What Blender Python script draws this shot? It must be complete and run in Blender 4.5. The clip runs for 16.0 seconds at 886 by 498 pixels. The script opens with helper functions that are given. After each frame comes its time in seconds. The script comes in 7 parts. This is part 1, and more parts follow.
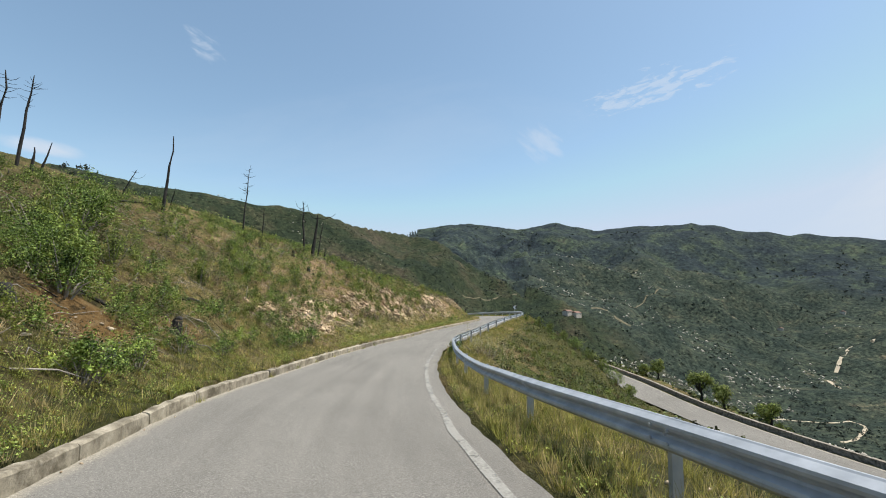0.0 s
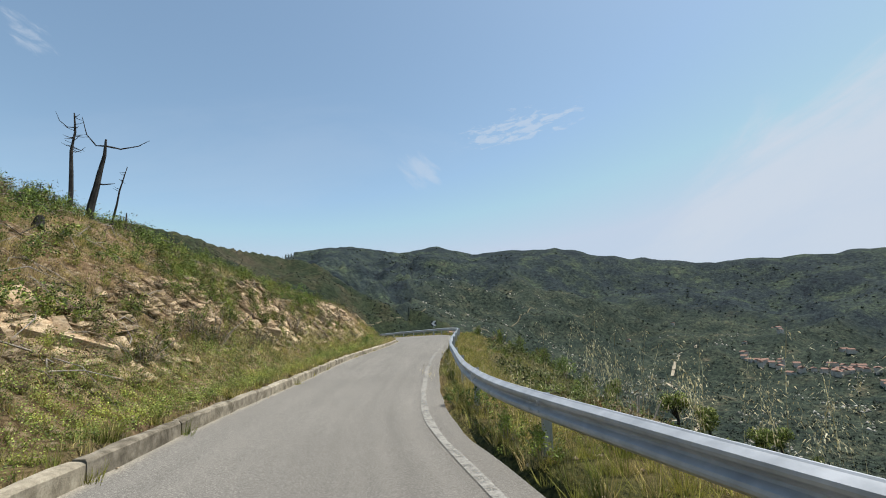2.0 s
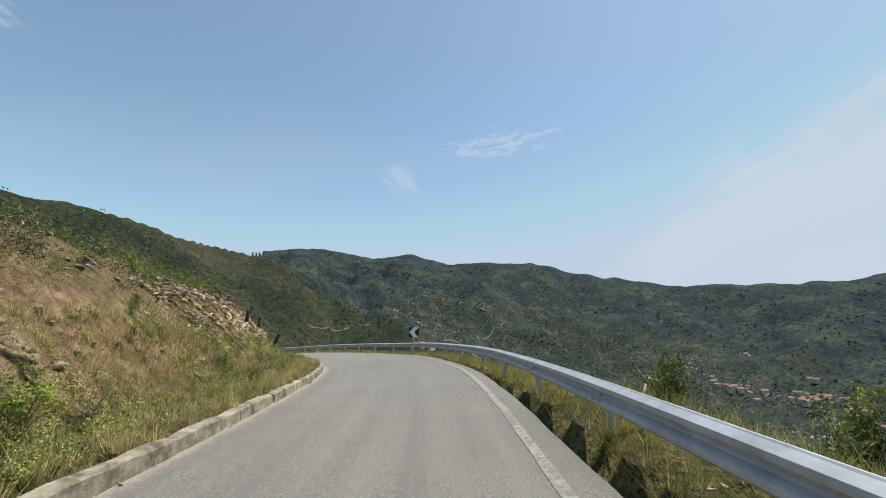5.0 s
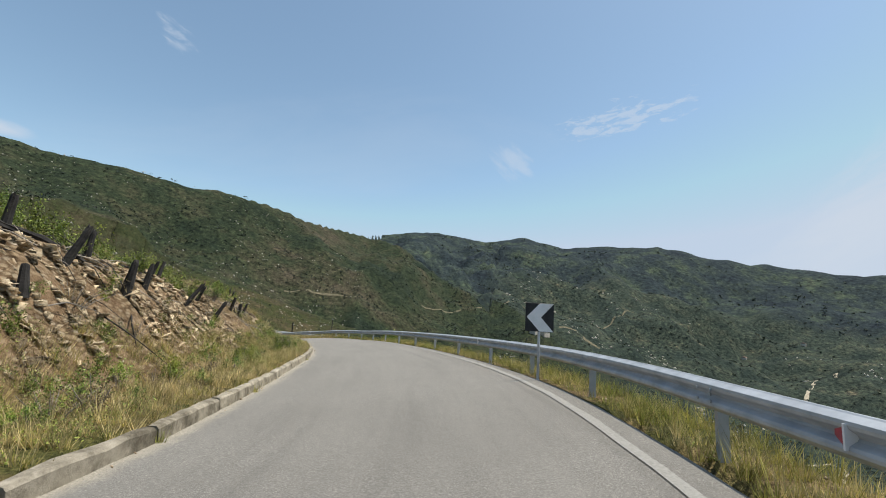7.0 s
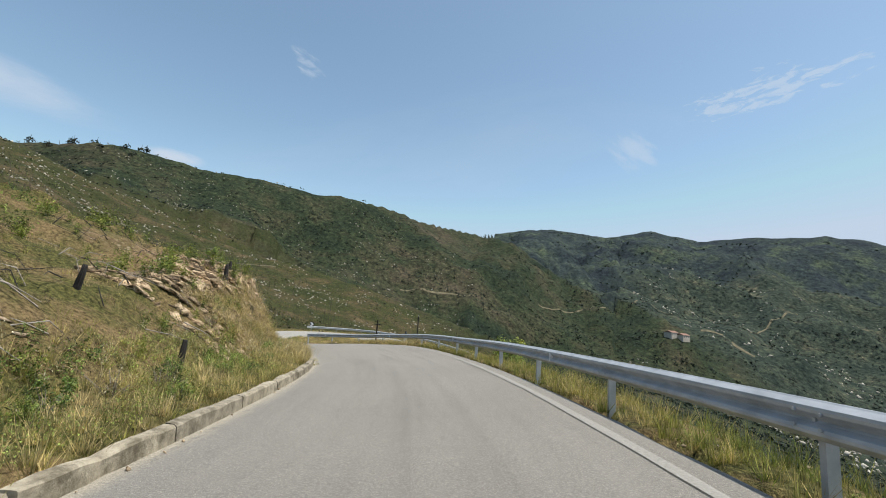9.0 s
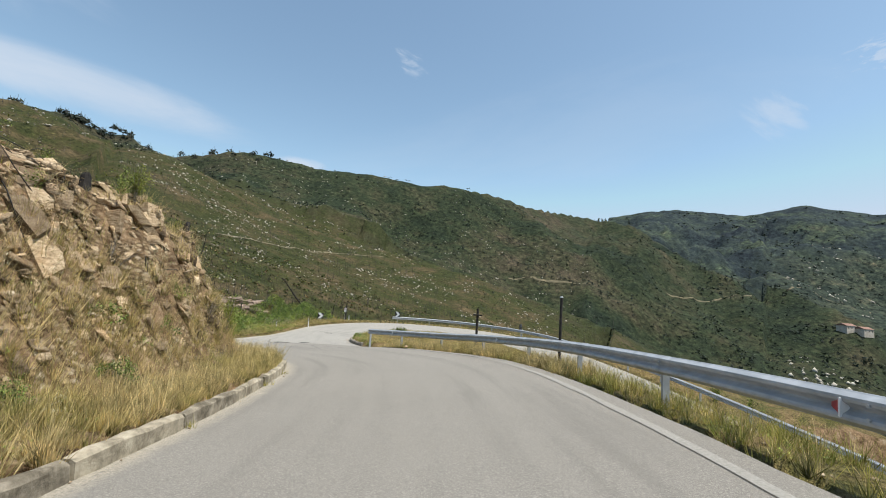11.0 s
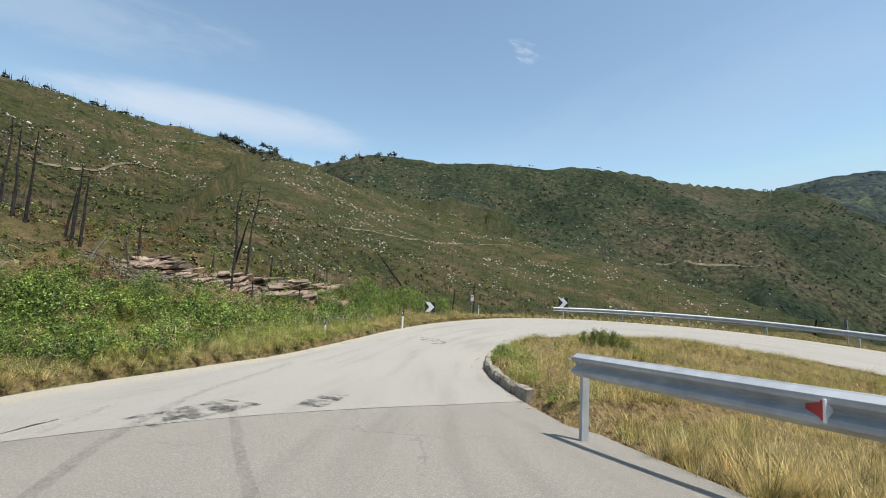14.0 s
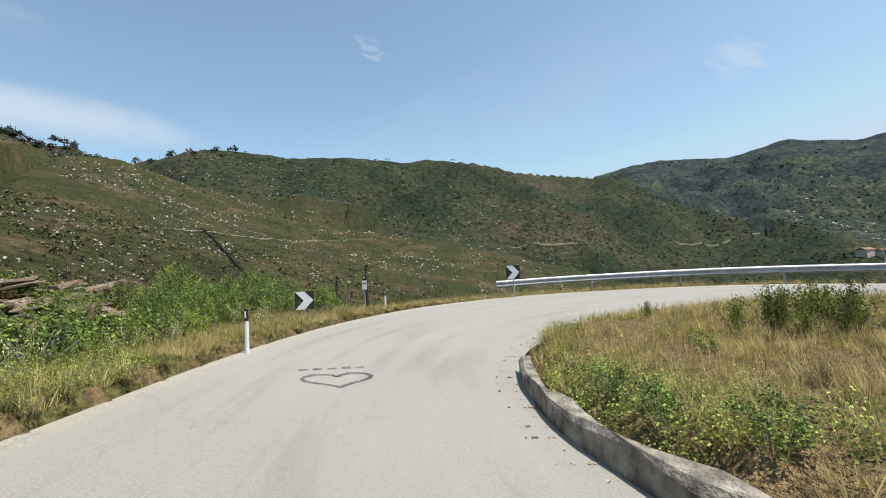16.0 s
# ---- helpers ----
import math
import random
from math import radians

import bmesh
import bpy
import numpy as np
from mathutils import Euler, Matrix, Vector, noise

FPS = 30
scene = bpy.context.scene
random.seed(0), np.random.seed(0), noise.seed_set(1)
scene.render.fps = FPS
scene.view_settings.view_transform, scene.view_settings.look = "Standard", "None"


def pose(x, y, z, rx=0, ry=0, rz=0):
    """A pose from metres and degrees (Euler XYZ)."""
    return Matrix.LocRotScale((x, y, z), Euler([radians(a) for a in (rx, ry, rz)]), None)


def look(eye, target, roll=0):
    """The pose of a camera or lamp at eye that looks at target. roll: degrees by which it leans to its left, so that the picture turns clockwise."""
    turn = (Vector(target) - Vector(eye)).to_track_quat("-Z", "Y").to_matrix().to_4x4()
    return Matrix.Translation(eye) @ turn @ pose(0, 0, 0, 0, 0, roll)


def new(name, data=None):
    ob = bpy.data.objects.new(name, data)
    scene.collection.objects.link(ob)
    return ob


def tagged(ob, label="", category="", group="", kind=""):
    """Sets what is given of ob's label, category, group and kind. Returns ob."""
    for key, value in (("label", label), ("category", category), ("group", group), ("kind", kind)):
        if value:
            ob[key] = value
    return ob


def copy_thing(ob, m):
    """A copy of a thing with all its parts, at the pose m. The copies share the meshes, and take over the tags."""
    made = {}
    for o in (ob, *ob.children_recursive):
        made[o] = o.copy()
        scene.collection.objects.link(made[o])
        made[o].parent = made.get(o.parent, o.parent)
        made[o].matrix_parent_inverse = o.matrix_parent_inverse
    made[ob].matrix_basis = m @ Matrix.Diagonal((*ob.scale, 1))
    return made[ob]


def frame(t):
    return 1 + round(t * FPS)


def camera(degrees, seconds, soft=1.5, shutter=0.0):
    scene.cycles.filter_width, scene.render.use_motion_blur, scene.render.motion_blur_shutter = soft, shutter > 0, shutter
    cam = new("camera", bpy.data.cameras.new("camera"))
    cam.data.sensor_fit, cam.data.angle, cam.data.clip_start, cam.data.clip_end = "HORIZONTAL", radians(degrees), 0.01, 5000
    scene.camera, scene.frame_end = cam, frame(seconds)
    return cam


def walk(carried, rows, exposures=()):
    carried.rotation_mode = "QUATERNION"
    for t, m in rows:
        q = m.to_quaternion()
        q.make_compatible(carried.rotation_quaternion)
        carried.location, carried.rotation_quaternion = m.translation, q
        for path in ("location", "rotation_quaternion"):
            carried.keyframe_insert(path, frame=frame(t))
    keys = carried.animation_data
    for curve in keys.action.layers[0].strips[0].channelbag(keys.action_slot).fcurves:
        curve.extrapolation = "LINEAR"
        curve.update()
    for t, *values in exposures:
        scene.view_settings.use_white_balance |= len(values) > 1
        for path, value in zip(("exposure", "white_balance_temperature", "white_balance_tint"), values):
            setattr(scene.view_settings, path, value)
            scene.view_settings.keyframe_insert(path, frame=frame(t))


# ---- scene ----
# The camera rides in a car down a mountain road.
cam = camera(90.85, 16.0, 1.0)
PATH = [
    (0, look((-0.001, 0.000, 1.401), (0.002, 9.899, 2.819), 0.65)),
    (0.5, look((-0.999, 4.445, 1.110), (-0.380, 14.308, 2.636), -0.35)),
    (1, look((-1.659, 8.931, 0.868), (-0.333, 18.708, 2.499), -1.12)),
    (1.5, look((-1.992, 13.377, 0.721), (0.058, 23.003, 2.494), -1.72)),
    (2, look((-2.006, 17.810, 0.716), (0.673, 27.248, 2.651), -2.03)),
    (2.5, look((-1.705, 22.193, 0.747), (1.443, 31.449, 2.849), -2.44)),
    (3, look((-1.102, 26.611, 0.785), (2.319, 35.743, 3.002), -2.63)),
    (3.5, look((-0.198, 30.993, 0.834), (3.328, 40.070, 3.109), -2.18)),
    (4, look((0.942, 35.327, 0.971), (4.444, 44.409, 3.260), -1.46)),
    (4.5, look((2.381, 39.625, 1.169), (5.768, 48.764, 3.405), -0.09)),
    (5, look((3.994, 43.958, 1.401), (7.206, 53.179, 3.556), 0.76)),
    (5.5, look((5.453, 48.377, 1.605), (8.282, 57.746, 3.658), 1.50)),
    (6, look((6.633, 52.883, 1.764), (8.863, 62.441, 3.684), 2.18)),
    (6.5, look((7.778, 57.401, 1.862), (9.308, 67.112, 3.691), 2.99)),
    (7, look((8.704, 61.977, 1.898), (9.448, 71.802, 3.608), 3.65)),
    (7.5, look((9.221, 66.661, 1.956), (9.163, 76.534, 3.548), 4.60)),
    (8, look((9.225, 71.508, 1.963), (8.427, 81.364, 3.450), 4.81)),
    (8.5, look((8.741, 76.293, 1.901), (7.379, 86.091, 3.369), 4.77)),
    (9, look((7.927, 81.001, 1.864), (6.106, 90.714, 3.390), 4.42)),
    (9.5, look((6.942, 85.592, 1.816), (4.608, 95.201, 3.306), 4.17)),
    (10, look((5.664, 89.977, 1.738), (2.727, 99.441, 3.079), 4.12)),
    (10.5, look((4.402, 94.204, 1.624), (0.889, 103.489, 2.825), 4.02)),
    (11, look((2.914, 98.181, 1.461), (-1.218, 107.218, 2.584), 4.21)),
    (11.5, look((1.179, 101.949, 1.262), (-3.672, 110.633, 2.289), 4.53)),
    (12, look((-0.766, 105.405, 1.051), (-6.344, 113.650, 1.999), 4.93)),
    (12.5, look((-2.878, 108.526, 0.850), (-9.061, 116.337, 1.726), 5.00)),
    (13, look((-5.173, 111.275, 0.578), (-11.731, 118.777, 1.423), 4.51)),
    (13.5, look((-7.561, 113.703, 0.321), (-14.224, 121.113, 1.158), 3.70)),
    (14, look((-10.018, 115.953, 0.081), (-16.531, 123.497, 0.897), 2.51)),
    (14.5, look((-12.346, 118.047, -0.258), (-18.463, 125.918, 0.532), 0.79)),
    (15, look((-14.526, 120.076, -0.513), (-20.057, 128.374, 0.225), -0.73)),
    (15.5, look((-16.457, 122.144, -0.744), (-21.234, 130.901, -0.034), -2.12)),
    (16, look((-18.121, 124.258, -0.934), (-21.970, 133.458, -0.206), -3.49)),
]
walk(cam, PATH, [(0.0, 0.26), (3.0, 0.1), (8.0, 0.15), (10.5, 0.22), (13.0, 0.34), (16.0, 0.31)])

# ---- light ----
world = bpy.data.worlds.new("sky")
scene.world = world
world.use_nodes = True
SUN_AZ, SUN_EL = 88.0, 69.0          # degrees clockwise from +y, above the horizon


def sky_nodes():
    nt = world.node_tree
    nt.nodes.clear()

    def add(kind, **values):
        node = nt.nodes.new(kind)
        for key, value in values.items():
            node.inputs[key].default_value = value
        return node

    def calc(op, a, b, kind="ShaderNodeMath"):
        node = nt.nodes.new(kind)
        node.operation = op
        for k, v in enumerate((a, b)):
            if isinstance(v, (int, float, tuple)):
                node.inputs[k].default_value = v
            else:
                nt.links.new(v, node.inputs[k])
        return node.outputs["Value" if kind == "ShaderNodeMath" or op == "DOT_PRODUCT" else "Vector"]

    out, bg = add("ShaderNodeOutputWorld"), add("ShaderNodeBackground", Strength=0.176)
    sky = nt.nodes.new("ShaderNodeTexSky")
    sky.sky_type, sky.sun_disc = "NISHITA", False
    sky.sun_elevation, sky.sun_rotation = radians(SUN_EL), radians(SUN_AZ)
    sky.altitude, sky.air_density, sky.dust_density, sky.ozone_density = 400.0, 0.95, 0.85, 0.0
    way = nt.nodes.new("ShaderNodeTexCoord").outputs["Generated"]
    tint = nt.nodes.new("ShaderNodeMix")
    tint.data_type, tint.blend_type = "RGBA", "MULTIPLY"
    tint.inputs[0].default_value, tint.inputs[7].default_value = 1.0, (0.965, 1.0, 0.885, 1)
    nt.links.new(sky.outputs[0], tint.inputs[6])
    # the milky horizon is no brighter than the thin cloud
    cap = nt.nodes.new("ShaderNodeMix")
    cap.data_type, cap.blend_type = "RGBA", "DARKEN"
    cap.inputs[0].default_value, cap.inputs[7].default_value = 1.0, (2.75, 3.3, 4.05, 1)
    nt.links.new(tint.outputs[2], cap.inputs[6])
    colour = cap.outputs[2]
    # thin cirrus: azimuth left of +y, elevation, half sizes and tilt in degrees, density, streak scale, raggedness
    for az, el, wide, high, tilt, dense, scale, rag in (
            (-65, 19.6, 33, 7.5, -25, 1.0, 1.6, 1.3), (-64, 10, 40, 13, -14, 0.8, 1.1, 0.9), (69, 18.3, 21, 2.8, 0, 0.85, 1.8, 0.7), (44, 15.3, 3.8, 1.0, 0, 1.0, 4.0, 0.6),
            (-27.0, 25.9, 8.0, 1.9, -8, 0.5, 12.0, 3.4), (-13, 21.3, 3.6, 2.4, 40, 0.45, 5.0, 1.4), (30.5, 29, 2.2, 1.3, 20, 0.36, 9.0, 2.4), (82, 24.5, 18, 4, -6, 0.25, 2.2, 1.3), (15, 21, 34, 8, -12, 0.12, 1.0, 1.2)):
        a, e = radians(az), radians(el)
        c = Vector((-math.sin(a) * math.cos(e), math.cos(a) * math.cos(e), math.sin(e)))
        side = c.cross((0, 0, 1)).normalized()
        up = side.cross(c)
        s, k = math.sin(radians(tilt)), math.cos(radians(tilt))
        e1, e2 = side * k - up * s, side * s + up * k
        d = calc("MAXIMUM", calc("DOT_PRODUCT", way, tuple(c), "ShaderNodeVectorMath"), 0.05)
        u = calc("DIVIDE", calc("DOT_PRODUCT", way, tuple(e1), "ShaderNodeVectorMath"), d)
        v = calc("DIVIDE", calc("DOT_PRODUCT", way, tuple(e2), "ShaderNodeVectorMath"), d)
        joined = nt.nodes.new("ShaderNodeCombineXYZ")
        nt.links.new(u, joined.inputs[0])
        nt.links.new(calc("MULTIPLY", v, 3.2), joined.inputs[1])
        joined.inputs[2].default_value = az * 0.37
        tex = add("ShaderNodeTexNoise", Scale=scale * 2.2, Detail=7.0, Roughness=0.62, Distortion=0.5)
        nt.links.new(joined.outputs[0], tex.inputs["Vector"])
        ru, rv = calc("DIVIDE", u, math.tan(radians(wide))), calc("DIVIDE", v, math.tan(radians(high)))
        rad = calc("ADD", calc("MULTIPLY", ru, ru), calc("MULTIPLY", rv, rv))
        fall = calc("SUBTRACT", 1.0, rad)
        body = calc("ADD", calc("MULTIPLY", fall, 0.5), calc("MULTIPLY", calc("SUBTRACT", tex.outputs["Fac"], 0.53), rag))
        node = nt.nodes.new("ShaderNodeMapRange")
        node.interpolation_type = "SMOOTHERSTEP"
        node.inputs["From Min"].default_value, node.inputs["From Max"].default_value = -0.03, 0.66
        nt.links.new(body, node.inputs[0])
        mix = nt.nodes.new("ShaderNodeMix")
        mix.data_type = "RGBA"
        nt.links.new(calc("MULTIPLY", node.outputs[0], dense), mix.inputs[0])
        nt.links.new(colour, mix.inputs[6])
        mix.inputs[7].default_value = (3.1, 3.5, 4.05, 1)
        colour = mix.outputs[2]
    nt.links.new(colour, bg.inputs["Color"])
    nt.links.new(bg.outputs[0], out.inputs["Surface"])


sky_nodes()
sun = new("sun", bpy.data.lights.new("sun", "SUN"))
sun.data.energy, sun.data.angle, sun.data.color = 5.0, radians(0.53), (1.0, 0.95, 0.87)
sun.matrix_world = look((100 * math.sin(radians(SUN_AZ)), 100 * math.cos(radians(SUN_AZ)), 100 * math.tan(radians(SUN_EL))), (0, 0, 0))


# ---- materials ----
class Nodes:
    """A small node builder for one procedural material."""

    def __init__(self, name, rough=0.8, metal=0.0, spec=0.4):
        self.mat = bpy.data.materials.new(name)
        self.mat.use_nodes = True
        self.t = self.mat.node_tree
        self.b = self.t.nodes["Principled BSDF"]
        self.b.inputs["Roughness"].default_value = rough
        self.b.inputs["Metallic"].default_value = metal
        self.b.inputs["Specular IOR Level"].default_value = spec
        self.co = self.add("ShaderNodeTexCoord").outputs["Object"]
        self.geo = self.add("ShaderNodeNewGeometry")

    def add(self, kind):
        return self.t.nodes.new(kind)

    def link(self, a, b):
        self.t.links.new(a, b)

    def noise(self, scale, detail=4.0, rough=0.55, stretch=None, dist=0.0):
        n = self.add("ShaderNodeTexNoise")
        n.inputs["Scale"].default_value, n.inputs["Detail"].default_value = scale, detail
        n.inputs["Roughness"].default_value, n.inputs["Distortion"].default_value = rough, dist
        co = self.geo.outputs["Position"]
        if stretch:
            m = self.add("ShaderNodeMapping")
            m.inputs["Scale"].default_value = stretch
            self.link(co, m.inputs[0])
            co = m.outputs[0]
        self.link(co, n.inputs["Vector"])
        return n.outputs["Fac"]

    def ramp(self, fac, stops):
        r = self.add("ShaderNodeValToRGB")
        e = r.color_ramp.elements
        while len(e) < len(stops):
            e.new(0.5)
        for k, (p, c) in enumerate(stops):
            e[k].position, e[k].color = p, (*(c if len(c) == 3 else c[:3]), 1)
        self.link(fac, r.inputs[0])
        return r.outputs[0]

    def mask(self, fac, lo, hi):
        m = self.add("ShaderNodeMapRange")
        m.inputs["From Min"].default_value, m.inputs["From Max"].default_value = lo, hi
        self.link(fac, m.inputs[0])
        return m.outputs[0]

    def math(self, op, a, b):
        m = self.add("ShaderNodeMath")
        m.operation = op
        for k, v in enumerate((a, b)):
            if isinstance(v, (int, float)):
                m.inputs[k].default_value = v
            else:
                self.link(v, m.inputs[k])
        return m.outputs[0]

    def mix(self, fac, a, b, how="MIX"):
        m = self.add("ShaderNodeMix")
        m.data_type, m.blend_type = "RGBA", how
        for k, v in ((0, fac), (6, a), (7, b)):
            if isinstance(v, (int, float)):
                m.inputs[k].default_value = v
            elif isinstance(v, tuple):
                m.inputs[k].default_value = (*v, 1)
            else:
                self.link(v, m.inputs[k])
        return m.outputs[2]

    def colour(self, c):
        if isinstance(c, tuple):
            self.b.inputs["Base Color"].default_value = (*c, 1)
        else:
            self.link(c, self.b.inputs["Base Color"])
        return self

    def bump(self, h, strength=0.4, dist=0.02):
        n = self.add("ShaderNodeBump")
        n.inputs["Strength"].default_value, n.inputs["Distance"].default_value = strength, dist
        self.link(h, n.inputs["Height"])
        self.link(n.outputs[0], self.b.inputs["Normal"])
        return self

    def random(self):
        return self.add("ShaderNodeObjectInfo").outputs["Random"]

    def island(self):
        return self.geo.outputs["Random Per Island"]


def asphalt(name="asphalt", lo=(0.06, 0.056, 0.05), mid=(0.165, 0.153, 0.133), hi=(0.43, 0.405, 0.355), stain=0.35, lanes=True, cracks=0.5):
    """Worn asphalt; the ribbon's u runs across the road, v along it in metres."""
    n = Nodes(name, 0.88, 0, 0.3)
    fine, speck = n.noise(170, 3, 0.8), n.noise(46, 4, 0.85)
    big, blot = n.noise(0.3, 6, 0.62), n.noise(2.4, 6, 0.7)
    c = n.ramp(n.math("ADD", n.math("MULTIPLY", fine, 0.5), n.math("MULTIPLY", speck, 0.5)), [(0.34, lo), (0.5, mid), (0.64, hi)])
    c = n.mix(n.math("MULTIPLY", n.mask(big, 0.4, 0.68), stain), c, tuple(v * 0.7 for v in mid))
    c = n.mix(n.math("MULTIPLY", n.mask(blot, 0.5, 0.75), stain), c, tuple(min(v * 1.35, 0.9) for v in mid))
    if lanes:
        # more worn and dusty towards the hairpin
        at = n.add("ShaderNodeSeparateXYZ")
        n.link(n.geo.outputs["Position"], at.inputs[0])
        worn = n.mask(n.math("ADD", at.outputs[1], n.math("MULTIPLY", big, 12.0)), 66, 118)
        c = n.mix(n.math("MULTIPLY", worn, 0.32), c, tuple(v * 1.9 for v in mid))
        uv = n.add("ShaderNodeUVMap")
        sep = n.add("ShaderNodeSeparateXYZ")
        n.link(uv.outputs[0], sep.inputs[0])
        m = n.add("ShaderNodeMapping")
        m.inputs["Scale"].default_value = (14.0, 0.1, 1.0)
        n.link(uv.outputs[0], m.inputs[0])
        streak = n.add("ShaderNodeTexNoise")
        streak.inputs["Scale"].default_value, streak.inputs["Detail"].default_value = 1.0, 5.0
        n.link(m.outputs[0], streak.inputs["Vector"])
        s = streak.outputs["Fac"]
        c = n.mix(n.math("MULTIPLY", n.mask(s, 0.5, 0.72), 0.3), c, tuple(v * 1.5 for v in mid))
        c = n.mix(n.math("MULTIPLY", n.mask(s, 0.47, 0.3), 0.3), c, tuple(v * 0.68 for v in mid))
        # dust and grit swept against the kerb
        edge = n.mask(n.math("ADD", sep.outputs[0], n.math("MULTIPLY", n.math("SUBTRACT", blot, 0.5), 0.06)), 0.075, 0.04)
        c = n.mix(n.math("MULTIPLY", edge, 0.7), c, n.ramp(speck, [(0.35, (0.2, 0.175, 0.13)), (0.65, (0.5, 0.45, 0.36))]))
    vor = n.add("ShaderNodeTexVoronoi")
    vor.feature = "DISTANCE_TO_EDGE"
    vor.inputs["Scale"].default_value = 0.33
    warp = n.add("ShaderNodeVectorMath")
    warp.operation = "MULTIPLY_ADD"
    nz = n.add("ShaderNodeTexNoise")
    nz.inputs["Scale"].default_value, nz.inputs["Detail"].default_value = 1.7, 6.0
    n.link(n.geo.outputs["Position"], nz.inputs["Vector"])
    n.link(nz.outputs["Color"], warp.inputs[0])
    warp.inputs[1].default_value = (1.1, 1.1, 1.1)
    n.link(n.geo.outputs["Position"], warp.inputs[2])
    n.link(warp.outputs[0], vor.inputs["Vector"])
    crack = n.math("MULTIPLY", n.mask(vor.outputs["Distance"], 0.005, 0.0), n.mask(n.noise(0.13, 3), 0.52, 0.64))
    c = n.mix(n.math("MULTIPLY", crack, cracks), c, (0.06, 0.056, 0.05))
    n.colour(c).bump(n.math("ADD", fine, n.math("MULTIPLY", speck, 0.8)), 0.6, 0.008)
    return n.mat


def simple(name, a, b, scale=6.0, rough=0.85, bump=0.3, dist=0.01, metal=0.0, detail=5):
    n = Nodes(name, rough, metal)
    f = n.noise(scale, detail)
    n.colour(n.ramp(f, [(0.3, a), (0.7, b)])).bump(n.noise(scale * 6, 4), bump, dist)
    return n.mat


M_ASPHALT = asphalt()


def paint_material(name, cover):
    n = Nodes(name, 0.8, 0, 0.3)
    n.colour(n.ramp(n.noise(30, 5, 0.7), [(0.3, (0.24, 0.228, 0.2)), (0.7, (0.4, 0.385, 0.345))]))
    tr = n.add("ShaderNodeBsdfTransparent")
    mx = n.add("ShaderNodeMixShader")
    worn = n.math("ADD", n.math("MULTIPLY", n.noise(9, 7, 0.78), 0.6), n.math("MULTIPLY", n.noise(0.8, 4, 0.6), 0.4))
    n.link(n.math("MULTIPLY", n.mask(worn, cover, cover - 0.22), 0.8), mx.inputs[0])
    n.link(tr.outputs[0], mx.inputs[1])
    n.link(n.b.outputs[0], mx.inputs[2])
    n.link(mx.outputs[0], n.t.nodes["Material Output"].inputs["Surface"])
    return n.mat


M_PAINT = paint_material("road_paint", 0.7)
M_LINE = paint_material("edge_paint", 0.84)
M_FADED = paint_material("faded_road_paint", 0.48)


def kerb_material():
    n = Nodes("kerb_concrete", 0.92, 0, 0.2)
    c = n.ramp(n.noise(4, 7, 0.68), [(0.3, (0.17, 0.15, 0.115)), (0.5, (0.34, 0.305, 0.24)), (0.7, (0.5, 0.455, 0.37))])
    c = n.mix(n.math("MULTIPLY", n.mask(n.noise(1.6, 7, 0.75), 0.47, 0.62), 0.8), c, (0.085, 0.072, 0.05))
    c = n.mix(1.0, c, n.ramp(n.random(), [(0.0, (0.72, 0.7, 0.68)), (1.0, (1.15, 1.12, 1.05))]), "MULTIPLY")
    n.colour(c).bump(n.noise(24, 6, 0.75), 0.8, 0.02)
    return n.mat


M_CONCRETE = kerb_material()
M_STEEL = simple("galvanised_steel", (0.33, 0.35, 0.37), (0.5, 0.52, 0.54), 4, 0.55, 0.1, 0.002, 0.4)
M_BLACK = simple("sign_black", (0.012, 0.012, 0.014), (0.03, 0.03, 0.032), 8, 0.5, 0.05, 0.001)
M_WHITE = simple("sign_white", (0.70, 0.71, 0.72), (0.82, 0.82, 0.83), 5, 0.45, 0.05, 0.001)
M_RED = simple("reflector_red", (0.32, 0.015, 0.02), (0.5, 0.03, 0.03), 12, 0.35, 0.05, 0.001)
M_CHAR = simple("charred_wood", (0.008, 0.007, 0.007), (0.05, 0.045, 0.04), 5, 0.95, 0.8, 0.02)
M_WOOD = simple("grey_dead_wood", (0.14, 0.12, 0.10), (0.36, 0.32, 0.27), 5, 0.95, 0.6, 0.02)


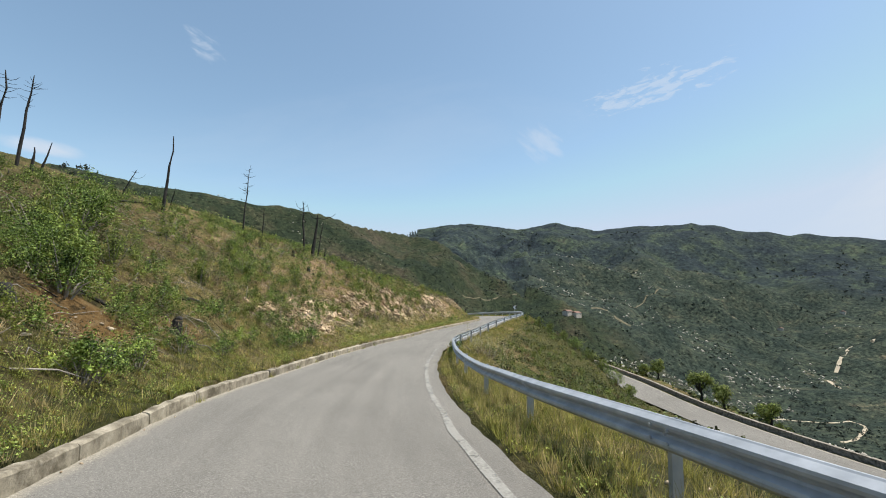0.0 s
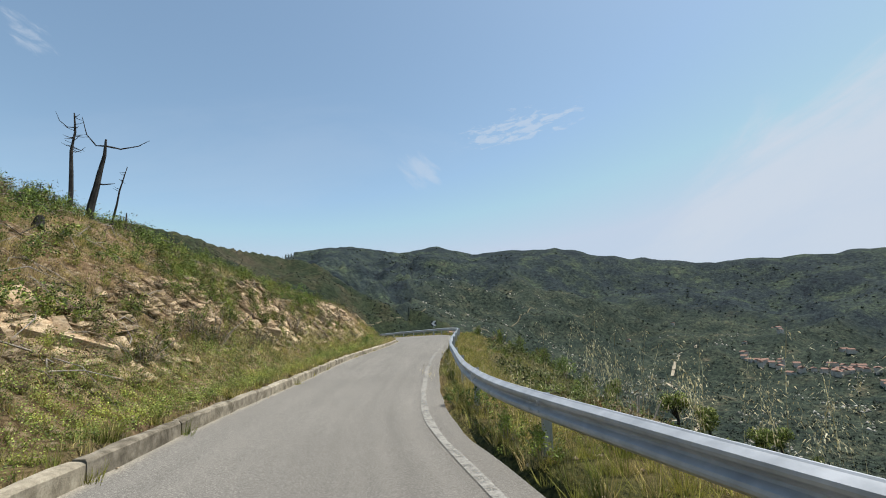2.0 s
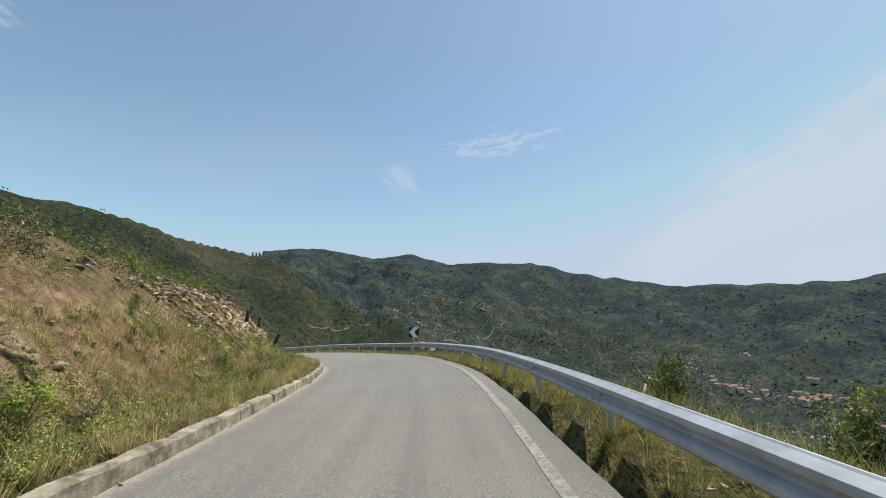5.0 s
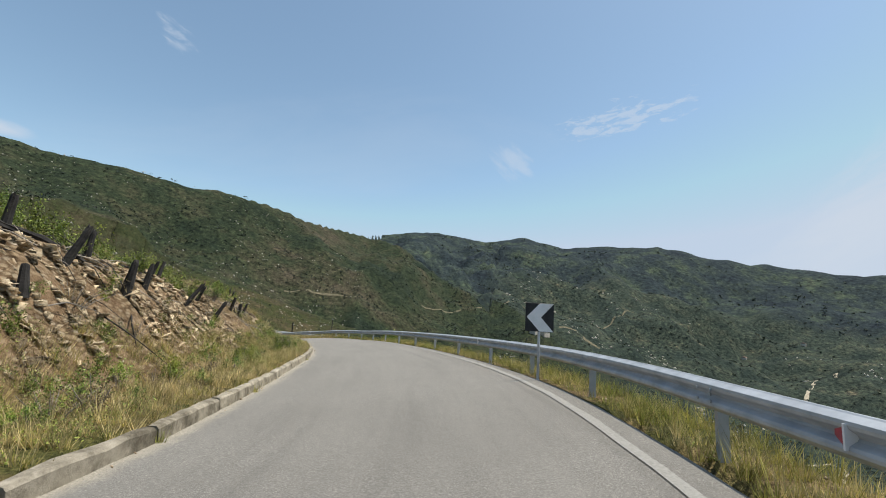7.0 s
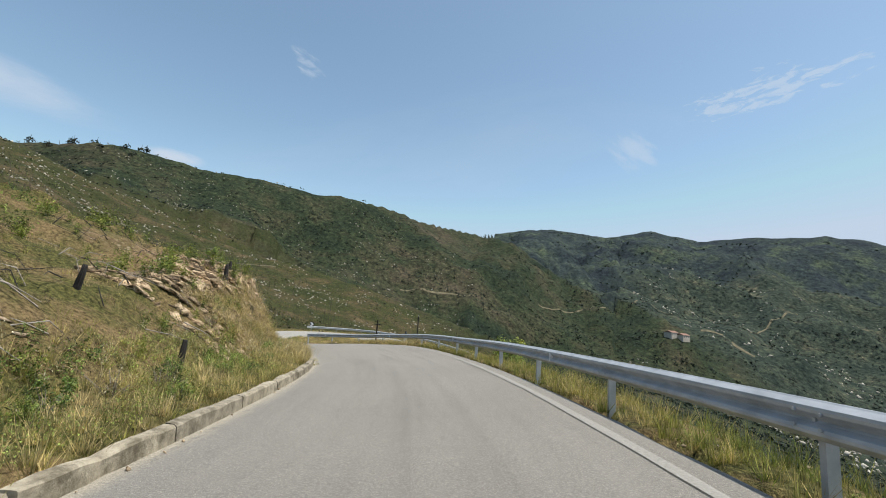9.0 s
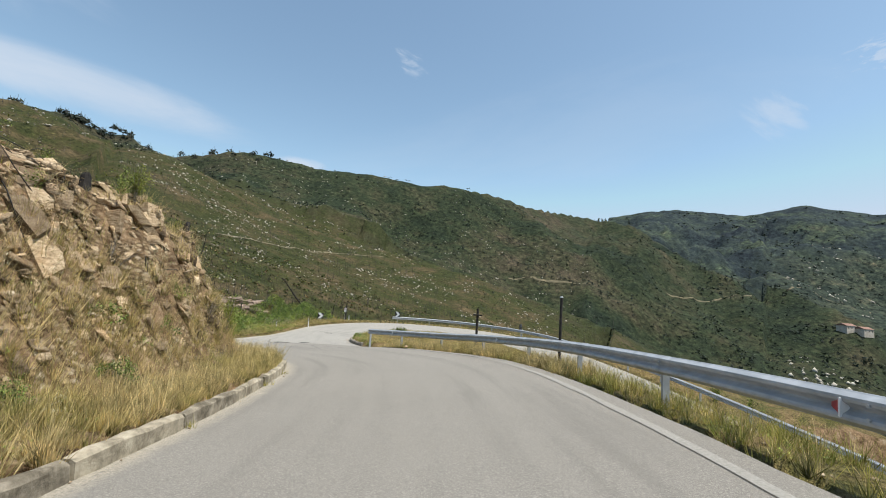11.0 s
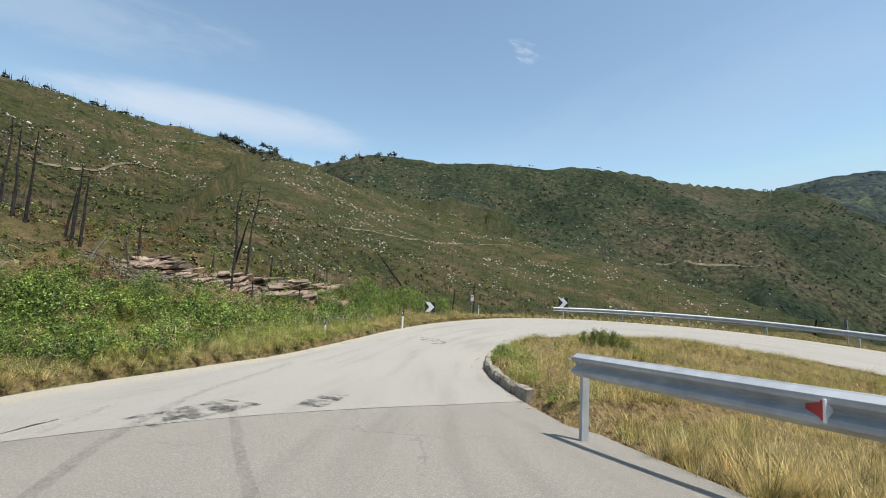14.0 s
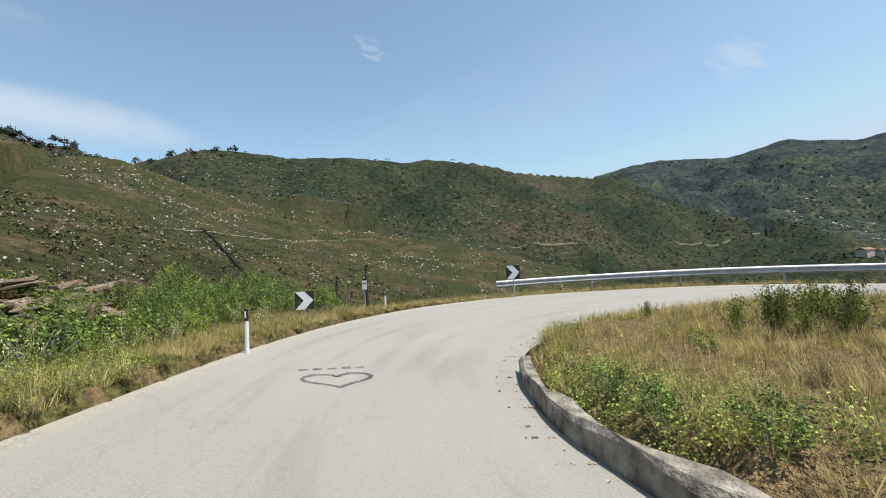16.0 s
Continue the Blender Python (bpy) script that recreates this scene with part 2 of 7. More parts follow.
def ground_material():
    n = Nodes("hillside", 0.95, 0, 0.1)
    near, far, fine = n.noise(0.5, 6, 0.65), n.noise(0.012, 10, 0.7), n.noise(11, 5, 0.7)
    grain, mid = n.noise(0.5, 8, 0.8), n.noise(0.06, 8, 0.7)
    scrub = n.ramp(fine, [(0.34, (0.028, 0.03, 0.011)), (0.5, (0.11, 0.108, 0.036)), (0.75, (0.29, 0.255, 0.09))])
    dry = n.ramp(fine, [(0.34, (0.085, 0.058, 0.03)), (0.52, (0.26, 0.185, 0.09)), (0.75, (0.46, 0.34, 0.17))])
    earth = n.noise(2.2, 8, 0.75)
    soil = n.ramp(earth, [(0.3, (0.075, 0.047, 0.03)), (0.45, (0.22, 0.14, 0.078)), (0.56, (0.37, 0.25, 0.145)), (0.66, (0.5, 0.38, 0.25)), (0.78, (0.6, 0.52, 0.4))])
    c = n.mix(n.mask(near, 0.45, 0.6), scrub, dry)
    sep = n.add("ShaderNodeSeparateXYZ")
    n.link(n.geo.outputs["Normal"], sep.inputs[0])
    steep = n.mask(n.math("ADD", sep.outputs[2], n.math("MULTIPLY", n.math("SUBTRACT", near, 0.5), 0.7)), 0.82, 0.7)
    c = n.mix(steep, c, soil)
    # burnt slopes coming back green, with bare brown earth and pale stones
    burnt = n.ramp(mid, [(0.35, (0.029, 0.038, 0.014)), (0.47, (0.05, 0.055, 0.021)), (0.56, (0.07, 0.06, 0.03)), (0.66, (0.115, 0.088, 0.052))])
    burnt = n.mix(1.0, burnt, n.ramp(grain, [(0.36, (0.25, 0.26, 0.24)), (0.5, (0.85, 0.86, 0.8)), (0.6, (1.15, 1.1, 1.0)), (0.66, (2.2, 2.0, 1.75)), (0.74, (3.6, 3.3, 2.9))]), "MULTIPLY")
    # evergreen forest on the mountains; the haze of distance is put in as blue
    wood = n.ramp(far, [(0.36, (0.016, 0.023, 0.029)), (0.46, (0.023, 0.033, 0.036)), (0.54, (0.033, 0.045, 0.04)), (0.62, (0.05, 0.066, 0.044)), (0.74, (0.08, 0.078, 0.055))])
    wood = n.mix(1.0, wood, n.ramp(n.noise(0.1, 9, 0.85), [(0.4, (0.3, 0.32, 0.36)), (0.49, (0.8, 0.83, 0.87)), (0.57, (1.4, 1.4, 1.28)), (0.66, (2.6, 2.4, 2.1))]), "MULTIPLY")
    # open valley floor: fields and scrub, with a little haze blue in their colour
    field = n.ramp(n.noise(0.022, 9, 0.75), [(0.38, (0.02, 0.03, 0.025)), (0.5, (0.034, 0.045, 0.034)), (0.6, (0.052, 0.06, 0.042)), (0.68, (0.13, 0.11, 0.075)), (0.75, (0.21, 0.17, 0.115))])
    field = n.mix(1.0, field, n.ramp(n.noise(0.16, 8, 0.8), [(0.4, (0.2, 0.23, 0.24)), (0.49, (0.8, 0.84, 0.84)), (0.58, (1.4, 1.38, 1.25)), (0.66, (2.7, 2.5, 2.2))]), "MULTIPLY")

    def length_from(x, y, kx, ky):
        d = n.add("ShaderNodeVectorMath")
        d.operation = "LENGTH"
        m = n.add("ShaderNodeMapping")
        m.inputs["Location"].default_value, m.inputs["Scale"].default_value = (-x * kx, -y * ky, 0), (kx, ky, 0)
        n.link(n.geo.outputs["Position"], m.inputs[0])
        n.link(m.outputs[0], d.inputs[0])
        return n.math("ADD", d.outputs["Value"], n.math("MULTIPLY", n.math("SUBTRACT", mid, 0.5), 120.0))

    # open maquis of the nearer mountain: olive scrub, brown burnt patches, green gullies
    maquis = n.ramp(n.noise(0.012, 9, 0.7), [(0.38, (0.017, 0.026, 0.016)), (0.47, (0.028, 0.038, 0.02)), (0.55, (0.044, 0.046, 0.026)), (0.66, (0.07, 0.058, 0.04))])
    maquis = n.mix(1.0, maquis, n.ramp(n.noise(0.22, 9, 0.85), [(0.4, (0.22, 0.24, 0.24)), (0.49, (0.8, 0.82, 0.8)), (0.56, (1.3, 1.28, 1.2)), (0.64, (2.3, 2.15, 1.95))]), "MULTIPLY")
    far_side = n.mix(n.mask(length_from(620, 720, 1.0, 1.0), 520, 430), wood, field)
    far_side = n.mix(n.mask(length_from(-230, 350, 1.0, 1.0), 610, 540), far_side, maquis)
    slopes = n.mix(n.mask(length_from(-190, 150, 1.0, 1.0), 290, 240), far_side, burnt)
    d2 = n.add("ShaderNodeVectorMath")
    d2.operation = "LENGTH"
    m2 = n.add("ShaderNodeMapping")
    m2.inputs["Location"].default_value, m2.inputs["Scale"].default_value = (5, -59, 0), (1, 0.7, 0)
    n.link(n.geo.outputs["Position"], m2.inputs[0])
    n.link(m2.outputs[0], d2.inputs[0])
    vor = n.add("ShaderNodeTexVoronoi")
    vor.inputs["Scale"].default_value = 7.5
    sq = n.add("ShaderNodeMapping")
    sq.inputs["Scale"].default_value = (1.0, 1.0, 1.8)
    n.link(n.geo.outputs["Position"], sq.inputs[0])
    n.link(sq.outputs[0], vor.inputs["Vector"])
    # chips darken towards their edges: crevice shade put into the colour
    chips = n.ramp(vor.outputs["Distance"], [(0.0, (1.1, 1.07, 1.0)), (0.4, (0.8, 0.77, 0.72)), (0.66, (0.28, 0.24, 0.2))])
    hue = n.add("ShaderNodeSeparateColor")
    n.link(vor.outputs["Color"], hue.inputs[0])
    stony = n.ramp(hue.outputs[0], [(0.0, (0.22, 0.15, 0.09)), (0.35, (0.42, 0.31, 0.19)), (0.7, (0.54, 0.43, 0.28)), (1.0, (0.64, 0.55, 0.42))])
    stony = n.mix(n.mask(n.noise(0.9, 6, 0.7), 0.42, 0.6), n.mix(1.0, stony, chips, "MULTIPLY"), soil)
    # green scrubby slope below the road
    d = n.add("ShaderNodeVectorMath")
    d.operation = "LENGTH"
    m = n.add("ShaderNodeMapping")
    m.inputs["Location"].default_value, m.inputs["Scale"].default_value = (-19.0 / 13, -28.0 / 44, 0), (1 / 13, 1 / 44, 0)
    n.link(n.geo.outputs["Position"], m.inputs[0])
    n.link(m.outputs[0], d.inputs[0])
    c = n.mix(n.math("MULTIPLY", n.mask(n.math("ADD", d.outputs["Value"], n.math("MULTIPLY", n.math("SUBTRACT", near, 0.5), 0.6)), 1.08, 0.95), 0.9), c, n.mix(0.45, scrub, (0.03, 0.036, 0.014)))
    # sun-dried turf of the island and the verges round the hairpin
    d = n.add("ShaderNodeVectorMath")
    d.operation = "LENGTH"
    m = n.add("ShaderNodeMapping")
    m.inputs["Location"].default_value, m.inputs["Scale"].default_value = (7.0, -128.0, 0), (1, 1, 0)
    n.link(n.geo.outputs["Position"], m.inputs[0])
    n.link(m.outputs[0], d.inputs[0])
    c = n.mix(n.math("MULTIPLY", n.mask(n.math("ADD", d.outputs["Value"], n.math("MULTIPLY", n.math("SUBTRACT", near, 0.5), 16.0)), 16, 13), 0.85), c, dry)
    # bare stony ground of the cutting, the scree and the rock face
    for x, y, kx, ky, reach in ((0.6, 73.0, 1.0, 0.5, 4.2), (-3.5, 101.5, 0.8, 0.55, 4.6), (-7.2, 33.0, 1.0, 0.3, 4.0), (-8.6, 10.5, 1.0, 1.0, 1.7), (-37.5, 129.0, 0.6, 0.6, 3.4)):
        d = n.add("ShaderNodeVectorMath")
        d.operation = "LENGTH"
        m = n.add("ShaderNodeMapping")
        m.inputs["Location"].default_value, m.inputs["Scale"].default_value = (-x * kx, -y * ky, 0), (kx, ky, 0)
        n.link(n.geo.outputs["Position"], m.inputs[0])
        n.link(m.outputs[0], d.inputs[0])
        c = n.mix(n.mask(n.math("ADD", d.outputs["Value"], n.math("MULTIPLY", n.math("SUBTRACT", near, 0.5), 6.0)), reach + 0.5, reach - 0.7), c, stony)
    # raw orange earth where the bank has slipped
    orange = n.ramp(earth, [(0.34, (0.2, 0.085, 0.035)), (0.5, (0.46, 0.24, 0.1)), (0.66, (0.6, 0.4, 0.22))])
    for x, y, reach in ((-8.8, 10.8, 1.1), (-8.1, 13.9, 0.6), (-9.6, 8.2, 0.7)):
        d = n.add("ShaderNodeVectorMath")
        d.operation = "DISTANCE"
        flat = n.add("ShaderNodeMapping")
        flat.inputs["Scale"].default_value = (1, 1, 0)
        n.link(n.geo.outputs["Position"], flat.inputs[0])
        n.link(flat.outputs[0], d.inputs[0])
        d.inputs[1].default_value = (x, y, 0)
        c = n.mix(n.mask(n.math("ADD", d.outputs["Value"], n.math("MULTIPLY", n.math("SUBTRACT", fine, 0.5), 1.5)), reach + 0.25, reach - 0.25), c, orange)
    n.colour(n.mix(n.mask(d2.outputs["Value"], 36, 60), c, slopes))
    n.bump(n.math("ADD", n.noise(1.6, 8, 0.72), n.math("MULTIPLY", grain, 3.0)), 0.9, 0.25)
    return n.mat


M_GROUND = ground_material()


# ---- building helpers ----
def mesh_from(name, verts, faces, mat, smooth=False):
    me = bpy.data.meshes.new(name)
    me.from_pydata([tuple(map(float, v)) for v in verts], [], [tuple(map(int, f)) for f in faces])
    me.materials.append(mat)
    if smooth:
        me.polygons.foreach_set("use_smooth", [True] * len(me.polygons))
    me.update()
    return me


def empty(name, at=(0, 0, 0)):
    ob = new(name)
    ob.location = at
    ob.empty_display_size = 0.2
    return ob


def part(name, bm, mat, parent=None, label="", smooth=False):
    me = bpy.data.meshes.new(name)
    bm.to_mesh(me)
    bm.free()
    me.materials.append(mat)
    if smooth:
        me.polygons.foreach_set("use_smooth", [True] * len(me.polygons))
    ob = new(name, me)
    ob.parent = parent
    return tagged(ob, label)


def box(bm, sx, sy, sz, at=(0, 0, 0), m=None, bevel=0.0):
    g = bmesh.ops.create_cube(bm, size=1.0)["verts"]
    bmesh.ops.scale(bm, vec=(sx, sy, sz), verts=g)
    if bevel:
        edges = list({e for v in g for e in v.link_edges})
        g = bmesh.ops.bevel(bm, geom=edges, offset=bevel, segments=1, affect="EDGES")["verts"] or g
        g = list({v for f in bm.faces for v in f.verts if v in set(g)}) or g
    bmesh.ops.translate(bm, vec=at, verts=g)
    if m is not None:
        bmesh.ops.transform(bm, matrix=m, verts=g)
    return g


def curve_points(rows, step=0.5):
    """A smooth line through the rows (any number of columns), sampled evenly in plan."""
    p = np.array(rows, float)
    q = np.vstack([2 * p[0] - p[1], p, 2 * p[-1] - p[-2]])
    out = []
    for k in range(1, len(q) - 2):
        a, b, c, d = q[k - 1:k + 3]
        for u in np.linspace(0, 1, 24, endpoint=False):
            out.append(0.5 * (2 * b + (c - a) * u + (2 * a - 5 * b + 4 * c - d) * u * u + (3 * b - a - 3 * c + d) * u ** 3))
    out = np.array(out + [p[-1]])
    s = np.r_[0, np.cumsum(np.hypot(*np.diff(out[:, :2], axis=0).T))]
    t = np.arange(0, s[-1], step)
    return np.stack([np.interp(t, s, col) for col in out.T], 1)


def along(line):
    """Running length, unit tangents and right-hand normals in plan."""
    d = np.gradient(line[:, :2], axis=0)
    d /= np.linalg.norm(d, axis=1)[:, None] + 1e-9
    s = np.r_[0, np.cumsum(np.hypot(*np.diff(line[:, :2], axis=0).T))]
    return s, d, np.stack([d[:, 1], -d[:, 0]], 1)


def at_length(line, s, t):
    return np.array([np.interp(t, s, c) for c in line.T])


# ---- the road's plan: left edge x, y, z and right edge x, y, z ----
UPPER_ROAD = [
    (1.5, -16, 0.75, 6.2, -14.5, 0.6), (-1.9, -4, 0.16, 2.3, -4, 0.08), (-4.2, 5.3, -0.33, 0.42, 5.6, -0.36),
    (-5.05, 9.5, -0.48, 0.05, 8.6, -0.52), (-5.05, 13.8, -0.56, -0.35, 12.5, -0.68), (-4.75, 18.9, -0.57, -0.58, 17.6, -0.74),
    (-4.26, 22.8, -0.55, -0.44, 21.8, -0.73), (-3.7, 26.3, -0.52, -0.15, 25.8, -0.68), (-2.55, 31.6, -0.46, 1.1, 31.2, -0.57),
    (-1.2, 37.6, -0.31, 2.75, 37.1, -0.35), (0.1, 42, -0.17, 4.35, 41.8, -0.1)]
BEND = [
    (2.0, 47.3, 0.04, 6.35, 47.5, 0.2), (3.55, 53, 0.18, 8.4, 53.5, 0.42), (4.9, 59.5, 0.25, 10.1, 59.5, 0.58), (5.7, 66.2, 0.27, 11.15, 66, 0.69),
    (5.6, 71.1, 0.25, 11.5, 70.7, 0.74), (5.2, 76.2, 0.21, 11.25, 76, 0.71), (4.6, 82.3, 0.2, 10.2, 82, 0.66), (3.3, 88.5, 0.13, 8.7, 88.4, 0.56),
    (1.4, 94.4, -0.06, 6.8, 94.8, 0.4), (-1.6, 100.3, -0.4, 4.5, 101.5, 0.13), (-4.0, 104.5, -0.7, 2.5, 105.9, -0.05),
    (-7.1, 108.9, -1.0, 0.3, 110, -0.28), (-10.6, 111.0, -1.3, -2.3, 113.7, -0.6)]
HAIRPIN = [
    (-17.2, 113.6, -1.85, -6.1, 116.8, -1.02), (-19.8, 116.8, -2.0, -9.6, 119.45, -1.47), (-20.8, 120, -2.06, -12.9, 122.4, -2.05),
    (-21.6, 122.8, -2.1, -15.5, 124.6, -2.28), (-23.2, 126.3, -2.12, -17.7, 126.8, -2.42), (-25.1, 130.2, -2.14, -19.3, 129.3, -2.5),
    (-26.4, 134, -2.14, -20.2, 132.3, -2.46), (-26.9, 137.6, -2.1, -20.0, 135.3, -2.4), (-25.7, 140.7, -1.95, -19.0, 137.7, -2.3),
    (-22.6, 143.2, -1.82, -17.2, 139.5, -2.25), (-18.6, 144.8, -1.8, -14.5, 140.3, -2.2), (-14.5, 145.5, -1.84, -11, 139.8, -2.3),
    (-10.3, 145.1, -1.98, -7.6, 138, -2.5), (-6, 143, -2.2, -4, 134.7, -2.8), (-1.5, 138.5, -2.6, 0, 129.3, -3.2)]
LOWER_ROAD = [
    (4, 131, -3.15, 5, 121, -3.85), (10, 120, -3.95, 10.6, 107.5, -4.75), (15.8, 106, -4.85, 15.4, 91.5, -5.7), (20.2, 92, -5.65, 19.2, 76, -6.6),
    (24, 77, -6.55, 21.6, 62, -7.6), (26.5, 62, -7.55, 23.8, 50, -8.6), (28.5, 46, -8.8, 28, 33, -9.8), (34, 28, -9.95, 37, 13, -11.1),
    (44, 6, -11.4, 50, -8, -12.4)]
EDGES = curve_points(UPPER_ROAD + BEND + HAIRPIN + LOWER_ROAD, 0.5)
LEFT, RIGHT = EDGES[:, :3], EDGES[:, 3:]
_, _, RN = along(RIGHT)
_, _, LN = along(LEFT)
JUNCTION = int(np.argmin(np.hypot(RIGHT[:, 0] + 13.5, RIGHT[:, 1] - 122.8)))   # where the island begins
KERB_END = int(np.argmin(np.hypot(LEFT[:, 0] + 11.6, LEFT[:, 1] - 111.4)))
LOWER = int(np.argmin(np.hypot(RIGHT[:, 0] + 4, RIGHT[:, 1] - 134.7)))


def strip(name, a, b, mat, lift=0.0, cols=2, wobble=0.0):
    """A ribbon of quads between two lines of points."""
    verts, faces, n = [], [], len(a)
    for k in range(n):
        for c in range(cols):
            u = c / (cols - 1)
            v = a[k] * (1 - u) + b[k] * u
            if wobble and c in (0, cols - 1):
                w = wobble * noise.noise((k * 0.45, c * 7.0, 3.1))
                v = v + (b[k] - a[k]) / max(np.linalg.norm(b[k] - a[k]), 0.01) * w
            verts.append((v[0], v[1], v[2] + lift))
    for k in range(n - 1):
        for c in range(cols - 1):
            i = k * cols + c
            faces.append((i, i + 1, i + 1 + cols, i + cols))
    me = mesh_from(name, verts, faces, mat, True)
    vi = np.empty(len(me.loops), np.int32)
    me.loops.foreach_get("vertex_index", vi)
    me.uv_layers.new(name="across").data.foreach_set("uv", np.stack([vi % cols / (cols - 1), vi // cols * 0.5], 1).astype(np.float32).ravel())
    return me


RIM = RIGHT.copy()
wide = np.full(len(RIGHT), 0.42)
wide[JUNCTION:] = 0.15
CAMBER = (RIGHT[:, 2] - LEFT[:, 2]) / np.hypot(*(RIGHT - LEFT)[:, :2].T)
RIM[:, :2] += RN * wide[:, None]
RIM[:, 2] += CAMBER * wide
SIDE = LEFT.copy()
SIDE[:, :2] -= LN * 0.1
SIDE[:, 2] -= CAMBER * 0.1
tagged(new("road", strip("road", SIDE, RIM, M_ASPHALT, 0, 14, 0.06)), "worn grey asphalt mountain road with patched surface", "road", kind="structure")


# ---- the ground ----
CREST = [  # azimuth left of +y, distance, height of the skyline ridges round the valley
    (-80, 2000, 320), (-68.5, 2000, 270), (-65, 1950, 238), (-60, 1900, 230), (-55, 1850, 232), (-47.6, 1800, 234), (-43, 1800, 266), (-38, 1750, 285),
    (-31.7, 1700, 330), (-25.3, 1700, 336), (-20.5, 1700, 323), (-15.7, 1650, 352), (-10.3, 1650, 330), (-4, 1600, 344), (-1, 1500, 322), (3.6, 1500, 303),
    (5.5, 745, 149), (12, 640, 141), (14, 620, 140), (18, 585, 143), (21, 560, 146), (27, 550, 147), (34, 545, 153), (41, 545, 152),
    (44, 540, 161), (49.3, 540, 164)]
CREST_LEFT = [(56, 590, 152), (60, 560, 148), (65, 520, 143), (71, 479, 129), (77, 428, 120), (85, 365, 106), (100, 320, 100), (150, 400, 90), (200, 700, 100), (240, 1500, 200), (262, 1900, 280)]
FOOT = [  # azimuth, distance and height where the far slopes begin, and how hollow they are
    (-80, 450, -130, 2.2), (-60, 500, -130, 2.2), (-40, 500, -112, 2.2), (-25, 480, -62, 1.4), (-10, 400, -40, 1.3), (5, 240, -16, 1.5), (20, 150, -13, 1.8), (45, 80, -9, 1.7),
    (60, 60, -4, 1.4), (90, 45, 3, 1.0), (150, 60, 8, 1.0), (200, 80, -5, 1.2), (240, 300, -100, 2.0), (262, 400, -125, 2.2)]
SPUR = [  # azimuth, distance and height of the burnt spur that runs down in front of the mountain
    (-14, 330, -70), (-4, 270, -22), (2.6, 270, -7), (11, 290, 2), (17.4, 300, 13), (26.4, 310, 23), (33.8, 330, 36), (42, 350, 53), (49.4, 380, 72), (55.6, 405, 92), (61, 540, 138), (66, 560, 120)]
RIDGES = (  # lower ridges in front of the skyline: azimuth, distance, height
    ((-24, 580, -40), (-20, 600, -14), (-16.5, 625, 6), (-12, 655, 32), (-9, 685, 48), (-4, 705, 76), (0.8, 720, 110), (5.5, 742, 146), (14, 700, 100)),
    ((12, 400, 4), (16, 415, 22), (20.5, 430, 36), (28.4, 450, 54), (33.9, 480, 84), (39, 500, 104), (48, 510, 100)))
CENTRE = np.array([0.0, 90.0])
CR, FT = np.array(CREST + CREST_LEFT, float), np.array(FOOT, float)


def fbm(x, y, octaves=5, seed=0.0, ridged=False):
    return np.array([(noise.ridged_multi_fractal if ridged else noise.fractal)((a, b, seed), *((1.0, 2.0, octaves, 1.0, 2.0) if ridged else (0.9, 2.0, octaves))) for a, b in zip(x, y)])


def circular(table, az, col):
    a = np.r_[table[:, 0], table[0, 0] + 360]
    v = np.r_[table[:, col], table[0, col]]
    return np.interp((az - a[0]) % 360 + a[0], a, v)


def smooth(x, a, b):
    u = np.clip((x - a) / (b - a), 0, 1)
    return u * u * (3 - 2 * u)


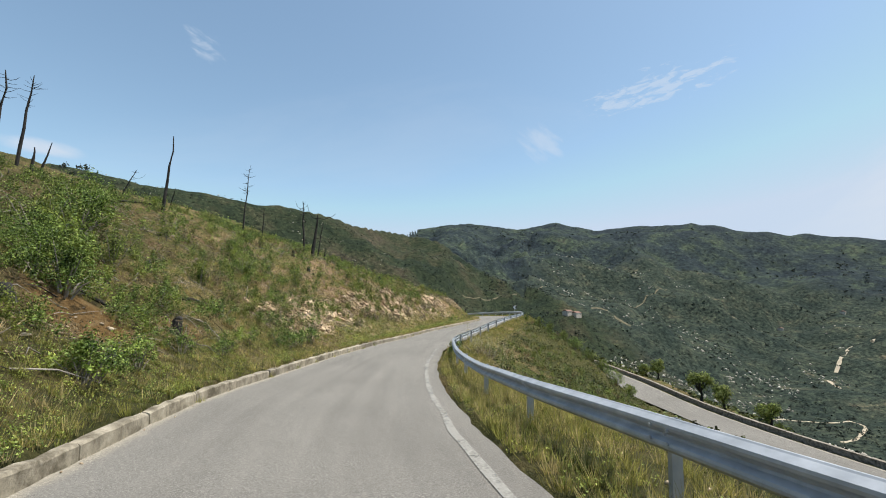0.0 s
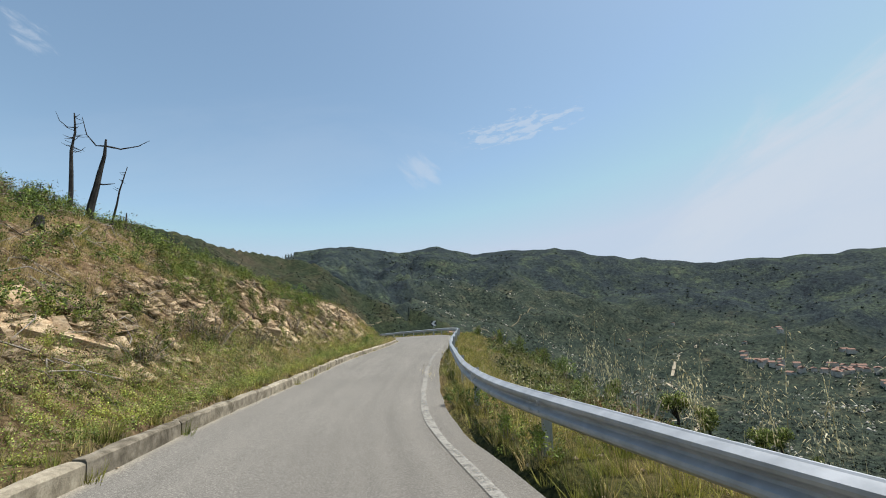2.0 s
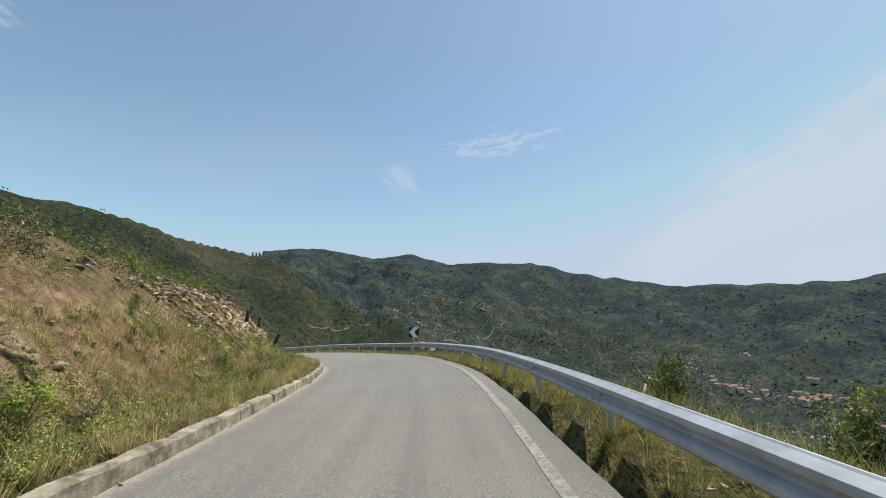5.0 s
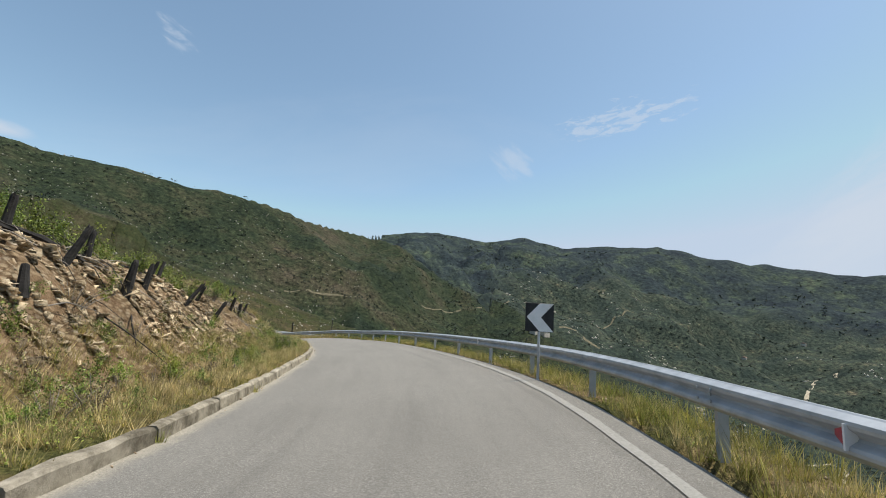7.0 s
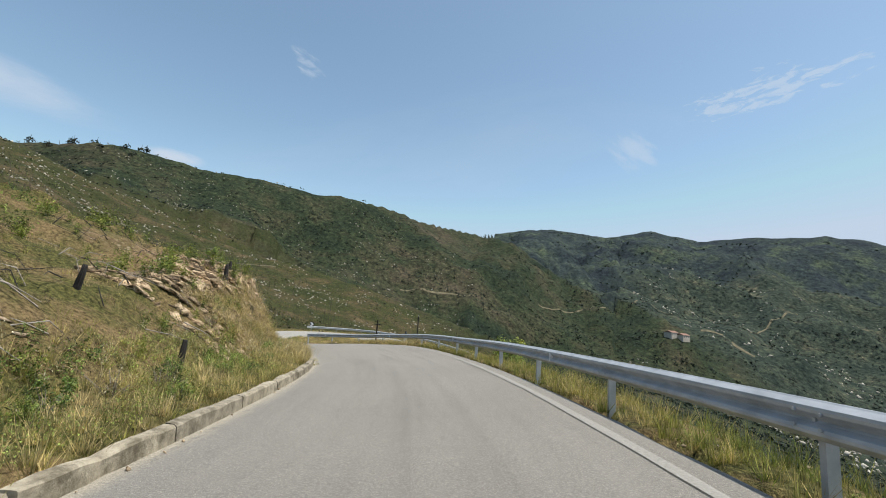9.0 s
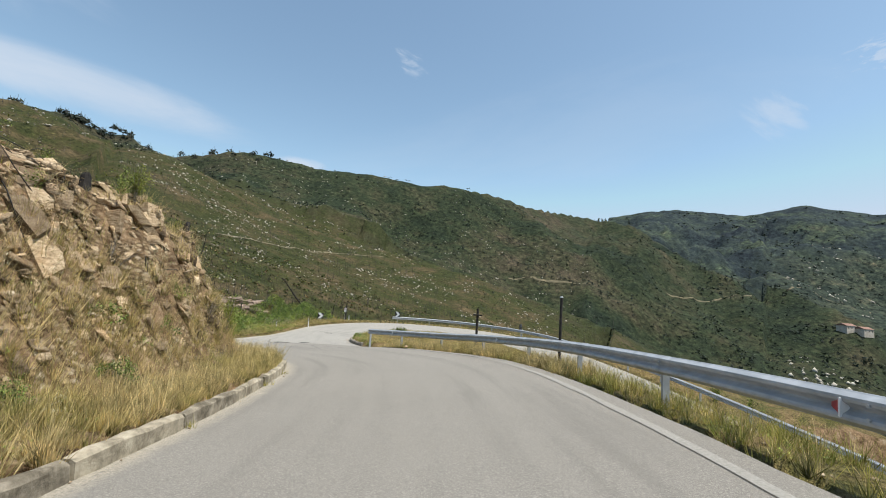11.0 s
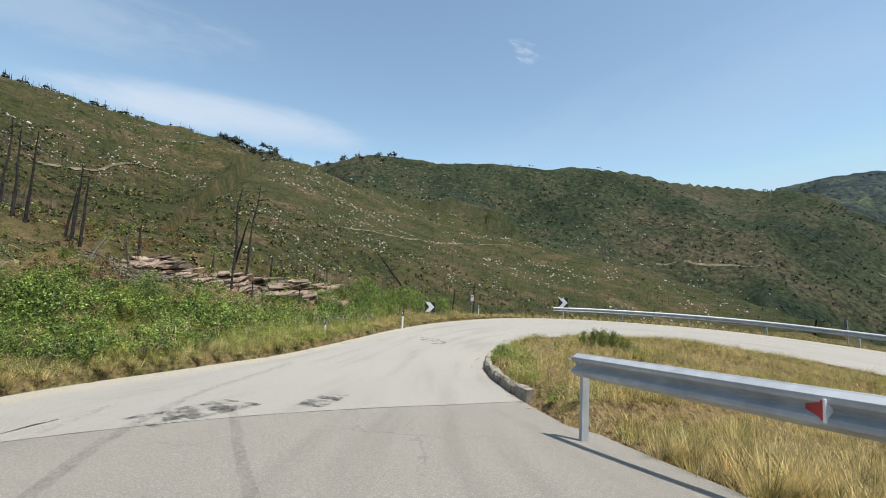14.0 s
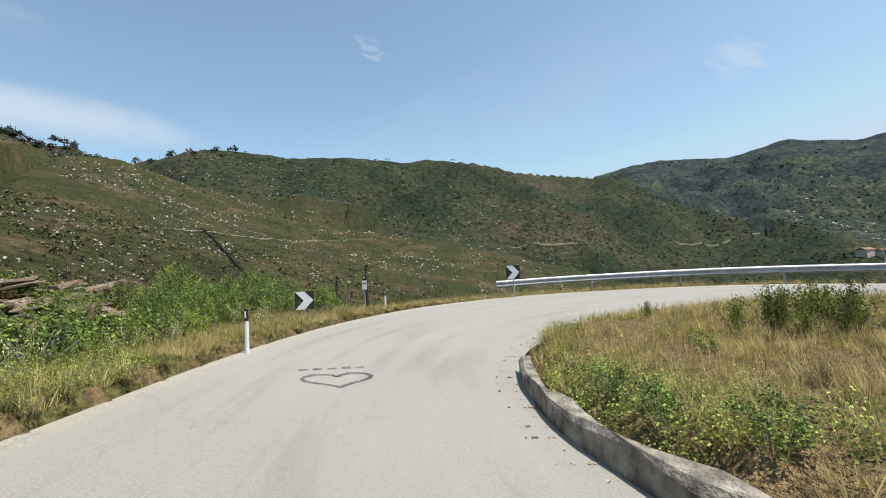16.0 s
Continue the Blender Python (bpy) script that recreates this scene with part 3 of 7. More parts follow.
def far_height(x, y):
    vx, vy = x - CENTRE[0], y - CENTRE[1]
    r = np.hypot(vx, vy)
    az = np.degrees(np.arctan2(-vx, vy))
    rc, zc = circular(CR, az, 1), circular(CR, az, 2)
    rf, zf, p = circular(FT, az, 1), circular(FT, az, 2), circular(FT, az, 3)
    u = np.clip((r - rf) / (rc - rf), 0, 1)
    z = zf + (zc - zf) * u ** p
    z -= np.clip(r - rc, 0, None) * 0.35
    z = np.where(r < rf, np.interp(r / rf, [0, 0.08, 0.35, 1], [0, 0.02, 0.5, 1]) * zf - 2 * (1 - r / rf), z)
    sp = np.array(SPUR, float)
    rs, zs = np.interp(az, sp[:, 0], sp[:, 1]), np.interp(az, sp[:, 0], sp[:, 2])
    front = zf + (zs - zf) * np.clip((r - rf) / (rs - rf), 0, 1) ** 1.15 - np.clip(r - rs, 0, None) * 0.55
    deep = np.interp(az, [-14, -4, 8, 33, 55, 63], [0, 18, 26, 30, 22, 0])
    hole = deep * np.exp(-((r - rs - 95) / 85) ** 2)
    inside = smooth(az, -14, -4) * (1 - smooth(az, 60, 66))
    z = np.where((az > -14) & (az < 66), np.where(r < rs, z * (1 - inside) + front * inside, np.maximum(z - hole, front * inside + (z - hole) * (1 - inside))), z)
    for rows in RIDGES:
        t = np.array(rows, float)
        on = (az > t[0, 0]) & (az < t[-1, 0])
        rk, zk = np.interp(az, t[:, 0], t[:, 1]), np.interp(az, t[:, 0], t[:, 2])
        crest = zk - np.where(r < rk, 0.42 * (rk - r), 0.6 * (r - rk))
        edge = smooth(az, t[0, 0], t[0, 0] + 4) * (1 - smooth(az, t[-1, 0] - 8, t[-1, 0]))
        z = np.where(on, np.maximum(z, crest * edge + z * (1 - edge)), z)
    amp = np.sin(np.pi * np.clip(u, 0, 1)) ** 0.8 * (zc - zf) * np.where((az > -10) & (az < 62) & (r < rs + 60), 0.25, 1.0)
    near_side = az > -12
    gully = np.empty(len(x))
    gully[near_side] = fbm(x[near_side] / 210, y[near_side] / 210, 5, 2.0, True) - 0.9
    gully[~near_side] = fbm(x[~near_side] / 360, y[~near_side] / 360, 4, 2.0, True) - 0.9
    fine = fbm(x / 45, y / 45, 5, 5.0)
    z += amp * 0.15 * gully + np.clip(r / 300, 0.15, 2.2) * 1.5 * fine * np.clip((r - 40) / 60, 0, 1)
    return z


# how the hill rises from the left kerb, by the edge's length along y: verge width, first slope, its height, second slope
BANK = np.array([(-20, 0.7, 0.55, 3, 0.45), (12, 0.8, 0.55, 3, 0.48), (27, 0.9, 0.62, 3, 0.5), (38, 1.0, 0.95, 2.8, 0.46), (48, 1.1, 0.95, 2.6, 0.34), (58, 1.3, 0.9, 2.3, 0.3),
                 (68, 1.5, 1.0, 2.3, 0.33), (76, 1.6, 0.95, 2.1, 0.26), (88, 1.8, 0.7, 1.6, 0.24), (94, 1.6, 0.75, 2.0, 0.28), (99, 1.5, 1.0, 2.6, 0.3), (103, 1.4, 1.25, 2.75, 0.32), (106.5, 1.35, 1.9, 3.2, 0.36),
                 (110.3, 1.3, 2.1, 3.1, 0.38), (112.0, 3.5, 0.35, 1.0, 0.25), (118, 5, 0.28, 2.0, 0.38), (130, 6, 0.18, 2.0, 0.3)])


def nearest(x, y, line, normals):
    """Index of the nearest sample of a line, the distance, and the signed offset along its normal."""
    idx = np.empty(len(x), int)
    for k in range(0, len(x), 4000):
        d = (x[k:k + 4000, None] - line[None, :, 0]) ** 2 + (y[k:k + 4000, None] - line[None, :, 1]) ** 2
        idx[k:k + 4000] = d.argmin(1)
    off = np.stack([x - line[idx, 0], y - line[idx, 1]], 1)
    return idx, np.hypot(off[:, 0], off[:, 1]), (off * normals[idx]).sum(1)


N_UP = JUNCTION - 10


def ground_height(x, y, detail=True):
    x, y = np.asarray(x, float), np.asarray(y, float)
    il, dl, sl = nearest(x, y, SIDE, -LN)
    ir, dr, sr = nearest(x, y, RIM, RN)
    far = far_height(x, y)
    # left side: bank beside the upper road; outside of the hairpin and valley side of the lower road
    yb = np.where(il < KERB_END + 40, SIDE[il, 1], 130.0)
    w, s1, h1, s2 = (np.interp(yb, BANK[:, 0], BANK[:, k]) for k in (1, 2, 3, 4))
    ww = np.maximum(dl - w, 0)
    rise = np.minimum(ww * s1, h1) + np.maximum(ww - h1 / s1, 0) * s2
    rise = np.where(rise > 8, 8 + (rise - 8) * 0.7, rise)
    bank = SIDE[il, 2] + 0.17 + 0.06 * np.minimum(dl, 1.5) + rise
    outer = SIDE[il, 2] - 0.02 - 0.05 * dl - np.maximum(dl - np.where(SIDE[il, 1] > 126, 8.0, 2.0), 0) * 0.33
    t = smooth(np.arange(len(SIDE)), np.argmin(np.abs(SIDE[:, 1] - 134.5) + 99 * (SIDE[:, 0] > -20)), np.argmin(np.hypot(SIDE[:, 0] + 22.6, SIDE[:, 1] - 143.2)))[il]
    left = bank * (1 - t) + outer * t
    # right side: verge, then the slope between the two arms of the road, and the island
    up = np.arange(len(RIM)) < JUNCTION + 46
    iu, du, su = nearest(x, y, RIM[up], RN[up])
    io, do, so = nearest(x, y, RIM[~up], RN[~up])
    zo = RIM[~up][io, 2]
    zu = RIM[up][iu, 2]
    fall = np.clip((du - 1.3) / np.maximum(du + do - 2.6, 0.5), 0, 1)
    hold = np.interp(RIM[up][iu, 1], [0, 22, 34, 60], [1.0, 0.98, 0.92, 1.0])
    mid = zu + (zo - zu) * (0.6 * fall + 0.4 * smooth(fall, 0.0, 0.8)) ** hold
    right = mid - 0.03 + 1.5 * np.exp(-((x - 13.2) / 4.5) ** 2 - ((y - 44.5) / 6.5) ** 2)
    right += np.where(iu > JUNCTION, 0.38, 0.0) * smooth(du, 0.1, 0.5) * smooth(do, 0.2, 4)
    inside_left = dl < dr
    z = np.where(inside_left, left, right)
    on_road = (sl <= 0.05) & (sr <= 0.05) & (np.minimum(dl, dr) < 9)
    near_edge = np.where(inside_left, SIDE[il, 2], RIM[ir, 2])
    d = np.minimum(dl, dr)
    if detail:
        lumps = fbm(x / 3.1, y / 3.1, 5, 9.0) * 0.35 + fbm(x / 11, y / 11, 3, 4.0) * 0.7
        cliffy = fbm(x / 1.3, y / 1.3, 4, 6.0, True) - 0.9
        steep = np.where(inside_left & (t < 0.3), np.clip(rise / 1.5, 0, 1) * np.clip(s1 - 0.5, 0, 1.2), 0)
        z = z + np.clip((d - 0.6) / 3, 0, 1) * lumps * np.where(inside_left, 1, 0.5) + steep * cliffy * 0.45
    blend = smooth(d, 24, 75)
    z = z * (1 - blend) + far * blend
    low = np.minimum(SIDE[il, 2], RIM[ir, 2])
    return np.where(on_road, np.minimum(near_edge, low) - 0.35, z)


def build_ground():
    xs, ys = np.arange(-62, 48.01, 0.5), np.arange(-24, 172.01, 0.5)
    gx, gy = np.meshgrid(xs, ys)
    z = ground_height(gx.ravel(), gy.ravel())
    verts = np.stack([gx.ravel(), gy.ravel(), z], 1)
    nx = len(xs)
    i = (np.arange(len(ys) - 1)[:, None] * nx + np.arange(nx - 1)[None]).ravel()
    quads = np.stack([i, i + 1, i + 1 + nx, i + nx], 1)
    az = np.radians(np.r_[np.arange(-128, 96, 0.4), np.arange(96, 232, 4.0)])
    rr = 30 * 1.022 ** np.arange(230)
    a, r = np.meshgrid(az, rr)
    fx, fy = CENTRE[0] - r.ravel() * np.sin(a.ravel()), CENTRE[1] + r.ravel() * np.cos(a.ravel())
    inner = (fx > -61) & (fx < 47) & (fy > -23) & (fy < 171)
    fz = far_height(fx, fy)
    edge = (fx > -140) & (fx < 130) & (fy > -110) & (fy < 250) & ~inner
    fz[edge] = ground_height(fx[edge], fy[edge], True)
    fz[inner] = -30
    na, base = len(az), len(verts)
    ia, ir = np.meshgrid(np.arange(na), np.arange(len(rr) - 1))
    i0 = ir * na + ia
    i1 = ir * na + (ia + 1) % na
    f2 = np.stack([i0, i1, i1 + na, i0 + na], -1).reshape(-1, 4)
    f2 = f2[~inner[f2].all(1)]
    # rim of the fine patch: drop the ring's vertices just inside it a little under the patch
    rimm = np.unique(f2[inner[f2].any(1)])
    rimm = rimm[inner[rimm]]
    fz[rimm] = ground_height(fx[rimm], fy[rimm], False) - 1.0
    verts = np.vstack([verts, np.stack([fx, fy, fz], 1)])
    return mesh_from("ground", verts, np.vstack([quads, f2[:, ::-1] + base]), M_GROUND, True)


ground = tagged(new("ground", build_ground()), "scrub-covered mountainside falling to a wide green valley", "ground", kind="structure")


# ---- white lines ----
def road_z(x, y):
    """Height of the road's surface at a place on it."""
    x, y = np.atleast_1d(np.asarray(x, float)), np.atleast_1d(np.asarray(y, float))
    best = np.full(len(x), 1e9)
    z = np.zeros(len(x))
    for k in range(len(SIDE)):
        a, b = SIDE[k], RIM[k]
        ab = b[:2] - a[:2]
        u = np.clip(((x - a[0]) * ab[0] + (y - a[1]) * ab[1]) / (ab @ ab), 0, 1)
        d = np.hypot(x - a[0] - u * ab[0], y - a[1] - u * ab[1])
        w = d < best
        best[w], z[w] = d[w], (a[2] + (b[2] - a[2]) * u)[w]
    return z


def line_strip(name, edge, normals, off, width, i0, i1, lift=0.006, mat=None):
    a, b = edge[i0:i1].copy(), edge[i0:i1].copy()
    a[:, :2] += normals[i0:i1] * (off - width / 2)
    b[:, :2] += normals[i0:i1] * (off + width / 2)
    a[:, 2], b[:, 2] = road_z(*a[:, :2].T), road_z(*b[:, :2].T)
    return new(name, strip(name, a, b, mat or M_PAINT, lift, 2, 0.03))


WORN = int(np.argmin(np.hypot(RIGHT[:, 0] - 8.4, RIGHT[:, 1] - 53.5)))
tagged(line_strip("edge_line", RIGHT, RN, 0.0, 0.13, 0, WORN, 0.016), "worn white painted line along the valley-side edge", "road marking", kind="structure")
tagged(line_strip("edge_line", RIGHT, RN, 0.0, 0.14, WORN - 1, JUNCTION - 4, 0.016, M_LINE), "white painted line along the outside of the bend", "road marking", kind="structure")

# ---- kerb ----
kerb = tagged(empty("kerb"), "low pale concrete kerb along the hillside", "kerb", kind="structure")


def kerb_mesh(length, seed):
    rng = random.Random(seed)
    bm = bmesh.new()
    prof = [(-0.09, -0.3), (-0.085, 0.19), (-0.07, 0.213), (0.045, 0.208), (0.075, 0.18), (0.1, -0.3)]
    rings = []
    for k in range(8):
        y = length * (k / 7 - 0.5)
        chip = rng.uniform(0.0, 0.035) if k in (0, 7) or rng.random() < 0.25 else 0.0
        rings.append([bm.verts.new((x + rng.uniform(-0.01, 0.01) - (chip if z > 0.1 and x > 0 else 0), y, z + rng.uniform(-0.014, 0.008) - (chip if z > 0.1 else 0))) for x, z in prof])
    for a, b in zip(rings, rings[1:]):
        for k in range(len(prof) - 1):
            bm.faces.new((a[k], a[k + 1], b[k + 1], b[k]))
    bm.faces.new(rings[0][::-1])
    bm.faces.new(rings[-1])
    bmesh.ops.recalc_face_normals(bm, faces=bm.faces)
    me = bpy.data.meshes.new("kerbstone")
    bm.to_mesh(me)
    bm.free()
    me.materials.append(M_CONCRETE)
    return me


KS, _, _ = along(LEFT[:KERB_END])
stones = [kerb_mesh(1.955, k) for k in range(12)]
t, k = 1.0, 0
while t < KS[-1] - 1:
    a, b = at_length(LEFT[:KERB_END], KS, t - 1), at_length(LEFT[:KERB_END], KS, t + 1)
    mid, d = (a + b) / 2, b - a
    ob = new("kerbstone", stones[k * 5 % 12])
    ob.parent = kerb
    ob.location = (mid[0], mid[1], mid[2])
    ob.rotation_euler = (math.atan2(d[2], math.hypot(d[0], d[1])), random.uniform(-0.02, 0.02), math.atan2(-d[0], d[1]))
    t += 2.0
    k += 1

# ---- guard rails ----
W_BEAM = [(0.0, 0.0), (-0.012, -0.012), (-0.03, -0.022), (-0.078, -0.05), (-0.082, -0.075), (-0.075, -0.1), (-0.02, -0.135), (-0.008, -0.155),
          (-0.02, -0.175), (-0.075, -0.21), (-0.082, -0.235), (-0.078, -0.26), (-0.03, -0.288), (-0.012, -0.298), (0.0, -0.31)]


def beam_mesh(line, normals, i0, i1, thick=0.004):
    verts, faces, n = [], [], len(W_BEAM)
    ring = [(x, z) for x, z in W_BEAM] + [(x + thick + 0.012, z) for x, z in reversed(W_BEAM)]
    m = len(ring)
    for k in range(i0, i1 + 1):
        for x, z in ring:
            verts.append((line[k, 0] + normals[k, 0] * x, line[k, 1] + normals[k, 1] * x, line[k, 2] + z))
    for k in range(i1 - i0):
        for j in range(m):
            a, b = k * m + j, k * m + (j + 1) % m
            faces.append((a, b, b + m, a + m))
    faces.append(tuple(range(m))[::-1])
    faces.append(tuple((i1 - i0) * m + j for j in range(m)))
    return mesh_from("beam", verts, faces, M_STEEL, False)


def post_mesh(height):
    bm = bmesh.new()
    prof = [(-0.05, -0.03), (0.06, -0.03), (0.06, -0.012), (0.055, -0.012), (0.055, -0.025), (-0.045, -0.025), (-0.045, 0.025), (0.055, 0.025), (0.055, 0.012), (0.06, 0.012), (0.06, 0.03), (-0.05, 0.03)]
    lo = [bm.verts.new((x, y, -height)) for x, y in prof]
    hi = [bm.verts.new((x, y, 0.0)) for x, y in prof]
    for k in range(len(prof)):
        j = (k + 1) % len(prof)
        bm.faces.new((lo[k], lo[j], hi[j], hi[k]))
    bm.faces.new(hi)
    bmesh.ops.recalc_face_normals(bm, faces=bm.faces)
    me = bpy.data.meshes.new("post")
    bm.to_mesh(me)
    bm.free()
    me.materials.append(M_STEEL)
    return me


POST = post_mesh(1.3)
SPACING = 3.76


def guard_rail(line, label, phase=0.0, flip=1.0, reflectors=()):
    rail = tagged(empty("guard_rail"), label, "guard rail")
    s, d, n = along(line)
    n = n * flip
    per = int(SPACING / 0.5 + 0.5)
    k = 0
    while k < len(line) - 1:
        e = min(k + per, len(line) - 1)
        ob = new("beam", beam_mesh(line, n, k, e))
        ob.parent = rail
        k = e
    t = phase
    while t < s[-1]:
        p, nn = at_length(line, s, t), at_length(n, s, t)
        ob = new("post", POST)
        ob.parent = rail
        ob.location = (p[0] + nn[0] * 0.08, p[1] + nn[1] * 0.08, p[2] - 0.02)
        ob.rotation_euler = (random.uniform(-0.02, 0.02), random.uniform(-0.02, 0.02), math.atan2(nn[1], nn[0]))
        t += SPACING
    return rail


END = int(np.argmin(np.hypot(RIGHT[:, 0] + 12.6, RIGHT[:, 1] - 122.1)))
RAIL = RIGHT[:END].copy()
gap = np.interp(RAIL[:, 1], [-10, 6, 12, 18, 23, 33, 41, 60, 90, 104, 114, 117, 119.5, 122], [1.5, 1.4, 1.35, 1.2, 1.0, 1.02, 0.8, 0.75, 0.72, 0.9, 0.95, 1.2, 1.15, 0.8])
RAIL[:, :2] += RN[:END] * gap[:, None]
RAIL[:, 2] += 0.76 + CAMBER[:END] * gap
RAIL = curve_points(np.vstack([RAIL[:-9:6], [(-12.6, 121.85, -0.78)]]), 0.5)
RS, _, _ = along(RAIL)
POST_D = 83.0
guard_rail(RAIL, "galvanised steel W-beam guard rail along the valley side", POST_D % SPACING)


from mathutils.bvhtree import BVHTree


# ---- fast meshes for what nobody could count ----
def raw_mesh(name, verts, faces, mat, smooth=False):
    verts, faces = np.asarray(verts, np.float32), np.asarray(faces, np.int32)
    me = bpy.data.meshes.new(name)
    me.vertices.add(len(verts))
    me.vertices.foreach_set("co", verts.ravel())
    n, k = faces.shape
    me.loops.add(n * k)
    me.loops.foreach_set("vertex_index", faces.ravel())
    me.polygons.add(n)
    me.polygons.foreach_set("loop_start", np.arange(0, n * k, k, dtype=np.int32))
    me.polygons.foreach_set("loop_total", np.full(n, k, np.int32))
    me.materials.append(mat)
    me.update(calc_edges=True)
    if smooth:
        me.polygons.foreach_set("use_smooth", [True] * n)
    return me


RNG = np.random.default_rng(7)


def blades(pos, height, width, spread, count, droop=0.35):
    """Grass: tufts of fine blades that fan out from every place."""
    n = len(pos) * count
    base = np.repeat(np.asarray(pos, float), count, axis=0)
    h = np.repeat(np.asarray(height, float), count) * RNG.uniform(0.35, 1.15, n)
    a = RNG.uniform(0, 2 * np.pi, n)
    out = np.stack([np.cos(a), np.sin(a), 0 * a], 1)
    base += out * (np.abs(RNG.normal(0, 1, n)) * spread)[:, None]
    lean = RNG.uniform(0.05, droop, n) * h
    turn = a + np.pi / 2 + RNG.normal(0, 0.8, n)
    side = np.stack([np.cos(turn), np.sin(turn), 0 * a], 1) * (width * RNG.uniform(0.6, 1.5, n) / 2)[:, None]
    low = base - np.array([0, 0, 0.03])
    tip = base + out * lean[:, None] + np.array([0, 0, 1]) * h[:, None]
    v = np.stack([low + side, low - side, tip], 1).reshape(-1, 3)
    return v, np.arange(n * 3).reshape(-1, 3)


def grass_mesh(name, pos, height, width, spread, count, mat, droop=0.35):
    v, q = blades(pos, height, width, spread, count, droop)
    return raw_mesh(name, v, q, mat)


def leaves(centres, size, normal_out, slim=0.5):
    """Small kite-shaped leaves, each tilted at random about its outward direction."""
    n = len(centres)
    d = normal_out + RNG.normal(0, 0.55, (n, 3))
    d /= np.linalg.norm(d, axis=1)[:, None] + 1e-9
    r = RNG.normal(0, 1, (n, 3))
    s = np.cross(d, r)
    s /= np.linalg.norm(s, axis=1)[:, None] + 1e-9
    w = np.cross(d, s)
    L = (size * RNG.uniform(0.6, 1.3, n))[:, None]
    a, b, c, e = centres - s * L * 0.5, centres + w * L * 0.5 * slim, centres + s * L * 0.5, centres - w * L * 0.5 * slim
    v = np.stack([a, b, c, e], 1).reshape(-1, 3)
    i = np.arange(n) * 4
    return v, np.stack([i, i + 1, i + 2, i + 3], 1)


def leaf_material(name, dark, mid, light, rough=0.6, through_light=0.22):
    n = Nodes(name, rough, 0, 0.3)
    c = n.ramp(n.island(), [(0.0, tuple(v * 0.3 for v in dark)), (0.3, dark), (0.65, mid), (1.0, tuple(v * 1.3 for v in light))])
    c = n.mix(n.math("MULTIPLY", n.mask(n.noise(0.35, 3), 0.4, 0.65), 0.4), c, tuple(x * 0.6 for x in mid))
    # growth differs from clump to clump: yellower here, deeper there
    c = n.mix(n.math("MULTIPLY", n.mask(n.noise(0.9, 4, 0.6), 0.5, 0.66), 0.55), c, (light[0] * 1.25, light[1] * 1.08, light[2] * 0.8))
    c = n.mix(1.0, c, n.ramp(n.noise(2.6, 3, 0.6), [(0.36, (0.42, 0.46, 0.42)), (0.5, (0.98, 1.0, 0.96)), (0.64, (1.45, 1.45, 1.35))]), "MULTIPLY")
    n.colour(c)
    tr = n.add("ShaderNodeBsdfTranslucent")
    n.link(c, tr.inputs["Color"])
    mx = n.add("ShaderNodeMixShader")
    mx.inputs[0].default_value = through_light
    out = n.t.nodes["Material Output"]
    n.link(n.b.outputs[0], mx.inputs[1])
    n.link(tr.outputs[0], mx.inputs[2])
    n.link(mx.outputs[0], out.inputs["Surface"])
    return n.mat


def grass_material(name, stops, through_light=0.3):
    """Turf whose hue drifts from patch to patch and whose tufts differ in tone."""
    n = Nodes(name, 0.7, 0, 0.25)
    c = n.ramp(n.noise(0.55, 5, 0.65), [(0.3 + 0.4 * k / (len(stops) - 1), q) for k, q in enumerate(stops)])
    c = n.mix(1.0, c, n.ramp(n.noise(4.5, 3, 0.6), [(0.36, (0.32, 0.34, 0.3)), (0.5, (0.9, 0.9, 0.86)), (0.64, (1.35, 1.32, 1.25))]), "MULTIPLY")
    c = n.mix(1.0, c, n.ramp(n.island(), [(0.0, (0.6, 0.62, 0.55)), (1.0, (1.25, 1.22, 1.2))]), "MULTIPLY")
    n.colour(c)
    tr = n.add("ShaderNodeBsdfTranslucent")
    n.link(c, tr.inputs["Color"])
    mx = n.add("ShaderNodeMixShader")
    mx.inputs[0].default_value = through_light
    n.link(n.b.outputs[0], mx.inputs[1])
    n.link(tr.outputs[0], mx.inputs[2])
    n.link(mx.outputs[0], n.t.nodes["Material Output"].inputs["Surface"])
    return n.mat


M_STRAW = grass_material("dry_grass", [(0.3, 0.31, 0.1), (0.53, 0.43, 0.19), (0.68, 0.55, 0.3), (0.43, 0.32, 0.16)])
M_OLIVE = grass_material("half_dry_grass", [(0.14, 0.2, 0.04), (0.3, 0.31, 0.075), (0.46, 0.4, 0.12), (0.22, 0.26, 0.06)])
M_WEED = leaf_material("green_weeds", (0.09, 0.125, 0.022), (0.22, 0.28, 0.052), (0.37, 0.43, 0.11))
M_HEATH = leaf_material("heath_leaves", (0.06, 0.085, 0.016), (0.165, 0.21, 0.042), (0.3, 0.35, 0.085))
M_BROAD = leaf_material("broad_leaves", (0.052, 0.088, 0.018), (0.15, 0.225, 0.045), (0.28, 0.37, 0.09))
M_DUN = leaf_material("withered_twigs", (0.1, 0.075, 0.045), (0.22, 0.165, 0.1), (0.36, 0.28, 0.17))
M_FERN = leaf_material("rusty_bracken", (0.09, 0.045, 0.02), (0.19, 0.105, 0.045), (0.28, 0.18, 0.075))
# far foliage: bluish distance haze is part of these leaf colours
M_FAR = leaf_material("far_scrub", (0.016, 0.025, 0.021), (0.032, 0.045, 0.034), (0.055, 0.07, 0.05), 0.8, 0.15)
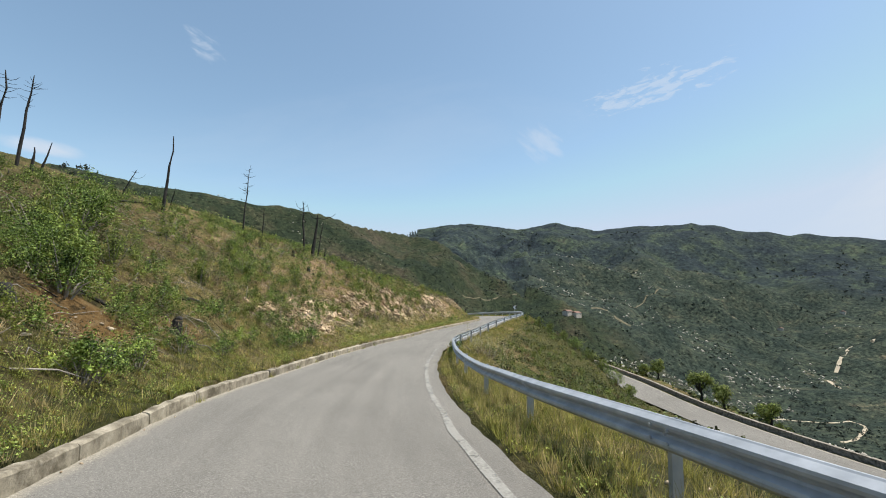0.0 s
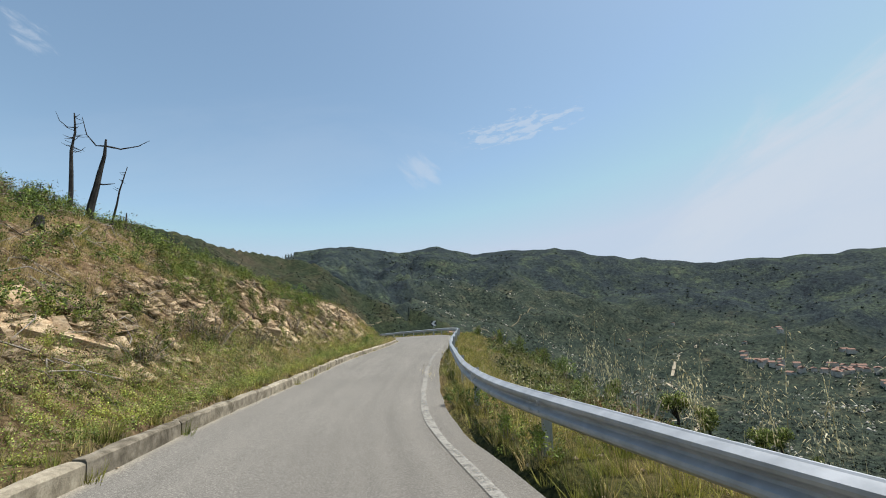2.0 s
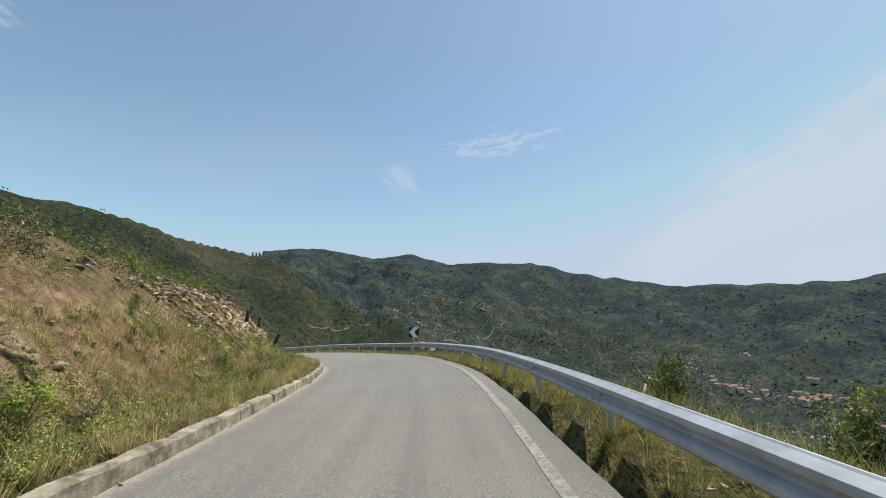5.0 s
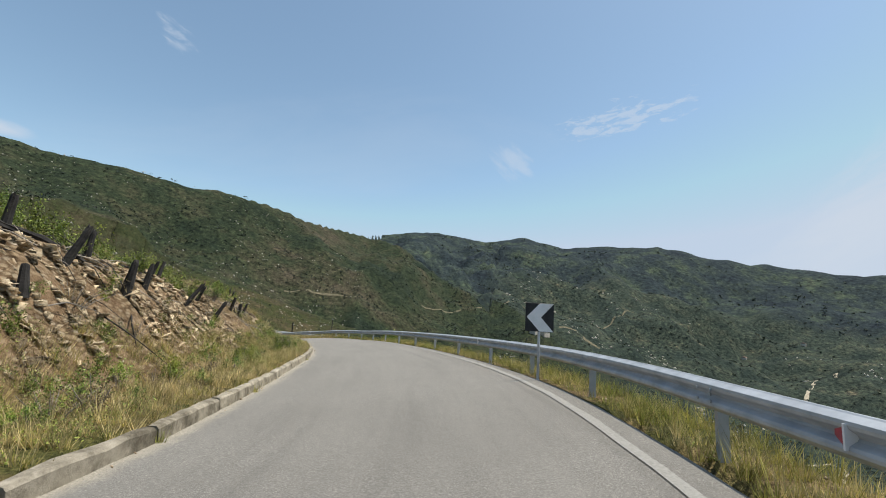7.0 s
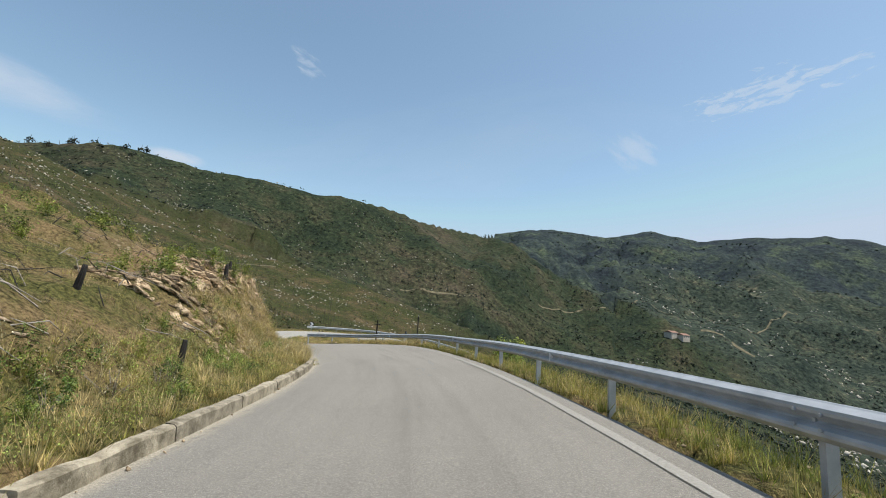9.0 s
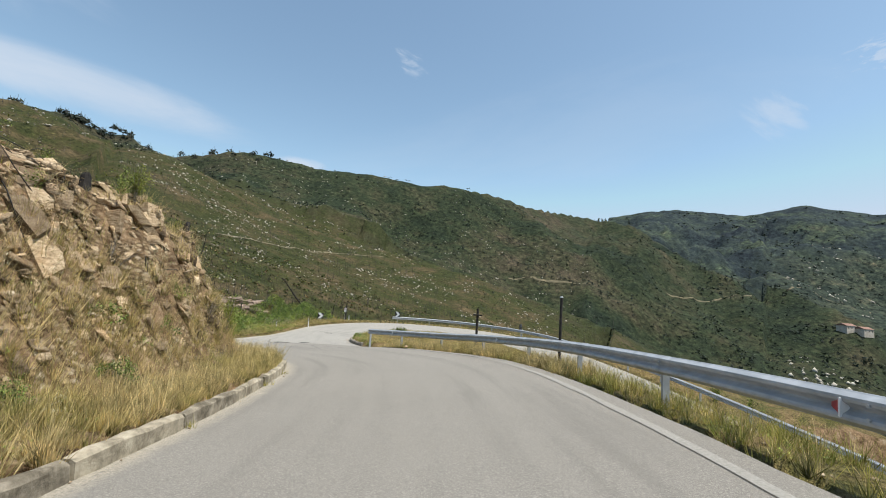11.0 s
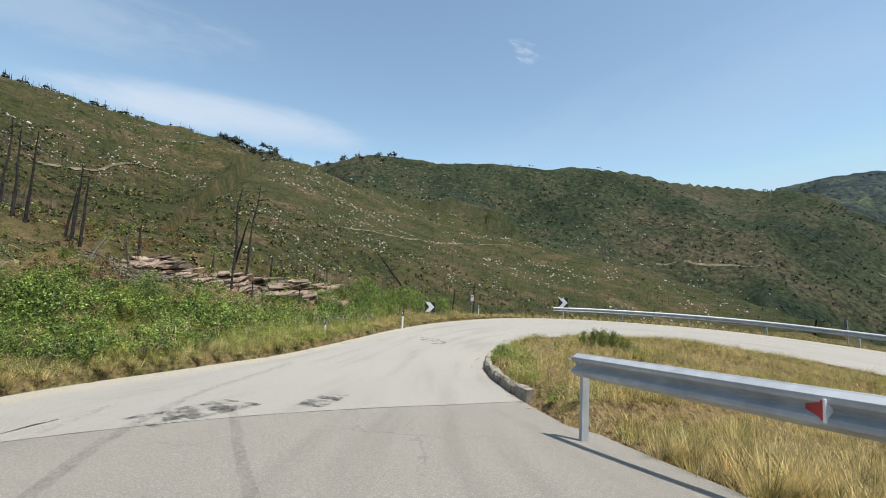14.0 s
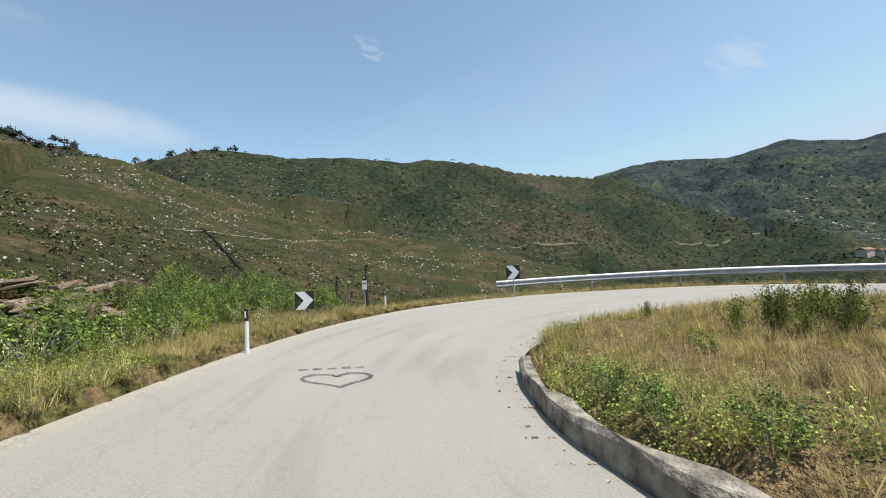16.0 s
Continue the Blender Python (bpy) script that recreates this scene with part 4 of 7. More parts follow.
def limb(bm, pts, radii, sides=6):
    """A tapering tube along points."""
    rings = []
    for k, p in enumerate(pts):
        p = Vector(p)
        d = (Vector(pts[min(k + 1, len(pts) - 1)]) - Vector(pts[max(k - 1, 0)])).normalized()
        x = d.orthogonal().normalized()
        y = d.cross(x)
        rings.append([bm.verts.new(p + (x * math.cos(6.2832 * j / sides) + y * math.sin(6.2832 * j / sides)) * radii[k]) for j in range(sides)])
    for a, b in zip(rings, rings[1:]):
        q = min(range(sides), key=lambda o: (a[0].co - b[o].co).length)
        for j in range(sides):
            bm.faces.new((a[j], a[(j + 1) % sides], b[(j + 1 + q) % sides], b[(j + q) % sides]))
    bm.faces.new(rings[0][::-1])
    bm.faces.new(rings[-1])


# ---- shrubs ----
def shrub(kind, seed, mat):
    """One shrub at the origin, about 1 m high: a foliage mesh with its stems under it."""
    rng = np.random.default_rng(seed)
    cs, ns = [], []
    if kind == "heath":                      # upright, brush-like
        tops = []
        for k in range(34):
            a, r = rng.uniform(0, 6.28), abs(rng.normal(0, 0.3))
            h = rng.uniform(0.55, 1.1) * (1 - 0.35 * r)
            tops.append((math.cos(a) * r, math.sin(a) * r, h))
            m = 62
            u = rng.uniform(0.2, 1.0, m)
            p = np.stack([math.cos(a) * r * u, math.sin(a) * r * u, h * u], 1) + rng.normal(0, 0.045, (m, 3))
            cs.append(p)
            ns.append(np.stack([rng.normal(0, 1, m), rng.normal(0, 1, m), rng.normal(0, 0.3, m)], 1))
        size, slim = 0.062, 0.34
    elif kind == "twigs":                    # withered, see-through
        tops = []
        for k in range(26):
            a, r = rng.uniform(0, 6.28), abs(rng.normal(0, 0.4))
            h = rng.uniform(0.25, 0.75)
            tops.append((math.cos(a) * r, math.sin(a) * r, h))
            u = rng.uniform(0.2, 1.05, 22)
            cs.append(np.stack([math.cos(a) * r * u, math.sin(a) * r * u, h * u], 1) + rng.normal(0, 0.06, (22, 3)))
            ns.append(rng.normal(0, 1, (22, 3)))
        size, slim = 0.10, 0.14
    elif kind == "bush":                     # large and dense
        tops = []
        for k in range(84):
            a, r = rng.uniform(0, 6.28), rng.uniform(0, 1) ** 0.6 * 0.55
            c = np.array([math.cos(a) * r, math.sin(a) * r, (0.95 - 1.3 * r * r) * rng.uniform(0.25, 1.08)])
            tops.append(tuple(c))
            d = rng.normal(0, 1, (70, 3))
            d /= np.linalg.norm(d, axis=1)[:, None]
            cs.append(c + d * rng.uniform(0.01, 0.14, (70, 1)) * (1, 1, 1.3))
            ns.append(d * 0.6 + (0, 0, 0.6))
        size, slim = 0.036, 0.5
    else:                                    # broad, rounded clumps of leaves
        tops = []
        for k in range(22):
            a, r = rng.uniform(0, 6.28), rng.uniform(0, 1) ** 0.6 * 0.52
            c = np.array([math.cos(a) * r, math.sin(a) * r, (0.85 - 1.1 * r * r) * rng.uniform(0.45, 1.1)])
            tops.append(tuple(c))
            d = rng.normal(0, 1, (44, 3))
            d /= np.linalg.norm(d, axis=1)[:, None]
            cs.append(c + d * rng.uniform(0.02, 0.17, (44, 1)) * (1, 1, 1.25))
            ns.append(d * 0.6 + (0, 0, 0.6))
        size, slim = 0.068, 0.5
    cs, ns = np.vstack(cs), np.vstack(ns)
    cs[:, 2] = np.maximum(cs[:, 2], 0.02)
    v, f = leaves(cs, size, ns, slim)
    ob = new("shrub", raw_mesh("foliage", v, f, mat))
    bm = bmesh.new()
    for t in tops[:12]:
        limb(bm, [(t[0] * 0.1, t[1] * 0.1, -0.15), (t[0] * 0.5, t[1] * 0.5, t[2] * 0.5), t], [0.018, 0.012, 0.004], 4)
    part("woody_base", bm, M_WOOD, ob)
    return ob


KINDS = []
for kind, mat, label in (("heath", M_HEATH, "dark green upright heath shrub on the stony slope"), ("broad", M_BROAD, "fresh green leafy shrub growing on the slope"),
                         ("twigs", M_DUN, "brown withered see-through shrub on the slope"), ("broad", M_FERN, "rust-brown bracken shrub on the burnt slope"), ("bush", M_BROAD, "large dense green bush on the slope")):
    row = []
    for k in range(4):
        ob = shrub(kind, len(KINDS) * 10 + k, mat)
        tagged(ob, label, "shrub", "shrubs on the roadside slopes")
        row.append(ob)
    KINDS.append(row)
FIRST = set()


def put(ob, x, y, z, scale, turn, tilt=(0, 0)):
    m = pose(x, y, z, tilt[0], tilt[1], turn)
    if ob not in FIRST:
        FIRST.add(ob)
        c = ob
        c.matrix_basis = m
    else:
        c = copy_thing(ob, m)
    c.scale = scale
    return c


def edge_points(line, normals, i0, i1, count, near, far, power=1.0):
    """Random places beside a line between near and far metres off it."""
    k = RNG.integers(i0, i1, count)
    d = near + (far - near) * RNG.uniform(0, 1, count) ** power
    return line[k, 0] + normals[k, 0] * d, line[k, 1] + normals[k, 1] * d, d, k


BARE_EARTH = ((-8.8, 10.8, 1.15), (-8.1, 13.9, 0.7), (-9.6, 8.2, 0.8), (-6.7, 23.2, 0.9), (-7.6, 26.0, 0.9))


def clear_of_road(x, y, gap=0.12):
    _, dl, sl = nearest(x, y, SIDE, -LN)
    _, dr, sr = nearest(x, y, RIM, RN)
    on = (sl <= gap) & (sr <= gap) & (np.minimum(dl, dr) < 12)
    for a, b, r in BARE_EARTH:
        on |= np.hypot(x - a, y - b) < r * (0.8 + 0.3 * np.sin(5 * x + 3 * y))
    return ~on & (dl > gap) & (dr > gap)


UP0 = 20
OUT = -LN



WISH = []          # kind, x, y, scale, turn, distance from the road's edge


def shrubs(row, count, i0, i1, near, far, lo, hi, power=1.0, line=None, normals=None, patch=0.0, seed=0.0):
    x, y, d, k = edge_points(SIDE if line is None else line, OUT if normals is None else normals, i0, i1, count * 3, near, far, power)
    ok = clear_of_road(x, y, 0.5)
    if patch:
        ok &= np.array([noise.noise((a / 4.5, b / 4.5, seed)) for a, b in zip(x, y)]) > patch
    x, y, d = x[ok][:count], y[ok][:count], d[ok][:count]
    for a, b, c in zip(x, y, d):
        WISH.append((row, a, b, RNG.uniform(lo, hi), RNG.uniform(0, 360), c))


def plant():
    """The shrubs nearest the road become things of their own; the rest are joined, kind by kind."""
    WISH.sort(key=lambda w: w[5] / (0.5 + w[3]))
    z = ground_height([w[1] for w in WISH], [w[2] for w in WISH])
    rest = {}
    for n, ((row, x, y, s, turn, d), h) in enumerate(zip(WISH, z)):
        ob = row[int(turn) % 4]
        if n < 155:
            put(ob, x, y, h - 0.04, (s * (0.9 + turn / 1200), s * (1.2 - turn / 1200), s), turn, (turn % 7 - 3, turn % 11 - 5))
            continue
        me = ob.data
        co = np.empty(len(me.vertices) * 3, np.float32)
        me.vertices.foreach_get("co", co)
        thin, big = (3, 1.6) if d < 6 or (d < 10 and (y > 112 or y < 52)) else (4, 1.9)
        thin, big = (thin * 2, big * 1.2) if row is HEATH else (thin, big)
        co = co.reshape(-1, 4, 3)[n % thin::thin]
        mid = co.mean(1, keepdims=True)
        co = (mid + (co - mid) * big) * s
        c, q = math.cos(radians(turn)), math.sin(radians(turn))
        co = np.stack([co[..., 0] * c - co[..., 1] * q, co[..., 0] * q + co[..., 1] * c, co[..., 2]], -1) + (x, y, h - 0.04)
        rest.setdefault(id(row), (row, []))[1].append(co[:, 1:].reshape(-1, 3))
    for row, blocks in rest.values():
        v = np.vstack(blocks)
        f = np.arange(len(v)).reshape(-1, 3)
        tagged(new("scrub", raw_mesh("scrub", v, f, row[0].data.materials[0])), row[0]["label"].replace("shrub", "scrub thicket"), "scrub", kind="stuff")


HEATH, BROAD, TWIGS, BRACKEN, BUSH = KINDS
NK = KERB_END
I_END = int(np.argmin(np.abs(SIDE[:, 1] - 138) + 99 * (SIDE[:, 0] > -20)))
I_LUSH = int(np.argmin(np.hypot(SIDE[:, 0] + 20.6, SIDE[:, 1] - 118.6)))
HALF = int(np.argmin(np.hypot(SIDE[:, 0] - 2, SIDE[:, 1] - 47)))
I20 = int(np.argmin(np.abs(SIDE[:, 1] - 19) + 99 * (SIDE[:, 0] > 0)))
I64, I82 = int(np.argmin(np.hypot(SIDE[:, 0] - 5.6, SIDE[:, 1] - 64))), int(np.argmin(np.hypot(SIDE[:, 0] - 4.6, SIDE[:, 1] - 82)))
CLIFF = int(np.argmin(np.hypot(SIDE[:, 0] - 1.4, SIDE[:, 1] - 94)))
shrubs(BROAD, 820, UP0, HALF, 2.6, 19, 0.4, 1.0, 1.1, patch=-0.3, seed=1)
shrubs(HEATH, 760, UP0, HALF + 10, 2.8, 20, 0.4, 1.0, 1.1, patch=-0.3, seed=2)
shrubs(BROAD, 120, UP0, I20 + 10, 1.2, 5.0, 0.4, 0.9)
shrubs(TWIGS, 330, UP0, HALF + 20, 1.6, 14, 0.6, 1.3, 1.0)
shrubs(HEATH, 130, I20, HALF, 1.8, 5.0, 0.35, 0.75)
shrubs(TWIGS, 260, I20, HALF, 1.6, 5.0, 0.35, 0.8)
shrubs(HEATH, 26, CLIFF, NK - 3, 2.8, 5.0, 0.35, 0.7)
shrubs(TWIGS, 60, CLIFF, NK - 3, 1.6, 4.6, 0.35, 0.75)
shrubs(TWIGS, 40, HALF + 20, CLIFF, 2.0, 5.0, 0.4, 0.8)
shrubs(HEATH, 70, I64 - 24, CLIFF + 4, 0.8, 3.4, 0.3, 0.6)
shrubs(BROAD, 50, I64 - 24, CLIFF + 4, 0.6, 3.0, 0.3, 0.5)
shrubs(TWIGS, 60, I64 - 24, CLIFF + 10, 1.0, 4.5, 0.4, 0.7)
shrubs(HEATH, 60, I64 - 10, I82, 4.6, 8, 0.5, 0.9)
shrubs(HEATH, 190, HALF, CLIFF, 4.4, 16, 0.5, 1.2, 0.9, patch=-0.2, seed=3)
shrubs(BROAD, 60, HALF, NK - 10, 0.9, 2.2, 0.3, 0.6, 0.8)
shrubs(BROAD, 70, HALF, NK - 10, 4.5, 14, 0.4, 0.9, 0.8)
shrubs(TWIGS, 110, HALF, NK - 6, 0.9, 8, 0.35, 0.8)
shrubs(HEATH, 44, CLIFF, NK - 2, 4.4, 12, 0.5, 1.1)
# beyond the side track: a green thicket rising to the burnt slope
shrubs(BROAD, 250, NK + 12, I_END, 1.9, 11, 0.5, 1.3, 0.8, patch=-0.2, seed=4)
shrubs(BRACKEN, 230, NK + 12, I_END, 6, 30, 0.5, 1.0, 0.9, patch=-0.15, seed=5)
shrubs(TWIGS, 70, NK + 12, I_END, 6, 30, 0.6, 1.2)
shrubs(HEATH, 190, NK + 14, I_END, 8, 40, 0.5, 1.2)
shrubs(BROAD, 90, I_END - 26, I_END, 2.0, 9, 0.4, 0.9)
shrubs(HEATH, 60, I_END - 30, I_END + 6, 2.4, 9, 0.5, 1.0)
shrubs(BROAD, 90, NK + 8, I_LUSH + 8, 0.7, 4.5, 0.45, 0.95)
# the valley side between the two arms of the road
R40, R60 = int(np.argmin(np.hypot(RIM[:, 0] - 0.5, RIM[:, 1] - 26))), int(np.argmin(np.hypot(RIM[:, 0] - 9, RIM[:, 1] - 54)))
shrubs(HEATH, 330, R40 - 44, R60, 2.6, 14, 0.3, 0.62, 1.0, RIM, RN)
shrubs(BRACKEN, 60, R40 - 30, R60, 2.4, 12, 0.3, 0.6, 1.0, RIM, RN)
shrubs(BROAD, 150, R40 - 44, R60 + 40, 2.2, 12, 0.3, 0.65, 1.0, RIM, RN)
shrubs(HEATH, 90, R60, JUNCTION - 40, 3.0, 10, 0.3, 0.6, 1.0, RIM, RN)
shrubs(TWIGS, 60, R40 - 40, JUNCTION - 40, 1.6, 8, 0.3, 0.6, 1.0, RIM, RN)
# below the lower road
L2 = int(np.argmin(np.hypot(SIDE[:, 0] - 4, SIDE[:, 1] - 131)))
shrubs(HEATH, 110, L2, len(SIDE) - 6, 1.6, 26, 0.5, 1.3, 1.0)
shrubs(BROAD, 60, L2, len(SIDE) - 6, 1.6, 26, 0.4, 1.0, 1.0)
plant()
# big bushes that stand out
for row, x, y, s in ((BROAD, -25.6, 113.4, 2.3), (BROAD, -27.0, 114.8, 1.9), (BROAD, -28.2, 116.6, 1.6), (BROAD, -26.0, 116.0, 1.2), (BROAD, -29.0, 118.4, 1.5), (BROAD, -28.6, 120.6, 1.2), (BROAD, -30.4, 121.6, 1.4), (BROAD, -30.6, 123.6, 1.3),
                     (BROAD, -33.5, 135.3, 1.5), (HEATH, -32.2, 134.4, 1.7), (HEATH, -34.8, 136.2, 1.8), (BROAD, -36.0, 137.2, 1.7), (HEATH, -32.6, 136.8, 1.5), (BROAD, -30.8, 132.6, 1.2), (HEATH, -31.8, 133.3, 1.4), (BROAD, -31.0, 130.6, 1.0), (HEATH, -34.2, 133.8, 1.5), (HEATH, -31.4, 136.4, 1.2),
                     (BROAD, -32.0, 138.4, 1.3), (HEATH, -30.4, 135.0, 1.2), (HEATH, -36.8, 138.6, 1.7), (BROAD, -29.6, 131.2, 0.9), (BROAD, -33.0, 131.8, 1.2), (HEATH, -31.6, 140.0, 1.0), (HEATH, -30.8, 138.0, 0.9),
                     (HEATH, -13.2, 14.2, 2.0), (HEATH, -12.0, 15.8, 1.4), (BROAD, -15.8, 19.0, 2.0), (BROAD, -6.3, 8.2, 0.9), (BROAD, -7.0, 12.0, 0.8), (BROAD, -6.9, 15.8, 0.8), (BROAD, -11.0, 24.0, 1.3), (HEATH, -9.3, 27.6, 1.2), (BROAD, -13.6, 28.0, 1.3), (HEATH, -10.8, 19.5, 1.3),
                     (BROAD, -9.5, 11.0, 1.9), (BROAD, -14.5, 17.0, 2.4), (HEATH, -10.5, 9.5, 1.6), (BROAD, -6.6, 9.8, 0.85), (HEATH, 10.4, 47.4, 1.2), (HEATH, 11.2, 46.0, 1.2), (HEATH, 12.2, 44.4, 1.2), (BROAD, 13.0, 43.4, 1.3), (HEATH, 13.8, 42.4, 1.2), (HEATH, 14.8, 41.6, 1.2), (BROAD, 15.8, 40.8, 1.3), (HEATH, 16.6, 39.8, 1.1), (HEATH, 17.2, 41.4, 1.1),
                     (HEATH, 12.6, 46.2, 1.1), (HEATH, 13.6, 44.8, 1.2), (HEATH, 14.6, 43.4, 1.2), (BROAD, 15.6, 42.6, 1.2), (HEATH, 9.4, 49.2, 1.0), (HEATH, 11.6, 48.4, 1.0), (BROAD, 18.2, 43.6, 1.2), (HEATH, 17.6, 45.4, 1.0),
                     (BROAD, -30.0, 134.6, 1.3), (BROAD, -29.4, 133.4, 1.2), (BROAD, -31.0, 136.4, 1.5), (BROAD, -32.0, 137.5, 1.6), (BROAD, -29.2, 136.6, 1.2), (BROAD, -33.0, 139.0, 1.8), (BROAD, -30.2, 139.4, 1.3), (BROAD, -28.6, 131.6, 1.2), (BROAD, -31.2, 133.8, 1.3),
                     (HEATH, -16.7, 131.9, 0.6), (HEATH, -16.3, 131.8, 0.68), (HEATH, -15.9, 131.6, 0.7), (HEATH, -15.5, 131.5, 0.66), (HEATH, -15.1, 131.3, 0.6), (HEATH, -16.1, 132.1, 0.62), (HEATH, -15.6, 132.0, 0.62), (HEATH, -15.7, 131.1, 0.55), (HEATH, -14.8, 131.0, 0.45),
                     (BROAD, -18.4, 128.9, 0.36), (BROAD, -18.0, 128.2, 0.4), (BROAD, -17.4, 127.6, 0.42), (BROAD, -16.8, 127.0, 0.4), (BROAD, -16.2, 126.6, 0.36), (TWIGS, -16.6, 129.2, 0.5), (TWIGS, -15.0, 128.6, 0.5), (TWIGS, -14.2, 127.6, 0.6), (HEATH, -16.1, 131.2, 0.45), (TWIGS, -14.8, 131.2, 0.4), (HEATH, -17.8, 134.6, 0.42), (BROAD, -17.3, 131.0, 0.35), (BROAD, -14.2, 130.0, 0.4), (TWIGS, -13.0, 130.0, 0.5), (HEATH, -3.4, 131.2, 0.6), (HEATH, -8.3, 107.6, 0.95), (HEATH, -8.8, 108.2, 0.7), (HEATH, -6.6, 101.0, 0.9), (BROAD, -7.2, 100.2, 1.0), (HEATH, -8.4, 104.6, 0.8), (HEATH, -5.4, 99.4, 0.7), (TWIGS, -6.8, 103.4, 0.9),
                     (HEATH, 0.9, 72.4, 0.75), (BROAD, 0.2, 70.2, 1.1), (BROAD, -0.6, 72.0, 1.2), (HEATH, 0.4, 76.2, 0.8), (HEATH, 1.0, 78.4, 0.7), (HEATH, -0.4, 78.0, 0.9), (BROAD, 0.8, 80.8, 0.7), (HEATH, 0.2, 82.4, 0.7), (TWIGS, 2.6, 70.6, 0.8), (TWIGS, 3.0, 72.0, 0.6), (BROAD, 3.6, 74.2, 0.45), (BROAD, 3.9, 70.2, 0.5), (HEATH, -1.4, 80.6, 1.0),
                     (BROAD, -6.2, 7.8, 1.0), (BROAD, -10.6, 11.4, 1.6), (BROAD, -12.0, 12.6, 1.5), (BROAD, -9.4, 14.8, 0.9), (BROAD, -8.6, 17.4, 0.8), (HEATH, -9.8, 15.6, 0.9), (BROAD, 0.72, 26.7, 0.55), (BROAD, 0.95, 25.9, 0.6), (TWIGS, 1.9, 22.9, 1.1), (TWIGS, 2.6, 24.0, 1.0), (BROAD, 0.55, 23.9, 0.5), (BROAD, 0.5, 22.8, 0.5), (BROAD, 7.6, 99.6, 1.2), (BROAD, 8.6, 98.2, 1.3), (HEATH, 9.0, 100.6, 1.1)):
    z = float(ground_height([x], [y])[0])
    row = BUSH if row is BROAD and s > 1.15 else row
    put(row[int(abs(x * 7)) % 4], x, y, z - 0.05, (s, s, s), x * 50)
for row in KINDS:
    for ob in row:
        if ob not in FIRST:
            for o in (*ob.children, ob):
                bpy.data.objects.remove(o)


# ---- grass ----
def fertile(x, y):
    """Little grows on the scree and the rock faces above the kerb."""
    i, d, s = nearest(x, y, SIDE, -LN)
    yy = SIDE[i, 1]
    bare = (s > 0) & (i < NK) & (((yy > 61) & (yy < 83) & (d > 2.5) & (d < 5.5)) | ((yy > 19) & (yy < 48) & (d > 1.9) & (d < 4.6)) | ((yy > 94) & (d > np.interp(yy, [98, 104, 108], [3.6, 2.9, 2.0])) & (d < 5.6)))
    return ~bare | (RNG.uniform(0, 1, len(x)) < np.where(yy < 50, 0.5, np.where(yy > 92, 0.3, 0.12)))


def grass(name, label, pieces, width, spread, count, mat, droop=0.35):
    pos, hh = [], []
    for x, y, h in pieces:
        ok = clear_of_road(x, y, 0.01) & fertile(x, y)
        x, y, h = x[ok], y[ok], h[ok]
        pos.append(np.stack([x, y, ground_height(x, y)], 1))
        hh.append(h)
    tagged(new(name, grass_mesh(name, np.vstack(pos), np.concatenate(hh), width, spread, count, mat, droop)), label, "grass", kind="stuff")


def belt(line, normals, i0, i1, n, near, far, lo, hi, power=1.0, patch=None, seed=0.0):
    x, y, d, k = edge_points(line, normals, i0, i1, n, near, far, power)
    if patch is not None:
        ok = np.array([noise.noise((a / 2.2, b / 2.2, seed)) for a, b in zip(x, y)]) > patch
        x, y = x[ok], y[ok]
    return x, y, RNG.uniform(lo, hi, len(x)) * 0.75


ISLAND = np.stack([RNG.uniform(-20, 8, 9000), RNG.uniform(112, 143, 9000)], 1)
_ok = (nearest(ISLAND[:, 0], ISLAND[:, 1], RIM, RN)[2] > 0.3) & (nearest(ISLAND[:, 0], ISLAND[:, 1], SIDE, -LN)[2] < 0)
ISLAND = ISLAND[_ok]


def island(n, lo, hi, patch, seed):
    p = ISLAND[RNG.integers(0, len(ISLAND), n)] + RNG.normal(0, 0.15, (n, 2))
    ok = np.array([noise.noise((a / 2.6, b / 2.6, seed)) for a, b in p]) > patch
    return p[ok, 0], p[ok, 1], RNG.uniform(lo, hi, ok.sum())


grass("dry_grass", "straw-coloured dry grass along the road verges and bank",
      [belt(SIDE, OUT, UP0, NK, 2200, 0.02, 2.0, 0.12, 0.4), belt(SIDE, OUT, HALF, NK, 3800, 0.02, 2.4, 0.15, 0.5), belt(SIDE, OUT, CLIFF, NK, 4200, 0.02, 3.6, 0.25, 0.75), belt(SIDE, OUT, I64 - 20, I82 + 6, 1500, 0.2, 3.2, 0.2, 0.5), belt(SIDE, OUT, UP0, HALF, 3400, 0.8, 9, 0.15, 0.5, 1.0, -0.05, 3.0), belt(SIDE, OUT, I20 - 8, HALF + 6, 4200, 1.3, 7, 0.2, 0.55), belt(SIDE, OUT, HALF, NK, 2400, 1.5, 9, 0.12, 0.4, 1.0, 0.0, 3.0),
       belt(SIDE, OUT, NK, I_END + 30, 4200, 0.1, 1.5, 0.15, 0.45, 1.0, -0.3, 5.0), belt(RIM, RN, 0, JUNCTION - 6, 3800, 0.25, 2.6, 0.15, 0.5, 1.2), belt(SIDE, OUT, I_END, LOWER + 40, 1800, 0.2, 2.0, 0.15, 0.4),
       belt(RIM, RN, JUNCTION - 40, JUNCTION - 2, 1500, 0.05, 1.3, 0.4, 0.8), island(15000, 0.08, 0.34, -0.35, 8.0)],
      0.0085, 0.07, 17, M_STRAW, 1.0)
JOINT = np.array([(at_length(LEFT[:KERB_END], KS, q), at_length(LN[:KERB_END], KS, q)[[0, 1, 1]]) for q in np.arange(2.0, KS[-1] - 1, 2.0) if RNG.uniform() < 0.55])
JOINT = np.repeat(JOINT, 5, axis=0)
